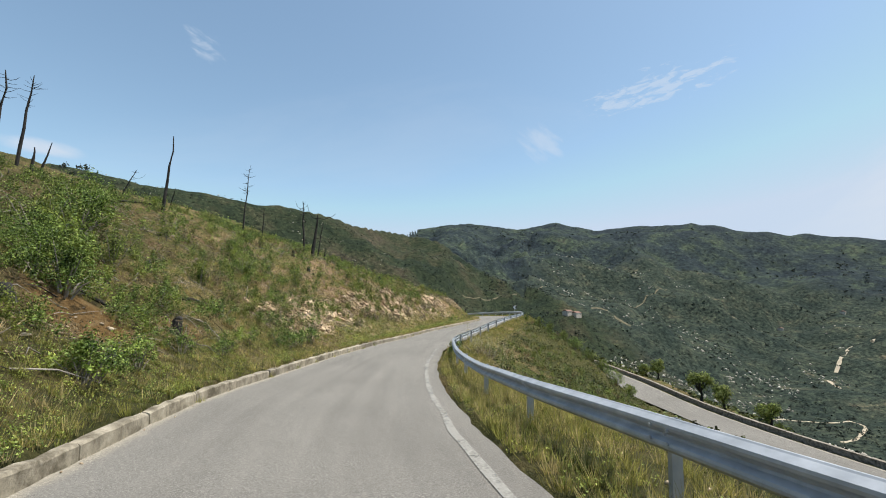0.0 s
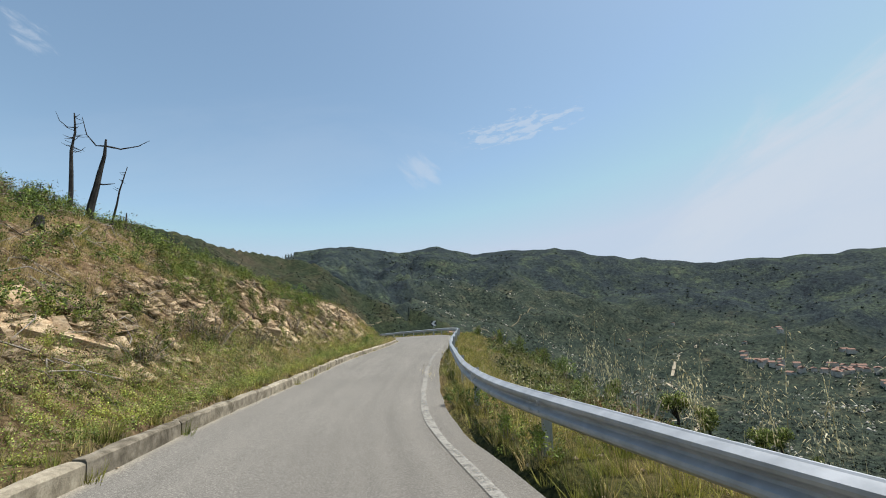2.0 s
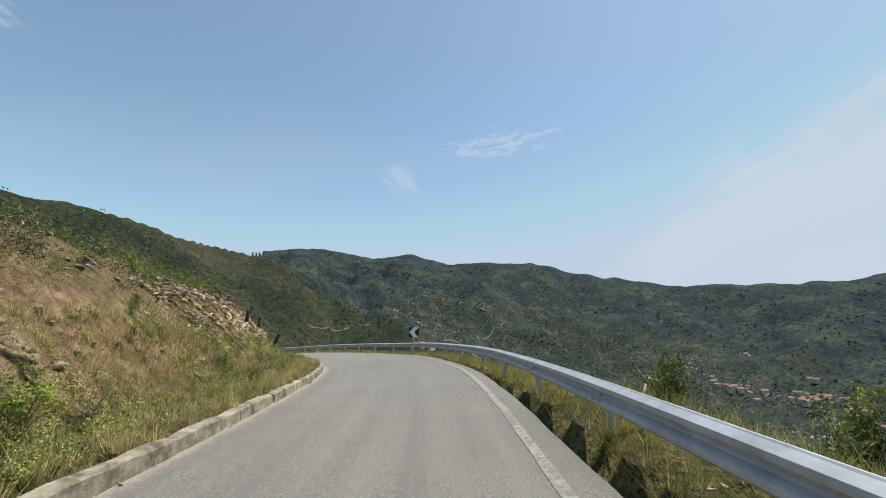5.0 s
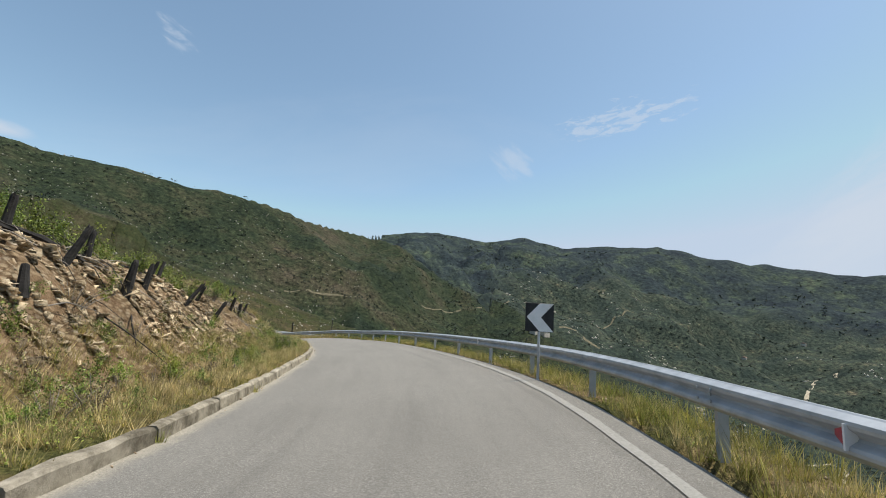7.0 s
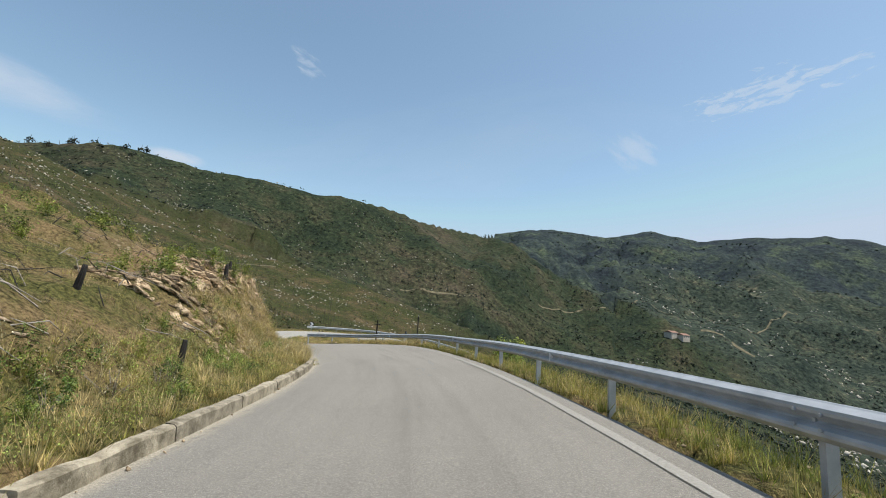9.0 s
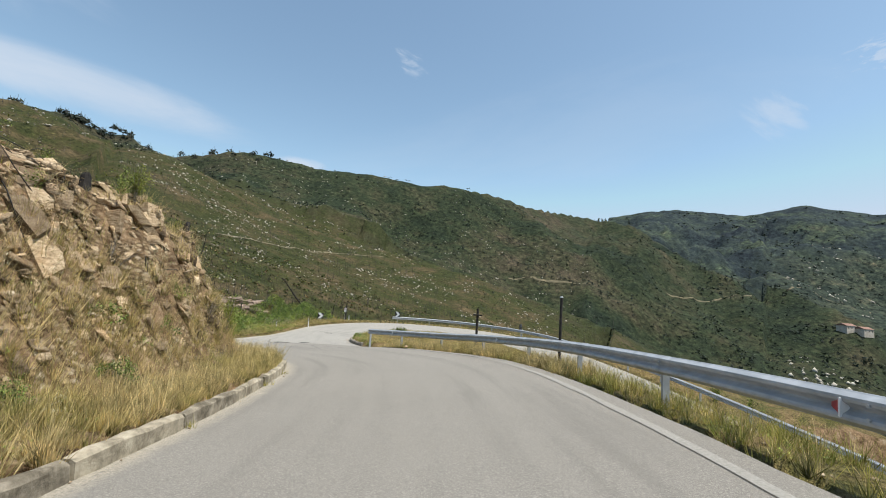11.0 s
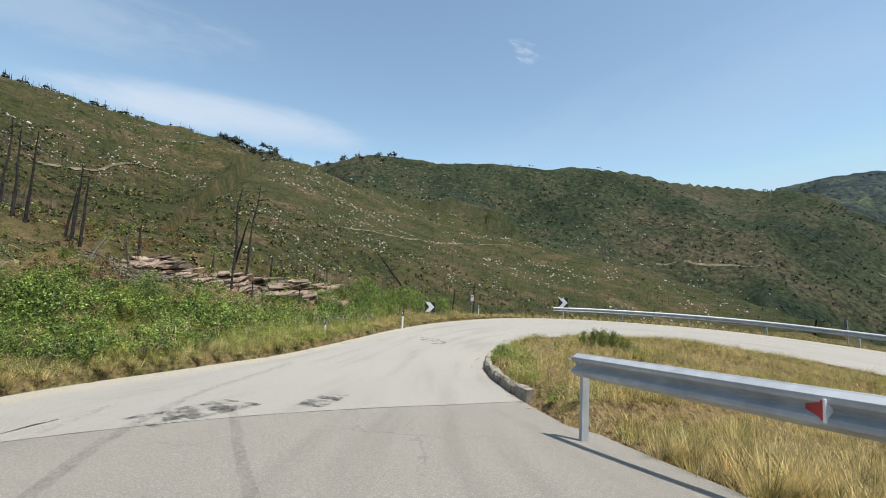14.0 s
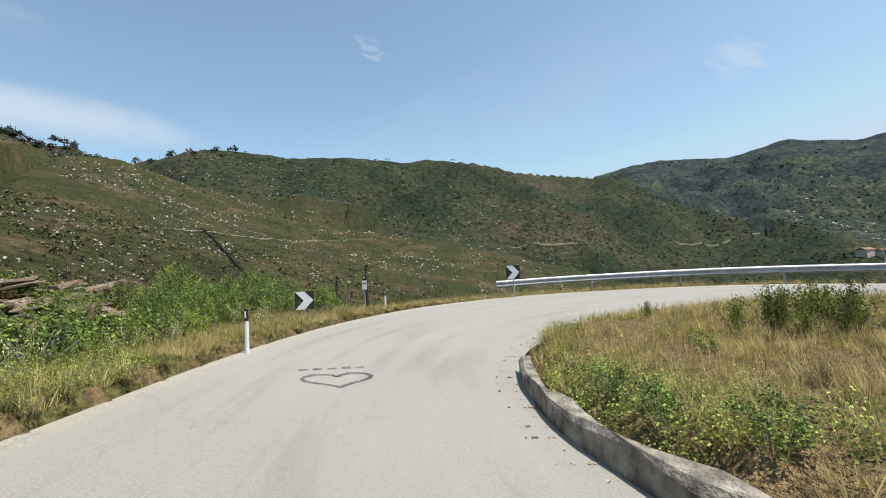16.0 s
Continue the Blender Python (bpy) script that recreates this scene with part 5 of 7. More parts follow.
JX, JY = JOINT[:, 0, 0] + JOINT[:, 1, 0] * 0.11 + RNG.normal(0, 0.05, len(JOINT)), JOINT[:, 0, 1] + JOINT[:, 1, 1] * 0.11 + RNG.normal(0, 0.05, len(JOINT))
tagged(new("joint_grass", grass_mesh("joint_grass", np.stack([JX, JY, road_z(JX, JY)], 1), RNG.uniform(0.06, 0.24, len(JX)), 0.007, 0.04, 14, M_OLIVE, 1.0)), "tufts of grass growing from the joints of the kerb", "grass", kind="stuff")
grass("half_dry_grass", "olive half-dry grass along verges and bank",
      [belt(SIDE, OUT, UP0, NK, 4200, 0.02, 2.6, 0.1, 0.35), belt(SIDE, OUT, UP0, HALF, 4200, 0.15, 9.0, 0.1, 0.4), belt(RIM, RN, 0, JUNCTION - 6, 5000, 0.2, 2.2, 0.2, 0.6, 1.0), belt(SIDE, OUT, UP0, NK, 3000, 2, 12, 0.15, 0.4, 1.0, 0.05, 6.0),
       belt(SIDE, OUT, NK, I_END + 30, 2400, 0.3, 8, 0.2, 0.5), island(5000, 0.08, 0.26, -0.25, 2.0), belt(RIM, RN, 0, JUNCTION - 20, 3500, 2, 11, 0.15, 0.4)],
      0.0085, 0.07, 17, M_OLIVE, 1.1)


def weed_mesh(name, pieces, per, size, mat):
    pos, hh = [], []
    for x, y, h in pieces:
        ok = clear_of_road(x, y, 0.12)
        x, y, h = x[ok], y[ok], h[ok]
        pos.append(np.stack([x, y, ground_height(x, y)], 1))
        hh.append(h)
    pos, hh = np.vstack(pos), np.concatenate(hh)
    n = len(pos) * per
    base, h = np.repeat(pos, per, axis=0), np.repeat(hh, per)
    d = RNG.normal(0, 1, (n, 3))
    d /= np.linalg.norm(d, axis=1)[:, None]
    d[:, 2] = np.abs(d[:, 2])
    c = base + d * (h * RNG.uniform(0.4, 1.0, n))[:, None] * (0.75, 0.75, 1.0)
    v, f = leaves(c, size, d + (0, 0, 0.6), 0.6)
    return raw_mesh(name, v.reshape(-1, 4, 3)[:, 1:].reshape(-1, 3), np.arange(n * 3).reshape(-1, 3), mat)


tagged(new("weeds", weed_mesh("weeds", [belt(SIDE, OUT, UP0, HALF + 20, 5200, 0.2, 2.5, 0.12, 0.5, 1.0, -0.05, 1.5), belt(SIDE, OUT, I20 + 10, HALF + 8, 2600, 0.3, 2.0, 0.2, 0.6), belt(SIDE, OUT, UP0, HALF + 16, 2600, 2.5, 12, 0.15, 0.45, 1.0, 0.05, 2.5), belt(SIDE, OUT, HALF, CLIFF, 2900, 0.3, 2.6, 0.16, 0.5, 1.0, -0.15, 1.5), belt(SIDE, OUT, I_LUSH, I_LUSH + 24, 1700, 0.1, 2.6, 0.15, 0.5),
                                        belt(SIDE, OUT, CLIFF, NK, 350, 0.3, 3.0, 0.12, 0.35, 1.0, 0.1, 1.5), belt(RIM, RN, 0, HALF, 900, 0.15, 1.6, 0.1, 0.3, 1.0, 0.0, 2.5), belt(RIM, RN, HALF, JUNCTION - 8, 300, 0.25, 2.0, 0.1, 0.25), belt(RIM, RN, JUNCTION - 34, JUNCTION, 260, 0.1, 1.3, 0.15, 0.4),
                                        belt(SIDE, OUT, NK + 10, I_END, 2600, 1.1, 7, 0.2, 0.7, 1.0, -0.2, 3.5), belt(SIDE, OUT, NK + 8, I_LUSH, 1200, 0.2, 3.0, 0.2, 0.6), island(1000, 0.08, 0.24, 0.02, 4.0), belt(RIM, RN, JUNCTION + 1, JUNCTION + 34, 1300, 0.25, 1.4, 0.15, 0.5, 1.5, -0.1, 6.5)], 34, 0.04, M_WEED)),
       "low green leafy weeds along kerb and verge", "weeds", kind="stuff")


def oat_stalks(name, label, places, mat):
    """Tall wild oats: thin stems with nodding spikelets."""
    tri, n = [], len(places)
    for x, y, h in places:
        z = float(ground_height([x], [y])[0])
        a, lean = RNG.uniform(0, 6.28), RNG.uniform(0.05, 0.25)
        out = np.array([math.cos(a), math.sin(a), 0])
        at = [np.array([x, y, z]) + out * lean * h * u * u + np.array([0, 0, h * u]) for u in np.linspace(0, 1, 7)]
        side = np.array([-math.sin(a), math.cos(a), 0]) * 0.003
        for k in range(6):
            tri += [(at[k] - side, at[k] + side, at[k + 1]), (at[k] + out * 0.003, at[k] - out * 0.003, at[k + 1])]
        for k in range(26):
            u = RNG.uniform(0.55, 1.0)
            q = np.array([np.interp(u, np.linspace(0, 1, 7), [v[c] for v in at]) for c in range(3)])
            d = RNG.normal(0, 1, 3) * (0.07, 0.07, 0.02)
            tip = q + d + (0, 0, -0.02)
            w = np.cross(d, (0, 0, 1))
            w = w / (np.linalg.norm(w) + 1e-9) * 0.006
            tri += [(tip + w, tip - w, tip + d * 0.25 - np.array([0, 0, 0.028])), (q, q + (0.002, 0, 0), tip)]
    v = np.array(tri).reshape(-1, 3)
    return tagged(new(name, raw_mesh(name, v, np.arange(len(v)).reshape(-1, 3), mat)), label, "grass", kind="stuff")


M_OAT = leaf_material("bleached_oats", (0.42, 0.36, 0.2), (0.62, 0.55, 0.36), (0.78, 0.72, 0.54), 0.7, 0.3)
oat_stalks("wild_oats", "tall bleached wild oats nodding behind the guard rail",
           [(RNG.uniform(1.15, 3.4), RNG.uniform(19.2, 24.6), RNG.uniform(0.9, 1.75)) for k in range(70)] + [(RNG.uniform(1.0, 2.2), RNG.uniform(24.0, 33.0), RNG.uniform(0.5, 0.95)) for k in range(30)]
           + [(x, y, RNG.uniform(0.45, 0.85)) for x, y in zip(*edge_points(SIDE, OUT, CLIFF - 20, NK, 60, 0.3, 2.6)[:2])]
           + [(x, y, RNG.uniform(0.4, 0.8)) for x, y in zip(*edge_points(SIDE, OUT, NK + 12, I_END, 160, 0.5, 2.6)[:2])], M_OAT)


# ---- stones ----
def rock_material(name, dark, mid, light, single):
    """Bedded schist: thin layers, cracks and rusty stains; one tone for every stone."""
    n = Nodes(name, 0.93, 0, 0.2)
    bed, spot = n.noise(5, 6, 0.7, (1.0, 1.0, 5.0)), n.noise(13, 6, 0.75)
    c = n.ramp(n.math("ADD", n.math("MULTIPLY", bed, 0.6), n.math("MULTIPLY", spot, 0.4)), [(0.32, dark), (0.46, mid), (0.6, light), (0.72, tuple(v * 1.15 for v in light))])
    c = n.mix(n.math("MULTIPLY", n.mask(n.noise(1.7, 5, 0.7), 0.5, 0.66), 0.32), c, (0.36, 0.2, 0.085))
    tone = n.random() if single else n.island()
    c = n.mix(1.0, c, n.ramp(tone, [(0.0, (0.3, 0.28, 0.27)), (0.3, (0.7, 0.68, 0.64)), (0.65, (1.05, 1.02, 0.98)), (1.0, (1.5, 1.48, 1.42))]), "MULTIPLY")
    n.colour(c).bump(n.math("ADD", n.math("MULTIPLY", bed, 1.5), n.noise(34, 6, 0.75)), 0.9, 0.03)
    return n.mat


M_STONE = rock_material("ochre_schist", (0.12, 0.08, 0.05), (0.35, 0.26, 0.165), (0.54, 0.44, 0.31), True)
M_RUBBLE = rock_material("ochre_rubble", (0.12, 0.08, 0.05), (0.35, 0.26, 0.165), (0.54, 0.44, 0.31), False)


def stone_meshes(name, count, flat, mat, seed, blocky=0.75):
    out = []
    for k in range(count):
        rng = np.random.default_rng(seed + k)
        bm = bmesh.new()
        corners = np.array([(a, b, c) for a in (-0.5, 0.5) for b in (-0.4, 0.4) for c in (-0.5, 0.5)]) * rng.uniform(blocky, 1.0, (8, 3))
        for p in np.vstack([corners, rng.uniform(-0.5, 0.5, (7, 3)) * (1.0, 0.85, 1.0)]) * (1, 1, flat):
            bm.verts.new(p)
        bmesh.ops.convex_hull(bm, input=bm.verts)
        bmesh.ops.delete(bm, geom=[v for v in bm.verts if not v.link_faces], context="VERTS")
        bmesh.ops.triangulate(bm, faces=bm.faces)
        me = bpy.data.meshes.new(name)
        bm.to_mesh(me)
        bm.free()
        me.materials.append(mat)
        out.append(me)
    return out


SLABS = stone_meshes("stone", 10, 0.45, M_STONE, 100, 0.6)


def turn_scale():
    return (RNG.uniform(0.8, 1.6), RNG.uniform(0.7, 1.2), RNG.uniform(0.5, 1.2))


def rock_face(label, spots, parent_name="rock_face", mat=None):
    face = tagged(empty(parent_name), label, "rock face", kind="structure")
    for x, y, z, s, rx, ry, rz in spots:
        ob = new("stone", SLABS[RNG.integers(0, 10)])
        if mat:
            ob.data = ob.data.copy()
            ob.data.materials[0] = mat
        ob.parent = face
        ob.location = (x, y, z)
        ob.scale = tuple(s * v for v in turn_scale())
        if mat:
            ob.scale.z *= 0.3
        ob.rotation_euler = (rx, ry, rz)
    return face


def rubble(name, label, spots, thin=1.0, mat=None):
    """Many stones joined into one mesh."""
    vs, fs, base = [], [], 0
    shapes = []
    for me in SLABS:
        co = np.empty(len(me.vertices) * 3, np.float32)
        me.vertices.foreach_get("co", co)
        shapes.append((co.reshape(-1, 3), np.array([p.vertices[:] for p in me.polygons])))
    for x, y, z, s, rx, ry, rz in spots:
        co, f = shapes[RNG.integers(0, 10)]
        m = pose(0, 0, 0, math.degrees(rx), math.degrees(ry), math.degrees(rz)).to_3x3()
        vs.append(co * np.array(turn_scale()) * (s, s, s * thin) @ np.array(m).T + (x, y, z))
        fs.append(f + base)
        base += len(co)
    return tagged(new(name, raw_mesh(name, np.vstack(vs), np.vstack(fs), mat or M_RUBBLE)), label, "stones", kind="stuff")


def face_spots(n, i0, i1, near, far, lo, hi, tilt, patch=None, seed=0.0, sink=0.08, spin=0.5, lift=0.0, power=2.2):
    x, y, d, k = edge_points(SIDE, OUT, i0, i1, n, near, far)
    if patch is not None:
        ok = np.array([noise.noise((a / 3.2, b / 3.2, seed)) for a, b in zip(x, y)]) > patch
        x, y, k = x[ok], y[ok], k[ok]
    z = ground_height(x, y)
    s = lo + (hi - lo) * RNG.uniform(0, 1, len(x)) ** power
    heading = np.arctan2(LN[k, 1], LN[k, 0])
    e = 0.35
    slope = np.arctan((ground_height(x - LN[k, 0] * e, y - LN[k, 1] * e) - ground_height(x + LN[k, 0] * e, y + LN[k, 1] * e)) / (2 * e))
    return [(a, b, c - q * sink + lift, q, RNG.normal(tilt, 0.2), g * 0.85 + RNG.normal(0, 0.28), h + RNG.normal(0, spin)) for a, b, c, q, h, g in zip(x, y, z, s, heading, slope)]


rock_face("broken ochre schist in the roadside cutting", face_spots(460, I20 + 6, HALF + 6, 1.7, 4.2, 0.25, 0.85, 0.3, -0.1, 3.0, 0.04, 0.3))
rock_face("steep blocky ochre rock face above the kerb", face_spots(280, CLIFF + 2, NK - 1, 2.6, 5.2, 0.2, 0.7, 0.05, sink=0.12, spin=0.7))
rubble("rubble", "broken ochre schist rubble in the roadside cutting", face_spots(9500, I20 + 2, HALF + 8, 1.5, 4.6, 0.07, 0.42, 0.3, -0.34, 3.0, -0.03, 0.35), 0.42)
rubble("rubble", "flat pale scree stones strewn over the bank", face_spots(10500, I64 - 14, I82 - 2, 2.0, 6.2, 0.05, 0.26, 0.0, -0.35, 5.0, 0.02, 1.5, 0.03, 2.6), 0.3, rock_material("pale_scree", (0.2, 0.145, 0.09), (0.47, 0.37, 0.24), (0.64, 0.54, 0.39), False))
rubble("rubble", "layered ochre blocks of the steep rock face", face_spots(6000, CLIFF - 4, NK + 2, 1.7, 5.6, 0.06, 0.36, 0.12, None, 0, 0.0, 0.7), 0.5)


def loose_stones(name, label, pts, size, mat, flat=0.5):
    """Many small eight-sided stones in one mesh."""
    n = len(pts)
    oct_v = np.array([(1, 0, 0), (0, 1, 0), (-1, 0, 0), (0, -1, 0), (0, 0, 1), (0, 0, -1)], float)
    oct_f = np.array([(0, 1, 4), (1, 2, 4), (2, 3, 4), (3, 0, 4), (1, 0, 5), (2, 1, 5), (3, 2, 5), (0, 3, 5)])
    a = RNG.uniform(0, 6.28, n)
    jit = RNG.uniform(0.55, 1.25, (n, 6, 1))
    v = oct_v[None] * jit * (1, 0.75, flat) * np.asarray(size)[:, None, None] * 0.5
    c, s = np.cos(a)[:, None], np.sin(a)[:, None]
    v = np.stack([v[..., 0] * c - v[..., 1] * s, v[..., 0] * s + v[..., 1] * c, v[..., 2] + v[..., 0] * RNG.normal(0, 0.3, (n, 1))], -1) + np.asarray(pts)[:, None]
    f = (oct_f[None] + np.arange(n)[:, None, None] * 6).reshape(-1, 3)
    return tagged(new(name, raw_mesh(name, v.reshape(-1, 3), f, mat)), label, "stones", kind="stuff")


def island_stone_material(name, dark, mid, light):
    n = Nodes(name, 0.92, 0, 0.2)
    c = n.ramp(n.island(), [(0.0, dark), (0.5, mid), (1.0, light)])
    n.colour(n.mix(0.5, c, n.ramp(n.noise(14, 5), [(0.3, dark), (0.7, light)]))).bump(n.noise(30, 5), 0.6, 0.02)
    return n.mat


M_SCREE = island_stone_material("scree", (0.15, 0.095, 0.05), (0.36, 0.26, 0.16), (0.58, 0.49, 0.36))
M_PALE = island_stone_material("pale_boulders", (0.2, 0.18, 0.145), (0.38, 0.345, 0.285), (0.58, 0.545, 0.47))
sx, sy = [], []
for i0, i1, n, near, far in ((I64 - 30, I82 + 14, 2600, 1.0, 8.0), (I20, HALF, 1500, 1.2, 7.5), (CLIFF, NK - 4, 1200, 1.0, 6.0), (UP0, I20, 350, 2, 6)):
    x, y, d, k = edge_points(SIDE, OUT, i0, i1, n, near, far)
    ok = np.array([noise.noise((a / 1.8, b / 1.8, 11.0)) for a, b in zip(x, y)]) > -0.12
    sx.append(x[ok])
    sy.append(y[ok])
sx, sy = np.concatenate(sx), np.concatenate(sy)
loose_stones("scree", "flat ochre scree stones strewn over the bank", np.stack([sx, sy, ground_height(sx, sy) + 0.02], 1), 0.06 + 0.3 * RNG.uniform(0, 1, len(sx)) ** 2.5, M_SCREE, 0.32)
x, y, d, k = edge_points(RIM, RN, 0, JUNCTION, 900, 0.25, 2.4)
loose_stones("gravel", "small pale stones in the valley-side verge", np.stack([x, y, ground_height(x, y) + 0.01], 1), RNG.uniform(0.03, 0.12, 900), M_SCREE, 0.5)
# bedded outcrop beyond the outer edge of the hairpin
spots = []
for k in range(300):
    u, v, w = RNG.uniform(0, 1), RNG.uniform(0, 1), RNG.uniform(0, 1)
    x, y = -33.0 - 9.0 * u - 1.9 * v, 132.6 - 9.2 * u + 1.9 * v
    spots.append((x, y, float(ground_height([x], [y])[0]) + RNG.uniform(0.0, 1.15) * (0.3 + 0.7 * v) * (1 - 0.5 * u), 0.35 + 1.2 * w ** 2, RNG.normal(0.12, 0.05), RNG.normal(0.16, 0.05), -0.6 + RNG.normal(0, 0.3)))
rock_face("flat bedded pinkish-grey rock outcrop among shrubs", spots, "rock_outcrop", rock_material("pinkish_schist", (0.07, 0.054, 0.046), (0.19, 0.145, 0.118), (0.32, 0.262, 0.22), True))


# ---- burnt wood ----
def stump(x, y, h, r, lean, label="charred black tree stump standing on the stony bank"):
    z = float(ground_height([x], [y])[0])
    bm = bmesh.new()
    sides, rings = 9, []
    for k, u in enumerate((-0.3, 0.0, 0.25, 0.6, 0.9, 1.0)):
        w = r * (1.35 - 0.45 * max(u, 0)) if k < 5 else r * 0.75
        ring = []
        for j in range(sides):
            a = 6.2832 * j / sides
            rr = w * (1 + 0.16 * noise.noise((x + 2 * math.cos(a), y + 2 * math.sin(a), u * 2)))
            top = 0.16 * h * noise.noise((j * 0.9, x, y)) if k >= 4 else 0
            ring.append(bm.verts.new((lean[0] * u * h + rr * math.cos(a), lean[1] * u * h + rr * math.sin(a), u * h + top)))
        rings.append(ring)
    for a, b in zip(rings, rings[1:]):
        for j in range(sides):
            bm.faces.new((a[j], a[(j + 1) % sides], b[(j + 1) % sides], b[j]))
    bm.faces.new(rings[-1])
    ob = part("stump", bm, M_CHAR)
    ob.location = (x, y, z)
    return tagged(ob, label, "tree stump", "burnt stumps on the bank")


for x, y, h, r, lx, ly in ((-8.1, 13.5, 0.55, 0.17, 0.1, 0), (-8.5, 23.3, 0.35, 0.14, 0, 0.1), (-11.4, 16.8, 0.45, 0.13, 0, 0), (-11.7, 29.2, 0.4, 0.14, 0, 0), (-10.3, 33.4, 0.45, 0.15, 0.1, 0), (-9.1, 9.2, 0.4, 0.14, -0.3, 0),
                           (-12.6, 36.5, 0.6, 0.14, 0, 0), (-9.2, 44.0, 0.5, 0.16, 0, 0), (-6.8, 47.0, 0.5, 0.14, 0.1, 0), (-5.2, 50.5, 0.45, 0.12, 0, 0), (1.8, 71.4, 0.8, 0.12, 0.3, 0.2), (2.3, 72.6, 0.85, 0.15, 0.12, 0), (1.6, 74.5, 0.75, 0.12, 0.1, 0.1), (1.5, 77.1, 0.85, 0.12, 0.5, 0.3),
                           (1.6, 79.2, 0.75, 0.12, 0.45, 0.2), (0.7, 71.1, 0.9, 0.13, 0.1, 0), (0.6, 73.6, 1.0, 0.12, 0.05, 0), (-0.2, 74.6, 0.9, 0.11, 0.2, 0.1), (0.9, 75.8, 0.8, 0.1, 0.35, 0), (0.2, 77.6, 0.8, 0.1, 0.1, 0.2), (0.6, 79.8, 0.7, 0.11, 0.4, 0), (1.2, 81.6, 0.7, 0.1, 0.3, 0), (0.9, 83.4, 0.65, 0.1, 0.2, 0),
                           (0.2, 86.0, 0.6, 0.1, 0.3, 0), (-0.6, 84.2, 0.8, 0.09, 0.1, 0), (-1.0, 88.5, 0.55, 0.1, 0.2, 0), (0.9, 89.4, 0.55, 0.1, 0.1, 0), (-1.4, 76.4, 0.9, 0.1, 0.05, 0.1), (3.4, 67.6, 0.85, 0.14, 0.3, 0), (2.2, 66.0, 0.9, 0.14, 0.05, 0), (1.0, 68.8, 0.6, 0.12, 0, 0), (2.6, 69.5, 0.5, 0.12, -0.1, 0),
                           (-7.9, 103.3, 0.6, 0.18, 0, 0), (-9.4, 106.7, 0.65, 0.14, 0, 0.05), (-5.2, 98.6, 0.7, 0.14, 0, 0), (-6.0, 99.9, 0.6, 0.12, 0, 0), (-3.9, 98.9, 0.5, 0.13, 0.05, 0), (-9.9, 105.4, 0.5, 0.12, 0, 0)):
    stump(x, y, h * 0.85, r * (0.56 if y > 60 else 0.85), (lx, ly))


def dead_tree(x, y, h, r, lean=(0, 0), boughs=(), twigs=0, mat=None, label="tall burnt leafless tree trunk on the slope", base=None, seed=0):
    """A scorched trunk with bare limbs. boughs: height share, heading, length, rise."""
    mat = mat or M_CHAR
    z = float(ground_height([x], [y])[0]) if base is None else base
    tree = tagged(empty("dead_tree", (x, y, z)), label, "dead tree", "burnt trees on the hillside")
    rng = random.Random(seed + int(x * 10))
    pts = [(lean[0] * h * u + 0.02 * h * rng.uniform(-1, 1) * u, lean[1] * h * u + 0.02 * h * rng.uniform(-1, 1) * u, h * u - (0.4 if u == 0 else 0)) for u in (0, 0.2, 0.4, 0.6, 0.8, 1.0)]
    bm = bmesh.new()
    limb(bm, pts, [r * 1.15, r, r * 0.85, r * 0.7, r * 0.5, r * 0.28], 8)
    trunk = part("trunk", bm, mat, tree)

    def on(u):
        k = min(int(u * 5), 4)
        return Vector(pts[k]).lerp(Vector(pts[k + 1]), u * 5 - k)
    for u, a, length, rise in boughs:
        p = on(u)
        d = Vector((math.cos(radians(a)), math.sin(radians(a)), 0))
        bm = bmesh.new()
        limb(bm, [p, p + d * length * 0.35 + Vector((0, 0, -0.04 * length)), p + d * length * 0.75 + Vector((0, 0, rise * 0.35)), p + d * length + Vector((0, 0, rise))], [r * 0.3, r * 0.22, r * 0.15, r * 0.06], 5)
        part("branch", bm, mat, trunk)
    if twigs:
        for k in range(twigs):
            bm = bmesh.new()
            p = on(rng.uniform(0.6, 0.99))
            a = rng.uniform(0, 6.28)
            length = h * rng.uniform(0.05, 0.13)
            q = p + Vector((math.cos(a), math.sin(a), rng.uniform(-0.1, 0.5))) * length
            limb(bm, [p, (p + q) / 2 + Vector((0, 0, -0.03)), q], [0.022, 0.015, 0.006], 3)
            part("twig", bm, mat, trunk)
    return tree


for args in ((-26.2, 24.4, 5.6, 0.10, (0.0, 0.0), ((0.9, 30, 0.6, 0.3),), 14), (-26.0, 25.6, 6.0, 0.09, (0.02, 0.02), (), 16), (-26.4, 27.0, 1.6, 0.1), (-26.8, 28.0, 2.2, 0.07, (0.15, 0.1)),
             (-19.0, 28.9, 5.4, 0.1, (0.05, 0.0)), (-17.4, 37.4, 5.8, 0.07, (0.02, 0.0), (), 26), (-16.2, 38.6, 2.8, 0.05, (0.0, 0.0), (), 14),
             (-13.0, 40.6, 5.0, 0.1, (-0.1, 0.05), ((0.85, 190, 0.8, 0.7), (0.6, 10, 0.5, 0.3)), 22), (-12.2, 40.4, 4.0, 0.16, (0.09, 0.02), ((0.92, 10, 1.7, 0.55), (0.92, 190, 1.0, 1.3), (0.45, 0, 0.7, 0.05))),
             (-12.6, 43.6, 3.6, 0.06, (0.1, 0.05), (), 10), (-11.7, 43.0, 1.2, 0.08), (-23.5, 31.0, 2.0, 0.05, (0.4, 0.1), ((0.7, 60, 0.9, 0.5),), 8), (-21.5, 33.5, 1.8, 0.05, (0.3, -0.2), ((0.6, 200, 0.8, 0.6),), 8)):
    dead_tree(*args)
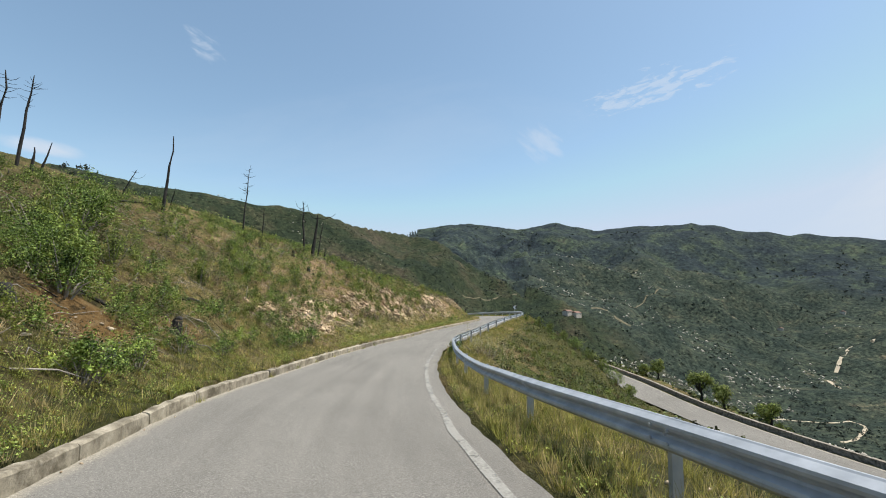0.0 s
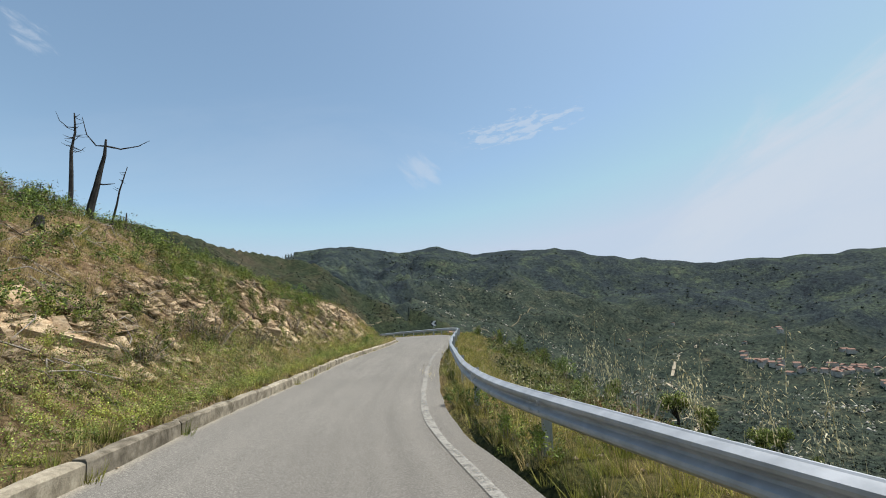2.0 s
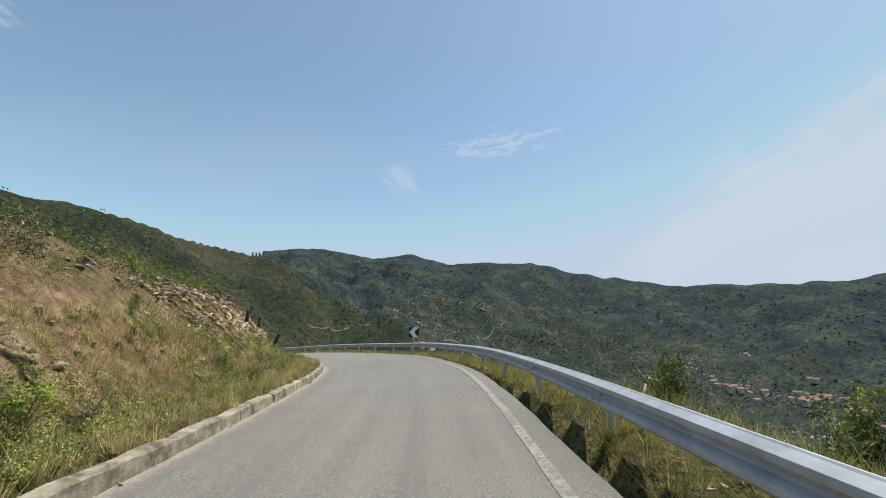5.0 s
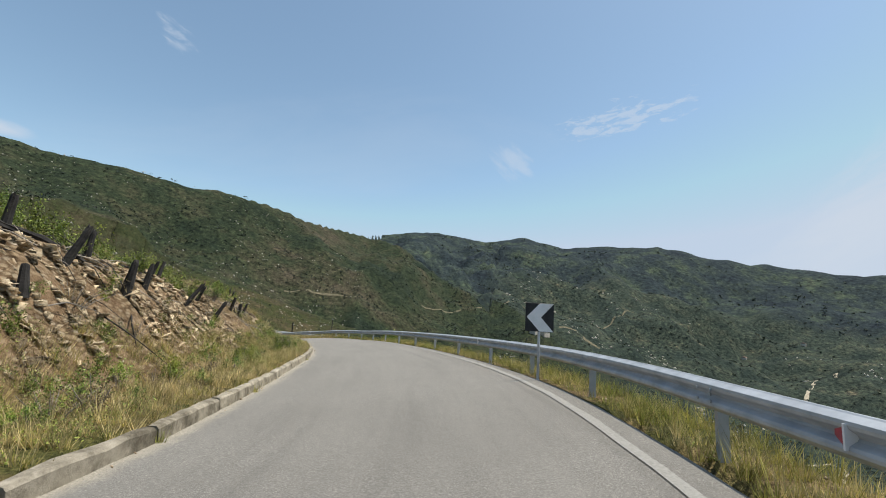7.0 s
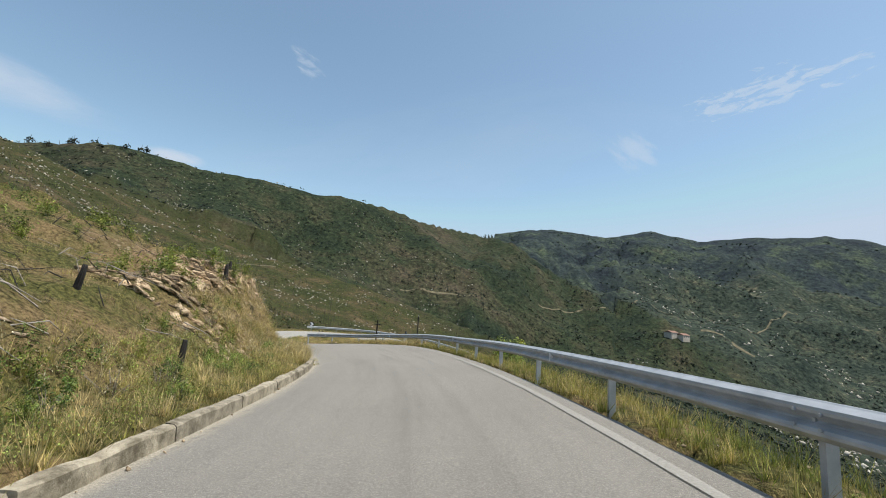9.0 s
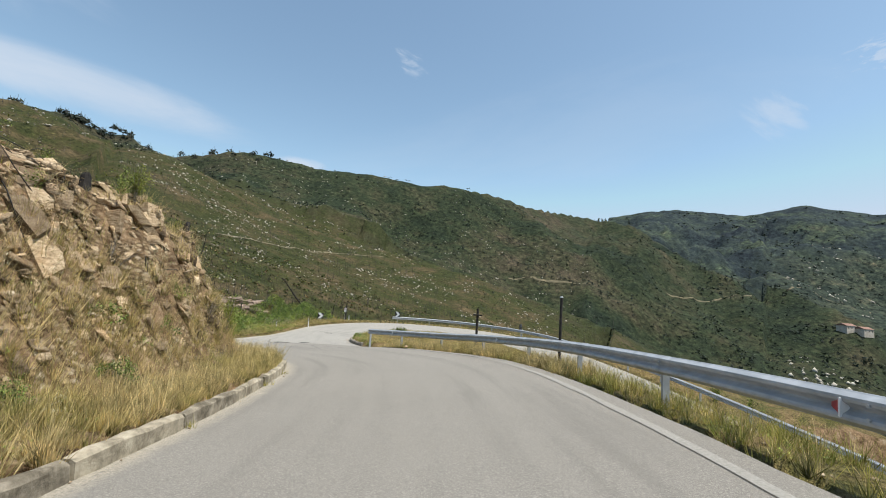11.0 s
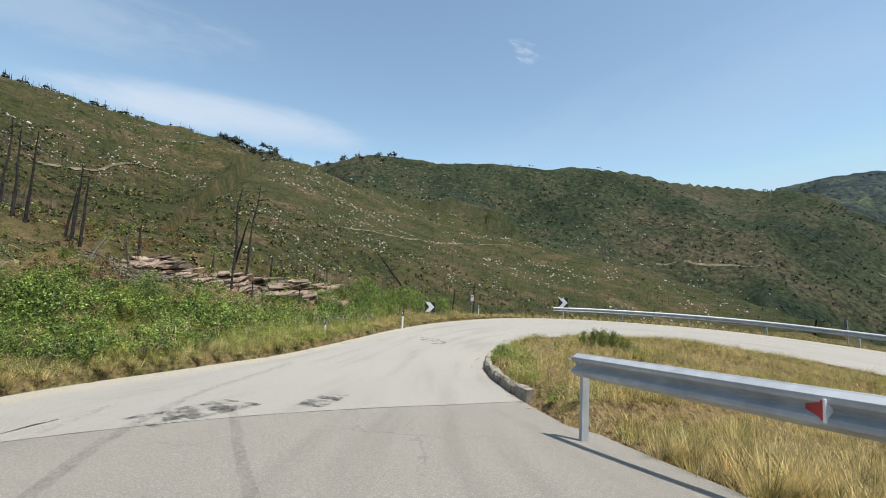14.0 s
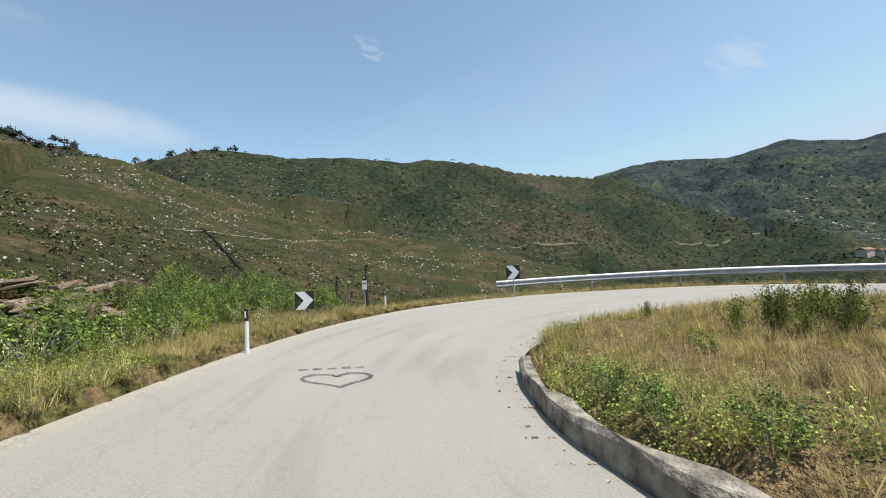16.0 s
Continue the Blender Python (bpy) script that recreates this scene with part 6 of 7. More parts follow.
# snags round the hairpin
for args in ((-50.5, 117.2, 5.6, 0.09, (0.02, 0.02), ((0.8, 90, 0.9, 0.5),), 14), (-49.4, 118.9, 4.6, 0.1, (0.03, 0)), (-48.6, 118.2, 5.0, 0.09, (0.0, 0.03), ((0.85, 40, 1.3, -0.2),), 10), (-47.6, 119.4, 4.6, 0.09, (0.12, 0.0)),
             (-46.6, 121.2, 2.6, 0.08, (0.2, 0.1)), (-45.2, 121.8, 3.6, 0.09, (0.05, 0), ((0.9, 80, 0.4, 0.3),), 8), (-42.9, 121.0, 3.0, 0.1, (0.06, 0.02), ((0.4, 60, 1.1, 1.3), (0.5, 240, 1.1, 1.4), (0.3, 150, 1.2, 1.2), (0.65, 20, 0.7, 0.9)), 30),
             (-43.8, 124.6, 1.9, 0.1), (-41.0, 129.6, 4.0, 0.1, (0.0, 0.0), ((0.85, 200, 0.4, 0.4),), 8), (-41.4, 130.6, 4.4, 0.08, (0.05, 0.05), (), 18), (-42.2, 129.9, 2.6, 0.1, (0.42, 0.05)), (-42.6, 128.8, 1.2, 0.1), (-39.2, 131.4, 1.6, 0.1),
             (-36.6, 127.6, 1.5, 0.08), (-33.4, 130.2, 1.1, 0.06), (-35.2, 128.2, 1.0, 0.06), (-31.7, 145.2, 2.0, 0.1, (0.02, 0), ((0.95, 20, 1.1, 0.5), (0.9, 220, 1.5, 0.2), (0.6, 230, 0.9, 0.3)), 14), (-33.1, 144.3, 1.4, 0.08, (0.05, 0), ((0.9, 60, 0.9, 0.2),), 6), (-36.8, 140.9, 1.0, 0.16),
             (-35.2, 142.2, 2.7, 0.13, (-0.6, -0.5), ((0.55, 200, 1.2, -0.2), (0.7, 20, 1.0, 0.5), (0.85, 180, 1.0, 0.7), (0.4, 10, 1.3, -0.3)), 40)):
    dead_tree(args[0], args[1], args[2] * (1.65 if args[0] > -43 and args[2] > 2.5 else 1.25), *args[3:])
dead_tree(-40.6, 123.4, 2.0, 0.07, (0.45, -0.3), ((0.5, 60, 0.8, 0.5), (0.7, 200, 0.7, 0.5)), 8, M_WOOD, "bleached broken dead tree leaning among the shrubs")
dead_tree(-41.4, 121.6, 1.7, 0.06, (0.3, 0.5), ((0.6, 150, 0.9, 0.4),), 8, M_WOOD, "bleached broken dead tree leaning among the shrubs")


def fallen(x, y, length, r, heading, label="charred log lying on the bank"):
    bm = bmesh.new()
    d = Vector((math.cos(radians(heading)), math.sin(radians(heading)), 0))
    pts = []
    for u in (0, 0.3, 0.65, 1.0):
        p = Vector((x, y, 0)) + d * length * u
        p.z = float(ground_height([p.x], [p.y])[0]) + r * 0.7
        pts.append(p)
    limb(bm, pts, [r, r * 0.9, r * 0.8, r * 0.5], 7)
    tagged(part("log", bm, M_CHAR), label, "log", "fallen burnt logs")


for x, y, length, r, a in ((-10.7, 11.2, 1.5, 0.07, 65), (-10.4, 11.9, 1.3, 0.06, 40), (-10.9, 12.4, 1.4, 0.06, 80), (-10.1, 16.2, 1.3, 0.1, 60), (-25.0, 22.8, 4.5, 0.09, 55), (-20.6, 27.0, 3.0, 0.07, 75), (0.2, 70.4, 2.2, 0.1, 50), (-0.2, 72.2, 2.0, 0.08, 20), (0.4, 73.4, 1.8, 0.09, 110), (-0.6, 75.2, 2.4, 0.07, 60),
                           (-38.9, 125.0, 2.4, 0.07, 20), (-38.2, 126.2, 2.0, 0.06, 100), (-39.8, 124.2, 2.6, 0.07, 60)):
    fallen(x, y, length, r, a)

def brushwood(name, label, pieces, mat):
    """Bare broken branches lying about on the bank, joined."""
    x, y = np.concatenate([p[0] for p in pieces]), np.concatenate([p[1] for p in pieces])
    n = len(x)
    a, length = RNG.uniform(0, 6.28, n), RNG.uniform(0.35, 1.5, n)
    r = RNG.uniform(0.007, 0.022, n)
    ex, ey = x + np.cos(a) * length, y + np.sin(a) * length
    p0 = np.stack([x, y, ground_height(x, y) + 0.03], 1)
    p2 = np.stack([ex, ey, ground_height(ex, ey) + RNG.uniform(0.02, 0.4, n)], 1)
    p1 = (p0 + p2) / 2 + RNG.normal(0, 0.07, (n, 3)) + (0, 0, 0.08)
    side = np.stack([-np.sin(a), np.cos(a), 0 * a], 1)
    rings = []
    for p, k in ((p0, 1.0), (p1, 0.75), (p2, 0.25)):
        rings.append(np.stack([p + side * (r * k)[:, None], p + np.array([0, 0, 1]) * (r * k * 1.5)[:, None], p - side * (r * k)[:, None]], 1))
    v = np.concatenate(rings, 1).reshape(-1, 3)
    i = (np.arange(n) * 9)[:, None]
    f = np.concatenate([np.concatenate([i + g + j, i + g + (j + 1) % 3, i + g + 3 + (j + 1) % 3, i + g + 3 + j], 1) for g in (0, 3) for j in range(3)])
    return tagged(new(name, raw_mesh(name, v, f, mat)), label, "brushwood", kind="stuff")


brushwood("brushwood", "bleached grey dead branches lying on the bank", [edge_points(SIDE, OUT, UP0, HALF + 6, 900, 1.8, 14), edge_points(SIDE, OUT, I64 - 20, CLIFF, 260, 2.5, 9), edge_points(SIDE, OUT, NK + 14, I_END, 300, 7, 26)], M_WOOD)
brushwood("brushwood", "charred thin branches lying on the bank", [edge_points(SIDE, OUT, UP0, HALF + 6, 350, 2.2, 16), edge_points(SIDE, OUT, I64 - 20, NK, 300, 2.5, 10), edge_points(SIDE, OUT, NK + 14, I_END, 260, 7, 26)], M_CHAR)

def heap(cx, cy, n, spread):
    return cx + RNG.normal(0, spread, n), cy + RNG.normal(0, spread, n)


brushwood("brushwood", "heap of bleached broken branches above the outcrop", [heap(-39.2, 124.3, 110, 0.9), heap(-41.0, 123.0, 70, 1.2)], M_WOOD)
brushwood("brushwood", "heap of charred branches above the outcrop", [heap(-39.0, 124.8, 90, 1.0), heap(-43.0, 122.4, 60, 1.4)], M_CHAR)
x, y, d, k = edge_points(RIM, RN, JUNCTION + 2, JUNCTION + 40, 260, -0.45, -0.02, 0.5)
x, y = np.r_[x, SIDE[20:NK, 0] + LN[20:NK, 0] * 0.2 + RNG.normal(0, 0.06, NK - 20)], np.r_[y, SIDE[20:NK, 1] + LN[20:NK, 1] * 0.2 + RNG.normal(0, 0.06, NK - 20)]
loose_stones("grit", "loose grit and pebbles at the road edges", np.stack([x, y, road_z(x, y) + 0.012], 1), 0.02 + 0.06 * RNG.uniform(0, 1, len(x)) ** 2, M_SCREE, 0.6)
# crumpled litter beside the white line
bm = bmesh.new()
bmesh.ops.create_icosphere(bm, subdivisions=2, radius=0.075)
for v in bm.verts:
    v.co = Vector((v.co.x * 1.3, v.co.y, v.co.z * 0.55)) + noise.noise_vector(v.co * 22) * 0.035
ob = part("litter", bm, simple("orange_wrapper", (0.5, 0.24, 0.07), (0.8, 0.66, 0.5), 9, 0.6, 0.4, 0.01))
ob.location = (-8.3, 118.95, -1.2)
tagged(ob, "crumpled orange and white litter on the road edge", "litter")

# ---- signs and posts ----
def chevron(x, y, z, facing, point, top=0.6, label="square black curve sign with a white chevron on a steel post"):
    """facing: heading of the sign's front in degrees from +x; point: -1 points to the reader's left, 1 to the right."""
    sign = tagged(empty("chevron_sign", (x, y, z)), label, "road sign", "chevron signs round the bends")
    sign.rotation_euler = (0, 0, radians(facing + 90))
    bm = bmesh.new()
    box(bm, 0.6, 0.012, 0.6, bevel=0.003)
    plate = part("plate", bm, M_BLACK, sign)
    bm = bmesh.new()
    s = -point
    poly = [(-0.275 * s, 0.0), (0.0 * s, 0.295), (0.295 * s, 0.295), (0.03 * s, 0.0), (0.295 * s, -0.295), (0.0 * s, -0.295)]
    vs = [bm.verts.new((px, -0.0095, pz)) for px, pz in poly]
    ws = [bm.verts.new((px, -0.006, pz)) for px, pz in poly]
    # two triangulated arms
    for a, b, c, d in ((0, 1, 2, 3), (0, 3, 4, 5)):
        bm.faces.new((vs[a], vs[b], vs[c], vs[d]))
    for k in range(6):
        bm.faces.new((vs[k], vs[(k + 1) % 6], ws[(k + 1) % 6], ws[k]))
    bmesh.ops.recalc_face_normals(bm, faces=bm.faces)
    part("arrow", bm, M_WHITE, plate, "white reflective chevron")
    bm = bmesh.new()
    g = float(ground_height([x], [y])[0]) - z - 0.3
    limb(bm, [(0, 0.04, g), (0, 0.04, 0.25)], [0.03, 0.03], 10)
    post = part("post", bm, M_STEEL, sign)
    bm = bmesh.new()
    for pz in (-0.18, 0.18):
        box(bm, 0.12, 0.03, 0.04, (0, 0.022, pz))
    part("clamp", bm, M_STEEL, post)
    return sign


chevron(11.9, 72.3, 2.22, -97, -1).scale = (1.12, 1.12, 1.12)
chevron(-22.7, 142.9, -0.75, -76, 1)
chevron(-28.0, 135.8, -1.3, -52, 1)
chevron(-9.0, 146.3, -1.05, 165, 1)


def delineator(x, y, top, label="white plastic roadside marker post with a black band"):
    g = float(ground_height([x], [y])[0])
    ob = tagged(empty("marker_post", (x, y, g)), label, "marker post", "marker posts along the hairpin")
    h = top - g
    bm = bmesh.new()
    limb(bm, [(0, 0, -0.2), (0, 0, h - 0.25)], [0.043, 0.04], 8)
    shaft = part("shaft", bm, M_WHITE, ob)
    bm = bmesh.new()
    limb(bm, [(0, 0, h - 0.25), (0, 0, h)], [0.044, 0.04], 8)
    part("band", bm, M_BLACK, shaft)
    bm = bmesh.new()
    box(bm, 0.035, 0.012, 0.14, (0.01, -0.04, h - 0.12))
    part("reflector", bm, M_WHITE, shaft)
    return ob


delineator(-25.3, 130.9, -1.25)
delineator(-24.1, 125.7, -1.35)
delineator(-27.6, 140.3, -1.15)
# small notice on the burnt post
sign = tagged(empty("notice_board", (-31.6, 144.9, -1.1)), "small white notice with a red line on a thin post", "sign")
sign.rotation_euler = (0, 0, radians(25))
bm = bmesh.new()
box(bm, 0.26, 0.01, 0.5, (0, 0, 0.2))
notice = part("plate", bm, M_WHITE, sign)
bm = bmesh.new()
box(bm, 0.2, 0.004, 0.07, (0, -0.008, 0.3))
part("red_bar", bm, M_RED, notice)
bm = bmesh.new()
limb(bm, [(0, 0.03, -1.6), (0, 0.03, 0.4)], [0.025, 0.025], 6)
part("post", bm, M_STEEL, sign)

# weathered wooden post with a cross-arm on the island
pole = tagged(empty("wooden_post", (-7.0, 126.2, float(ground_height([-7.0], [126.2])[0]))), "dark weathered wooden post with a short cross-arm", "post")
pz = 0.95 - pole.location.z
bm = bmesh.new()
limb(bm, [(0, 0, -0.4), (0.01, 0, pz * 0.5), (0, 0.01, pz)], [0.095, 0.085, 0.08], 8)
part("shaft", bm, M_CHAR, pole)
bm = bmesh.new()
box(bm, 0.62, 0.09, 0.09, (0, -0.09, pz - 0.42), Matrix.Rotation(radians(30), 4, "Z"), 0.01)
part("cross_arm", bm, M_CHAR, pole)
# thin dark steel pole on the slope behind the guard rail
thin_pole = tagged(empty("steel_pole", (0.72, 112.0, float(ground_height([0.72], [112.0])[0]))), "thin dark steel pole standing behind the guard rail", "pole")
bm = bmesh.new()
limb(bm, [(0, 0, -0.3), (0.0, 0.01, 1.0), (0, 0, 1.75 - thin_pole.location.z)], [0.045, 0.042, 0.04], 10)
part("shaft", bm, M_CHAR, thin_pole)
bm = bmesh.new()
limb(bm, [(0, 0, 1.75 - thin_pole.location.z), (0, 0, 1.8 - thin_pole.location.z)], [0.05, 0.03], 10)
part("cap", bm, M_STEEL, thin_pole)
# dark stone blocks at the edge of the lower arm
for x, y, a in ((-4.0, 132.6, 20), (-2.2, 131.2, 40)):
    bm = bmesh.new()
    box(bm, 0.55, 0.5, 0.62, (0, 0, 0.24), None, 0.04)
    for v in bm.verts:
        v.co += Vector((noise.noise(v.co * 3 + Vector((x, y, 0))), noise.noise(v.co * 3 + Vector((y, 5, x))), noise.noise(v.co * 3 + Vector((7, x, y))))) * 0.05
    ob = part("stone_block", bm, simple("weathered_block", (0.05, 0.042, 0.035), (0.17, 0.14, 0.11), 6, 0.95, 0.8, 0.02))
    ob.matrix_basis = pose(x, y, float(ground_height([x], [y])[0]), 0, 0, a)
    tagged(ob, "dark weathered stone block at the road edge", "stone block", "edge blocks on the lower arm")

# ---- rail on the outside of the hairpin, and reflectors ----
A = int(np.argmin(np.hypot(SIDE[:, 0] + 23.4, SIDE[:, 1] - 142.6)))
B = int(np.argmin(np.hypot(SIDE[:, 0] - 20, SIDE[:, 1] - 92)))
R2 = SIDE[A:B].copy()
R2[:, :2] += OUT[A:B] * 0.55
R2[:, 2] += 0.74
R2 = curve_points(R2[::5], 0.5)
guard_rail(R2, "galvanised steel guard rail round the outside of the hairpin", 0.6, -1.0)
# low wall on the valley side of the lower road
def wall_along(name, line, height, thick, mat, label, base=-0.5, rough=0.03):
    s, d, n = along(line)
    prof = [(0.0, base), (0.0, height - 0.05), (0.03, height), (thick - 0.03, height), (thick, height - 0.05), (thick, base)]
    verts, faces, m = [], [], len(prof)
    for k in range(len(line)):
        for j, (u, z) in enumerate(prof):
            w = rough * noise.noise((line[k, 0] * 1.3 + j, line[k, 1] * 1.3, z * 3))
            verts.append((line[k, 0] + n[k, 0] * (u + w), line[k, 1] + n[k, 1] * (u + w), line[k, 2] + z + (w if z > base else 0)))
    for k in range(len(line) - 1):
        for j in range(m - 1):
            a = k * m + j
            faces.append((a, a + 1, a + 1 + m, a + m))
    faces += [tuple(range(m)), tuple(range((len(line) - 1) * m, len(line) * m))[::-1]]
    return tagged(new(name, mesh_from(name, verts, faces, mat)), label, "wall", kind="structure")


M_WALL = simple("old_concrete", (0.07, 0.06, 0.048), (0.42, 0.37, 0.3), 5.0, 0.95, 1.0, 0.04, 0.0, 9)
low = SIDE[B:len(SIDE) - 2].copy()
low[:, :2] += OUT[B:len(SIDE) - 2] * 0.45
wall_along("parapet", low[:, :3], 0.45, -0.3, M_WALL, "low brownish parapet along the lower road")
W1 = int(np.argmin(np.hypot(RIM[:, 0] + 20.1, RIM[:, 1] - 131.8)))
wall_along("island_wall", RIM[JUNCTION + 3:W1] + (0, 0, 0.0), 0.25, 0.2, M_WALL, "low worn concrete retaining wall round the grassy island", -0.5, 0.07)
# wedge reflectors on the main rail
def reflector(t):
    p, nn = at_length(RAIL, RS, t), at_length(along(RAIL)[2], RS, t)
    d = at_length(along(RAIL)[1], RS, t)
    ob = tagged(empty("rail_reflector", (p[0], p[1], p[2] - 0.155)), "red reflector with a white edge on the guard rail", "reflector", "reflectors on the guard rail")
    ob.rotation_euler = (0, 0, math.atan2(d[1], d[0]))
    bm = bmesh.new()
    vs = [bm.verts.new(c) for c in ((0, 0.0, -0.075), (0, 0.09, -0.075), (0.16, 0.02, -0.05), (0, 0.0, 0.075), (0, 0.09, 0.075), (0.16, 0.02, 0.05))]
    for f in ((0, 1, 4, 3), (1, 2, 5, 4), (2, 0, 3, 5), (0, 2, 1), (3, 4, 5)):
        bm.faces.new([vs[j] for j in f])
    bmesh.ops.recalc_face_normals(bm, faces=bm.faces)
    lens = part("lens", bm, M_RED, ob)
    bm = bmesh.new()
    box(bm, 0.018, 0.1, 0.17, (-0.01, 0.05, 0))
    part("edge", bm, M_WHITE, lens)


for t in (29.3, 41.2, 54.9, 67.9, 81.3, 95.3, 108.1, 121.0, 134.3, 144.0):
    reflector(t)


# bolts on the beam
rail_ob = [o for o in bpy.data.objects if o.name == "guard_rail"][0]
bm = bmesh.new()
limb(bm, [(0, 0, 0), (0.016, 0, 0)], [0.019, 0.016], 6)
beams = sorted((o for o in rail_ob.children if o.name.startswith("beam")), key=lambda o: o.name)
bolt = part("bolt", bm, M_STEEL, beams[0], "steel bolt head")
_, RD, RNN = along(RAIL)
for t in np.arange(POST_D % SPACING, RS[-1], SPACING):
    p, nn, dd = at_length(RAIL, RS, t), at_length(RNN, RS, t), at_length(RD, RS, t)
    for off, dz in ((0, -0.155), (0.12, -0.1), (0.12, -0.21), (-0.12, -0.1), (-0.12, -0.21)):
        deep = 0.012 if dz == -0.155 else 0.078
        ob = bolt if bolt.location.length == 0 else new("bolt", bolt.data)
        ob.parent = beams[min(int(t / 4.0), len(beams) - 1)]
        ob.location = (p[0] + dd[0] * off - nn[0] * deep, p[1] + dd[1] * off - nn[1] * deep, p[2] + dz)
        ob.rotation_euler = (0, 0, math.atan2(-nn[1], -nn[0]))
# ---- road surface details ----
M_PALER = asphalt("pale_asphalt", (0.1, 0.094, 0.083), (0.215, 0.204, 0.181), (0.42, 0.4, 0.36), 0.25, True, 0.2)
M_PATCH = asphalt("concrete_patch", (0.16, 0.15, 0.13), (0.275, 0.26, 0.228), (0.44, 0.42, 0.375), 0.45, False)
M_MARK = asphalt("dark_asphalt", (0.07, 0.067, 0.063), (0.12, 0.115, 0.108), (0.2, 0.19, 0.18), 0.3, False)


def rubber(name, lo, hi, scale=14):
    """Thin black film, worn through in places."""
    n = Nodes(name, 0.9)
    n.colour((0.05, 0.048, 0.046))
    tr = n.add("ShaderNodeBsdfTransparent")
    mx = n.add("ShaderNodeMixShader")
    n.link(n.mask(n.noise(scale, 6, 0.75), lo, hi), mx.inputs[0])
    n.link(tr.outputs[0], mx.inputs[1])
    n.link(n.b.outputs[0], mx.inputs[2])
    n.link(mx.outputs[0], n.t.nodes["Material Output"].inputs["Surface"])
    return n.mat


M_RUBBER = rubber("tyre_rubber", 0.4, 1.4)
M_SPRAY = rubber("spray_paint", 0.15, 0.75)
M_STAIN = rubber("tar_stain", 0.46, 0.66, 3.2)


def decal(name, rows, width, mat, label, lift=0.004, category="road marking"):
    """A thin painted or worn stripe laid on the road along x, y rows."""
    p = curve_points(np.array([(a, b, 0) for a, b in rows], float), 0.15)
    s, d, n = along(p)
    a, b = p[:, :2] - n * width / 2, p[:, :2] + n * width / 2
    A3, B3 = np.column_stack([a, road_z(*a.T) + lift]), np.column_stack([b, road_z(*b.T) + lift])
    return tagged(new(name, strip(name, A3, B3, mat, 0, 2, 0.02)), label, category, kind="structure")


def patch_mesh(name, seam_a, seam_b, last, mat, lift, cols=15, rows=220):
    """The road's surface beyond a straight seam."""
    (ax, ay), (bx, by) = seam_a, seam_b
    verts, faces = [], []
    span = np.arange(JUNCTION - 60, last)
    for c in range(cols):
        u = c / (cols - 1)
        line = SIDE[span] * (1 - u) + RIM[span] * u
        past = (bx - ax) * (line[:, 1] - ay) - (by - ay) * (line[:, 0] - ax)
        k = int(np.argmax(past < 0))
        k0 = k - 1 + past[k - 1] / (past[k - 1] - past[k]) if k else 0.0
        t = k0 + (len(span) - 1 - k0) * np.linspace(0, 1, rows)
        verts += list(np.stack([np.interp(t, np.arange(len(span)), q) for q in line.T], 1) + (0, 0, lift))
    for c in range(cols - 1):
        for k in range(rows - 1):
            i = c * rows + k
            faces.append((i, i + rows, i + rows + 1, i + 1))
    me = mesh_from(name, verts, faces, mat, True)
    vi = np.empty(len(me.loops), np.int32)
    me.loops.foreach_get("vertex_index", vi)
    me.uv_layers.new(name="across").data.foreach_set("uv", np.stack([vi // rows / (cols - 1), vi % rows * 0.5], 1).astype(np.float32).ravel())
    return me


tagged(new("road_patch", patch_mesh("road_patch", (-14.6, 124.3), (-17.0, 115.7), LOWER + 30, M_PALER, 0.006)), "paler worn asphalt of the hairpin", "road", kind="structure")
decal("skid_mark", [(-20.4, 122.2), (-18.4, 119.4), (-16.7, 117.9), (-15.4, 117.0), (-13.45, 116.0), (-11.8, 115.4), (-10.6, 114.9), (-9.5, 114.5)], 0.15, M_RUBBER, "dark curved tyre mark on the asphalt", 0.02)
decal("skid_mark", [(-16.6, 119.0), (-13.9, 117.9), (-11.9, 117.2), (-10.3, 116.5), (-9.1, 116.0), (-8.2, 115.6)], 0.12, M_RUBBER, "dark curved tyre mark on the asphalt", 0.02)
decal("skid_mark", [(-13.4, 117.5), (-11.6, 115.9), (-10.8, 115.1)], 0.1, M_RUBBER, "faint tyre mark on the asphalt", 0.02)
decal("tar_patch", [(-16.6, 117.8), (-16.8, 118.7), (-17.1, 119.5)], 0.75, M_STAIN, "dark tar repair in the pale asphalt", 0.016)
decal("tar_patch", [(-16.2, 120.0), (-16.5, 120.5), (-16.9, 121.1)], 0.5, M_STAIN, "dark tar repair in the pale asphalt", 0.016)
decal("concrete_patch", [(-16.9, 114.9), (-17.4, 115.8), (-18.1, 116.9)], 1.3, M_PATCH, "pale concrete repair at the mouth of a side track", 0.016)
line_l = line_strip("edge_line", LEFT, LN, 0.22, 0.1, HALF + 20, KERB_END + 4)
line_l.data.materials[0] = M_FADED
tagged(line_l, "faded white painted line beside the kerb", "road marking", kind="structure")
decal("edge_line", [(-9.4, 111.2), (-12.0, 113.2), (-15.0, 115.4), (-18.2, 118.0)], 0.11, M_FADED, "faded white painted line across the side track", 0.009)
line_o = line_strip("edge_line", LEFT, LN, 0.12, 0.16, KERB_END + 24, LOWER + 60, 0.012)
line_o.data.materials[0] = M_FADED
tagged(line_o, "faded pale line along the outer edge of the hairpin", "road marking", kind="structure")


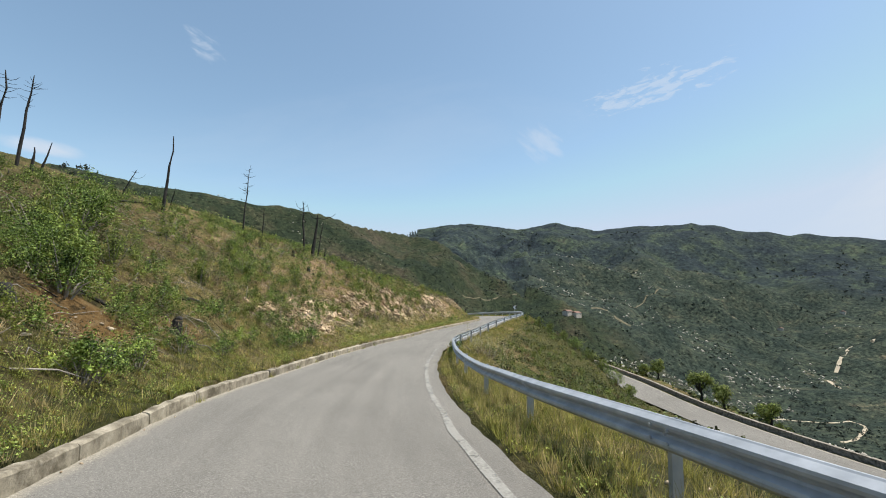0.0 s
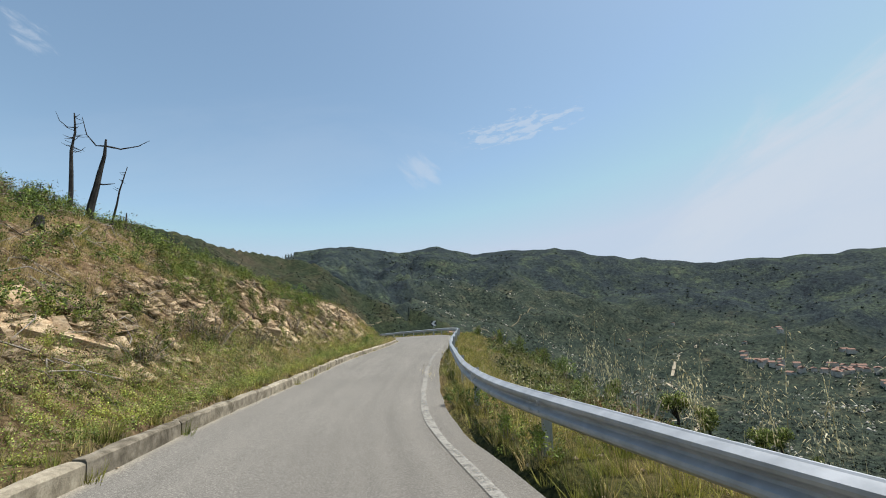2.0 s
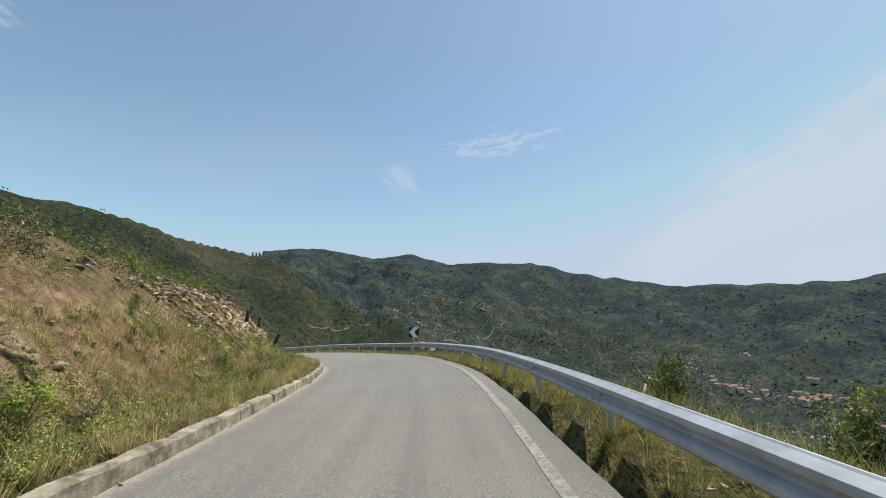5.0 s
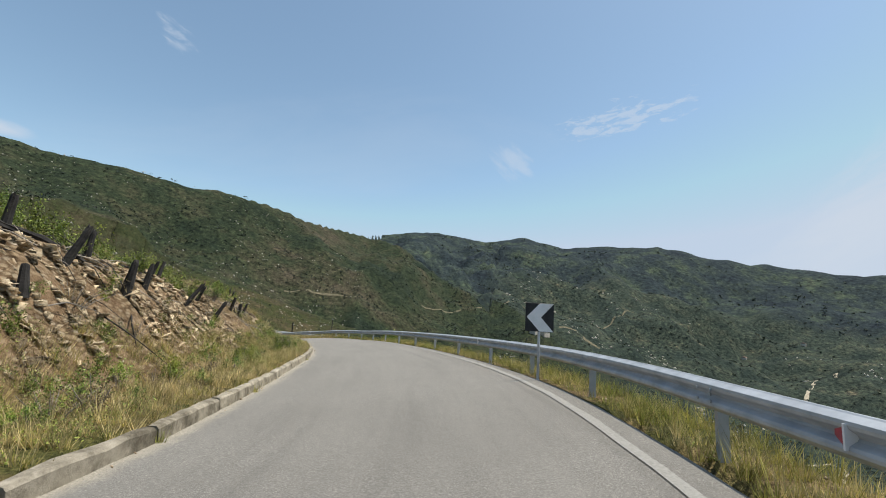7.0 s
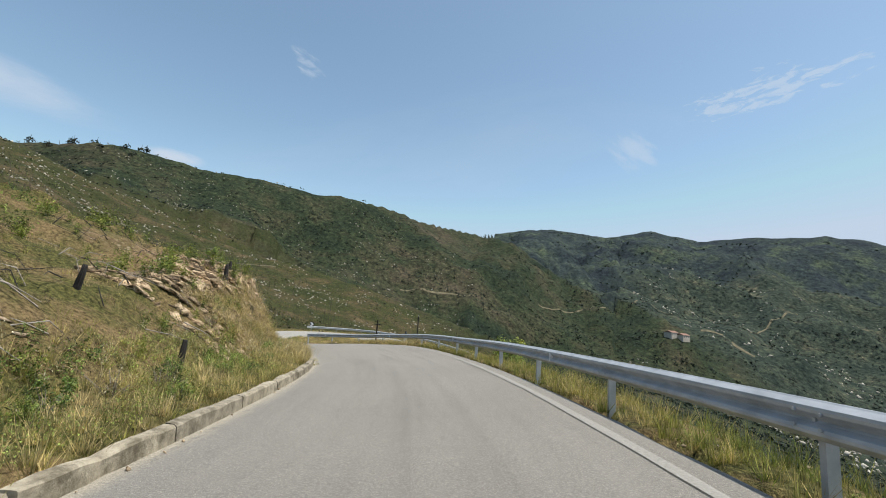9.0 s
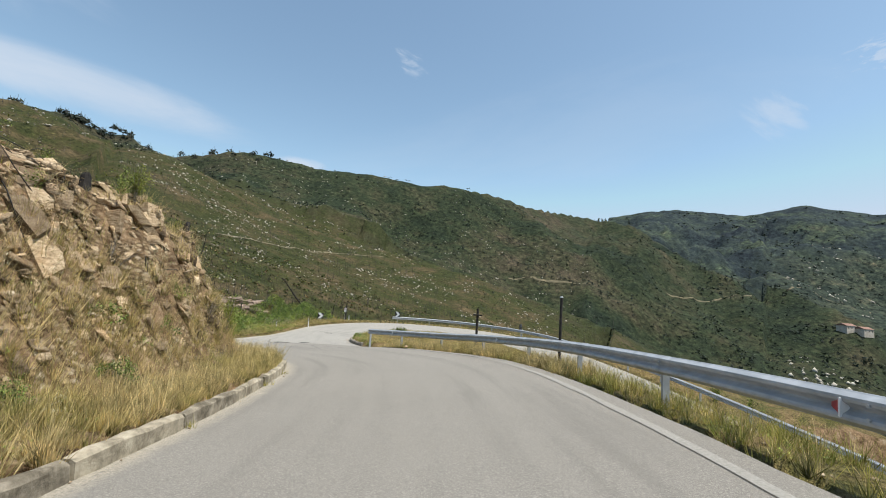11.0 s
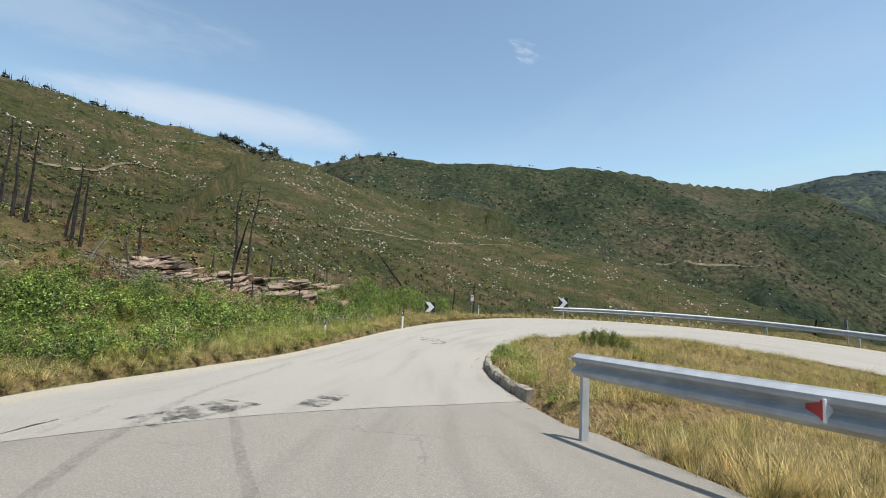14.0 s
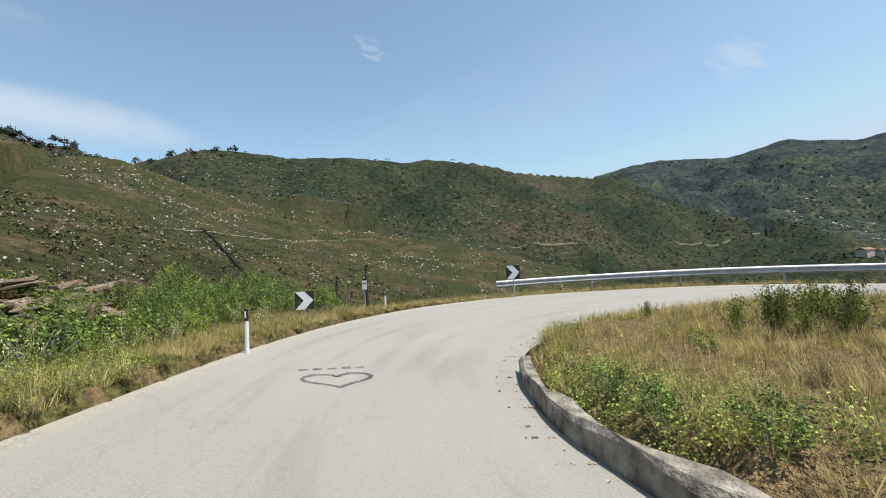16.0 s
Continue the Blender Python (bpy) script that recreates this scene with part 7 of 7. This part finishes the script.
def scrawl(cx, cy, heading, size):
    """A painted heart with a bar where a name stands."""
    c, s = math.cos(radians(heading)), math.sin(radians(heading))
    pts = []
    for k in range(33):
        t = 6.2832 * k / 32
        u, v = 16 * math.sin(t) ** 3 / 17, (13 * math.cos(t) - 5 * math.cos(2 * t) - 2 * math.cos(3 * t) - math.cos(4 * t)) / 17
        pts.append((cx + size * (u * c - v * s), cy + size * (u * s + v * c)))
    decal("painted_heart", pts, 0.07, M_SPRAY, "dark spray-painted heart outline on the asphalt", 0.02)
    bx, by = cx - s * size * 1.5, cy + c * size * 1.5
    for k in range(5):
        u = (k - 2) * size * 0.42
        decal("painted_bar", [(bx + c * (u - 0.12), by + s * (u - 0.12)), (bx + c * (u + 0.02), by + s * (u + 0.02)), (bx + c * (u + 0.13), by + s * (u + 0.13))], 0.07 + 0.04 * (k % 2), M_SPRAY, "dark sprayed bar beside the heart", 0.02)


scrawl(7.8, 63.85, -3, 0.52)
scrawl(-22.25, 129.75, 40, 0.55)


# ---- far vegetation, rocks, tracks and village ----
def sector(n, az0, az1, r0, r1):
    a = np.radians(RNG.uniform(az0, az1, n))
    r = r0 * (r1 / r0) ** RNG.uniform(0, 1, n)
    return CENTRE[0] - r * np.sin(a), CENTRE[1] + r * np.cos(a), r


M_SLOPE = leaf_material("slope_heath", (0.026, 0.037, 0.013), (0.075, 0.093, 0.029), (0.15, 0.168, 0.06), 0.8, 0.1)
M_BURNT = leaf_material("slope_bracken", (0.05, 0.035, 0.018), (0.13, 0.095, 0.045), (0.26, 0.2, 0.11), 0.8, 0.1)
x, y, r = sector(17000, -75, 95, 75, 650)
keep = (nearest(x, y, SIDE, -LN)[1] > 24) & (nearest(x, y, RIM, RN)[1] > 24)
keep &= np.array([noise.noise((a / 38, b / 38, 2.0)) + 0.6 * noise.noise((a / 9, b / 9, 7.0)) for a, b in zip(x, y)]) > -0.18
x, y, r = x[keep], y[keep], r[keep]
z_near = ground_height(x, y)


def far_clumps(name, label, x, y, z, size, per, mat, leaf=0.55):
    n = len(x) * per
    base, s = np.repeat(np.stack([x, y, z], 1), per, axis=0), np.repeat(size, per)
    d = RNG.normal(0, 1, (n, 3))
    d /= np.linalg.norm(d, axis=1)[:, None]
    d[:, 2] = np.abs(d[:, 2])
    c = base + d * (s * RNG.uniform(0.3, 0.55, n))[:, None]
    v, f = leaves(c, np.full(n, 1.0), d + (0, 0, 0.3), 0.8)
    v = v.reshape(n, 4, 3)
    mid = v.mean(1, keepdims=True)
    v = mid + (v - mid) * (s * leaf)[:, None, None]
    return tagged(new(name, raw_mesh(name, v.reshape(-1, 3), f, mat)), label, "scrub", kind="stuff")


size = np.clip(r / 210, 0.5, 2.2) * RNG.uniform(0.4, 1.3, len(x))
spur = np.hypot(x + 190, y - 150) < 265 + 30 * RNG.normal(0, 1, len(x))
far_clumps("hillside_scrub", "olive-green maquis scrub over the burnt hillsides", x[spur], y[spur], z_near[spur], size[spur], 9, M_SLOPE, 0.42)
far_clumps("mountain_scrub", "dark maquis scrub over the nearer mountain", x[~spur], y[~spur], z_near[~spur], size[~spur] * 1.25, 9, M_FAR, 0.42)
x, y, r = sector(13000, -178, -40, 14, 230)
keep = clear_of_road(x, y, 2.2) & (nearest(x, y, RIM, RN)[1] > 8.0) & (x > np.interp(y, [-40, 20, 60, 110], [4, 6, 16, 14]))
keep &= np.array([noise.noise((a / 11, b / 11, 5.0)) + 0.7 * noise.noise((a / 4, b / 4, 8.0)) for a, b in zip(x, y)]) > -0.3
x, y, r = x[keep], y[keep], r[keep]
far_clumps("valley_heath", "dark green maquis on the slopes below the road", x, y, ground_height(x, y), RNG.uniform(0.4, 1.4, len(x)) * np.clip(np.hypot(x, y - 25) / 50, 0.5, 1.6), 8, M_SLOPE, 0.42)
x, y, d, k = edge_points(RIM, RN, R40 - 50, JUNCTION - 50, 3600, 2.4, 13)
keep = clear_of_road(x, y, 1.8) & (np.array([noise.noise((a / 3, b / 3, 5.0)) for a, b in zip(x, y)]) > -0.25)
x, y = x[keep], y[keep]
far_clumps("slope_heath", "dense low green heath on the slope below the guard rail", x, y, ground_height(x, y) - 0.05, RNG.uniform(0.35, 1.0, len(x)), 38, M_SLOPE, 0.11)
x, y, r = sector(15000, 12, 92, 26, 190)
keep = (nearest(x, y, SIDE, -LN)[1] > 12) & (nearest(x, y, RIM, RN)[1] > 14)
keep &= np.array([noise.noise((a / 11, b / 11, 5.0)) + 0.7 * noise.noise((a / 4, b / 4, 8.0)) for a, b in zip(x, y)]) > -0.25
x, y, r = x[keep], y[keep], r[keep]
z_near = ground_height(x, y)
rusty = RNG.uniform(0, 1, len(x)) < 0.3
far_clumps("hillside_heath", "low green heath and cistus over the burnt slope", x[~rusty], y[~rusty], z_near[~rusty], np.clip(r[~rusty] / 110, 0.45, 1.3) * RNG.uniform(0.5, 1.3, (~rusty).sum()), 9, M_SLOPE, 0.42)
far_clumps("hillside_bracken", "low rusty bracken over the burnt slope", x[rusty], y[rusty], z_near[rusty], np.clip(r[rusty] / 120, 0.4, 1.2) * RNG.uniform(0.5, 1.2, rusty.sum()), 8, M_BURNT, 0.42)
x, y, r = sector(17000, -75, 70, 420, 1900)
keep = np.array([noise.noise((a / 160, b / 160, 4.0)) + 0.5 * noise.noise((a / 40, b / 40, 1.0)) for a, b in zip(x, y)]) > -0.1
x, y, r = x[keep], y[keep], r[keep]
keep = r < circular(CR, np.degrees(np.arctan2(CENTRE[0] - x, y - CENTRE[1])), 1) * 0.96
x, y, r = x[keep], y[keep], r[keep]
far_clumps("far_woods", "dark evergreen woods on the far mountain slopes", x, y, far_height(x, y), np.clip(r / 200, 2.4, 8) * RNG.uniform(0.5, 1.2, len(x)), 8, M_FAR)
# pale boulders
x, y, r = sector(14000, 5, 88, 80, 560)
keep = np.array([noise.noise((a / 45, b / 45, 9.0)) + 0.5 * noise.noise((a / 12, b / 12, 3.0)) for a, b in zip(x, y)]) > 0.04
x, y, r = x[keep], y[keep], r[keep]
loose_stones("boulders", "pale boulders scattered over the scrubby hillside", np.stack([x, y, ground_height(x, y) + 0.1], 1), np.clip(r / 190, 0.3, 2.0) * (0.25 + 1.2 * RNG.uniform(0, 1, len(x)) ** 2), M_PALE, 0.7)
x, y, r = sector(7500, -76, -6, 240, 1000)
keep = np.array([noise.noise((a / 70, b / 70, 14.0)) + 0.6 * noise.noise((a / 18, b / 18, 2.0)) for a, b in zip(x, y)]) > 0.0
x, y, r = x[keep], y[keep], r[keep]
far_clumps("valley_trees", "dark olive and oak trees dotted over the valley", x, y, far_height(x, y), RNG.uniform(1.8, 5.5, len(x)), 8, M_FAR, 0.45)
x, y, r = sector(4200, -64, -14, 420, 1150)
keep = np.array([noise.noise((a / 120, b / 120, 6.0)) for a, b in zip(x, y)]) > 0.1
x, y, r = x[keep], y[keep], r[keep]
loose_stones("valley_rocks", "grey rock outcrops in the scrubby valley", np.stack([x, y, far_height(x, y) + 0.3], 1), 1.2 + 6 * RNG.uniform(0, 1, len(x)) ** 2, M_PALE, 0.7)


def sticks(name, label, x, y, z, h, r, mat):
    n = len(x)
    a = np.arange(3) * 2.0944
    ring = np.stack([np.cos(a), np.sin(a)], 1)
    lean = RNG.normal(0, 0.08, (n, 2)) * h[:, None]
    lo = np.concatenate([np.stack([x, y], 1)[:, None] + ring[None] * r[:, None, None], np.repeat((z - 0.3)[:, None, None], 3, 1)], -1)
    hi = np.concatenate([np.stack([x, y], 1)[:, None] + lean[:, None] + ring[None] * (r * 0.35)[:, None, None], np.repeat((z + h)[:, None, None], 3, 1)], -1)
    v = np.concatenate([lo, hi], 1).reshape(-1, 3)
    i = (np.arange(n) * 6)[:, None]
    f = np.concatenate([np.concatenate([i + j, i + (j + 1) % 3, i + 3 + (j + 1) % 3, i + 3 + j], 1) for j in range(3)])
    return tagged(new(name, raw_mesh(name, v, f, mat)), label, "dead trees", kind="stuff")


M_ASH = simple("ashy_trunks", (0.035, 0.03, 0.027), (0.13, 0.115, 0.1), 1.2, 0.95, 0.4, 0.02)
x, y, r = sector(6500, 2, 88, 70, 460)
keep = (nearest(x, y, SIDE, -LN)[1] > 14) & (np.array([noise.noise((a / 30, b / 30, 3.0)) for a, b in zip(x, y)]) > 0.0)
x, y, r = x[keep], y[keep], r[keep]
sticks("burnt_snags", "thin burnt standing trunks scattered over the hillside", x, y, ground_height(x, y), RNG.uniform(1.0, 4.2, len(x)), np.clip(r / 2600, 0.035, 0.13), M_ASH)
# trees on the near crest
a = np.radians(np.concatenate([RNG.uniform(60.5, 66.5, 60), RNG.uniform(66, 86, 46), RNG.uniform(46, 60, 26)]))
rr = circular(CR, np.degrees(a), 1) * RNG.uniform(0.97, 1.01, len(a))
x, y = CENTRE[0] - rr * np.sin(a), CENTRE[1] + rr * np.cos(a)
hz = far_height(x, y)
hh = RNG.uniform(4, 8.5, len(a))
sticks("crest_trunks", "dark trunks of the trees along the crest", x, y, hz, hh, np.full(len(a), 0.3), M_ASH)
tall = hh > 5.2
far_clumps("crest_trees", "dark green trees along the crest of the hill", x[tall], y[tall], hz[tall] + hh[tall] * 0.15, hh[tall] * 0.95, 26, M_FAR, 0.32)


GROUND_TREE = BVHTree.FromPolygons([v.co for v in ground.data.vertices], [p.vertices[:] for p in ground.data.polygons])


def drop(x, y):
    hit = GROUND_TREE.ray_cast(Vector((x, y, 600.0)), Vector((0, 0, -1)))[0]
    return hit.z if hit else 0.0


def track(name, rows, width, label, mat):
    p = curve_points(np.array([(a, b, 0) for a, b in rows], float), 1.5)
    s, d, n = along(p)
    n = n * (1 + 0.5 * np.array([noise.noise((k * 0.12, 3.0, width)) for k in range(len(p))]))[:, None]
    verts, faces = [], []
    for k in range(len(p)):
        for u in (-0.5, -0.25, 0, 0.25, 0.5):
            x, y = p[k, :2] + n[k] * width * u
            verts.append((x, y, drop(x, y) + 0.22))
    for k in range(len(p) - 1):
        for c in range(4):
            i = k * 5 + c
            faces.append((i, i + 1, i + 6, i + 5))
    return tagged(new(name, mesh_from(name, verts, faces, mat)), label, "track", kind="structure")


M_DIRT = simple("pale_dirt", (0.3, 0.25, 0.17), (0.5, 0.43, 0.32), 0.3, 0.95, 0.3, 0.05)
M_BANK = simple("cut_earth", (0.05, 0.05, 0.028), (0.2, 0.165, 0.1), 0.2, 0.95, 0.3, 0.05)
track("dirt_track", [(-141.6, 209.2), (-146.7, 231.3), (-151.4, 256.1), (-163, 300), (-152, 346)], 1.6, "pale dirt track cut across the hillside", M_BANK)
track("dirt_track", [(-112, 505), (-95, 512), (-66, 525.7), (-37.8, 529.8)], 2.2, "pale dirt track cut across the hillside", M_BANK)
track("dirt_track", [(29.1, 628.1), (94.6, 684), (150, 745), (197.1, 817.3), (240.3, 809.2)], 2.4, "pale dirt track across the far slope", M_BANK)
track("dirt_track", [(236.5, 814.9), (290, 835), (352.3, 857.9), (430, 930), (524.2, 1023)], 3.0, "pale dirt track across the far slope", M_BANK)
track("dirt_track", [(-123, 126), (-148, 145), (-154, 158), (-149, 168)], 0.9, "faint dirt track across the near slope", M_BANK)
track("dirt_road", [(784, 807), (730, 759), (691, 751), (606, 690)], 5.0, "winding white gravel road in the valley", M_DIRT)
track("dirt_road", [(564, 655), (553, 635), (545, 615)], 5.0, "winding white gravel road in the valley", M_DIRT)
track("dirt_road", [(360, 509), (433, 499), (452, 488), (412, 450), (382, 437)], 3.2, "winding white gravel road in the valley", M_DIRT)
for rows in (((230, 792), (244, 795), (256, 790)), ((250, 740), (262, 737), (276, 730)), ((282, 722), (292, 718), (304, 712)), ((366, 828), (378, 826), (390, 822))):
    track("terrace", rows, 6.0, "bare ochre terrace on the valley slope", M_BANK)

M_ROOF = simple("terracotta_tiles", (0.17, 0.095, 0.07), (0.3, 0.18, 0.135), 0.8, 0.9, 0.3, 0.05)
M_PLASTER = simple("plaster", (0.4, 0.34, 0.27), (0.62, 0.56, 0.48), 0.5, 0.9, 0.2, 0.02)


def house(x, y, w, d, h, turn, label="small plastered village house with a terracotta roof"):
    z = float(far_height(np.array([x]), np.array([y]))[0])
    ob = tagged(empty("house", (x, y, z)), label, "house", "houses of the valley village")
    ob.rotation_euler = (0, 0, radians(turn))
    bm = bmesh.new()
    box(bm, w, d, h + 3, (0, 0, h / 2 - 1.5))
    walls = part("wall", bm, M_PLASTER, ob)
    bm = bmesh.new()
    e = 0.4
    vs = [bm.verts.new(c) for c in ((-w / 2 - e, -d / 2 - e, h), (w / 2 + e, -d / 2 - e, h), (w / 2 + e, d / 2 + e, h), (-w / 2 - e, d / 2 + e, h), (-w / 2 - e, 0, h + d * 0.24), (w / 2 + e, 0, h + d * 0.24))]
    for f in ((0, 1, 5, 4), (2, 3, 4, 5), (0, 4, 3), (1, 2, 5), (3, 2, 1, 0)):
        bm.faces.new([vs[k] for k in f])
    part("roof", bm, M_ROOF, ob)
    for k in range(max(2, int(w / 3.5))):
        bm = bmesh.new()
        box(bm, 0.9, 0.1, 1.3, (-w / 2 + (k + 0.5) * w / max(2, int(w / 3.5)), -d / 2 - 0.01, h * 0.55))
        part("window", bm, M_BLACK, walls)


for cx, cy, n, sp in ((740, 648, 4, 14), (749, 630, 4, 14), (766, 614, 5, 16), (775, 580, 5, 16), (821, 562, 6, 18), (806, 537, 6, 18), (800, 517, 5, 16), (802, 492, 4, 14), (774, 456, 3, 14), (909, 605, 3, 16), (866, 727, 2, 20), (985, 769, 2, 20), (726, 412, 2, 14)):
    for k in range(n):
        house(cx + RNG.normal(0, sp), cy + RNG.normal(0, sp * 0.6), RNG.uniform(8, 15), RNG.uniform(7, 10), RNG.uniform(4.5, 7.5), RNG.uniform(0, 180))
for x, y in ((737, 963), (194, 638), (181, 636), (883, 970)):
    house(x, y, 13, 9, 4.5, 40, "lone farmhouse with a terracotta roof in the scrub")


# roadside trees below the lower road
def leafy_tree(x, y, h, label="round dark green tree beside the lower road", seed=0):
    z = float(ground_height([x], [y])[0])
    rng = np.random.default_rng(seed)
    ob = tagged(empty("tree", (x, y, z)), label, "tree", "trees below the lower road")
    bm = bmesh.new()
    limb(bm, [(0, 0, -0.4), (0.05 * h, 0, 0.25 * h), (0, 0.04 * h, 0.55 * h)], [0.05 * h, 0.035 * h, 0.02 * h], 8)
    trunk = part("trunk", bm, M_CHAR, ob)
    cs, ns = [], []
    for k in range(14):
        d = rng.normal(0, 1, 3)
        d /= np.linalg.norm(d)
        c = np.array([0, 0, 0.6 * h]) + d * (0.3 * h, 0.3 * h, 0.24 * h) * rng.uniform(0.5, 1.0)
        bm = bmesh.new()
        limb(bm, [(0, 0, 0.3 * h), tuple(c * 0.6 + np.array([0, 0, 0.16 * h])), tuple(c)], [0.018 * h, 0.012 * h, 0.005 * h], 5)
        part("limb", bm, M_CHAR, trunk)
        e = rng.normal(0, 1, (220, 3))
        e /= np.linalg.norm(e, axis=1)[:, None]
        cs.append(c + e * rng.uniform(0.06, 0.16, (220, 1)) * h)
        ns.append(e + (0, 0, 0.3))
    v, f = leaves(np.vstack(cs), 0.038 * h, np.vstack(ns), 0.7)
    crown = new("crown", raw_mesh("crown", v, f, M_HEATH))
    crown.parent = ob


for k, (x, y, h) in enumerate(((31.5, 55.0, 4.2), (32.6, 52.5, 3.6), (29.8, 62.0, 3.2), (34.0, 47.0, 3.0), (30.8, 68.0, 2.8), (7.35, 101.9, 2.5), (36.0, 50.0, 3.4))):
    leafy_tree(x, y, h, seed=k)
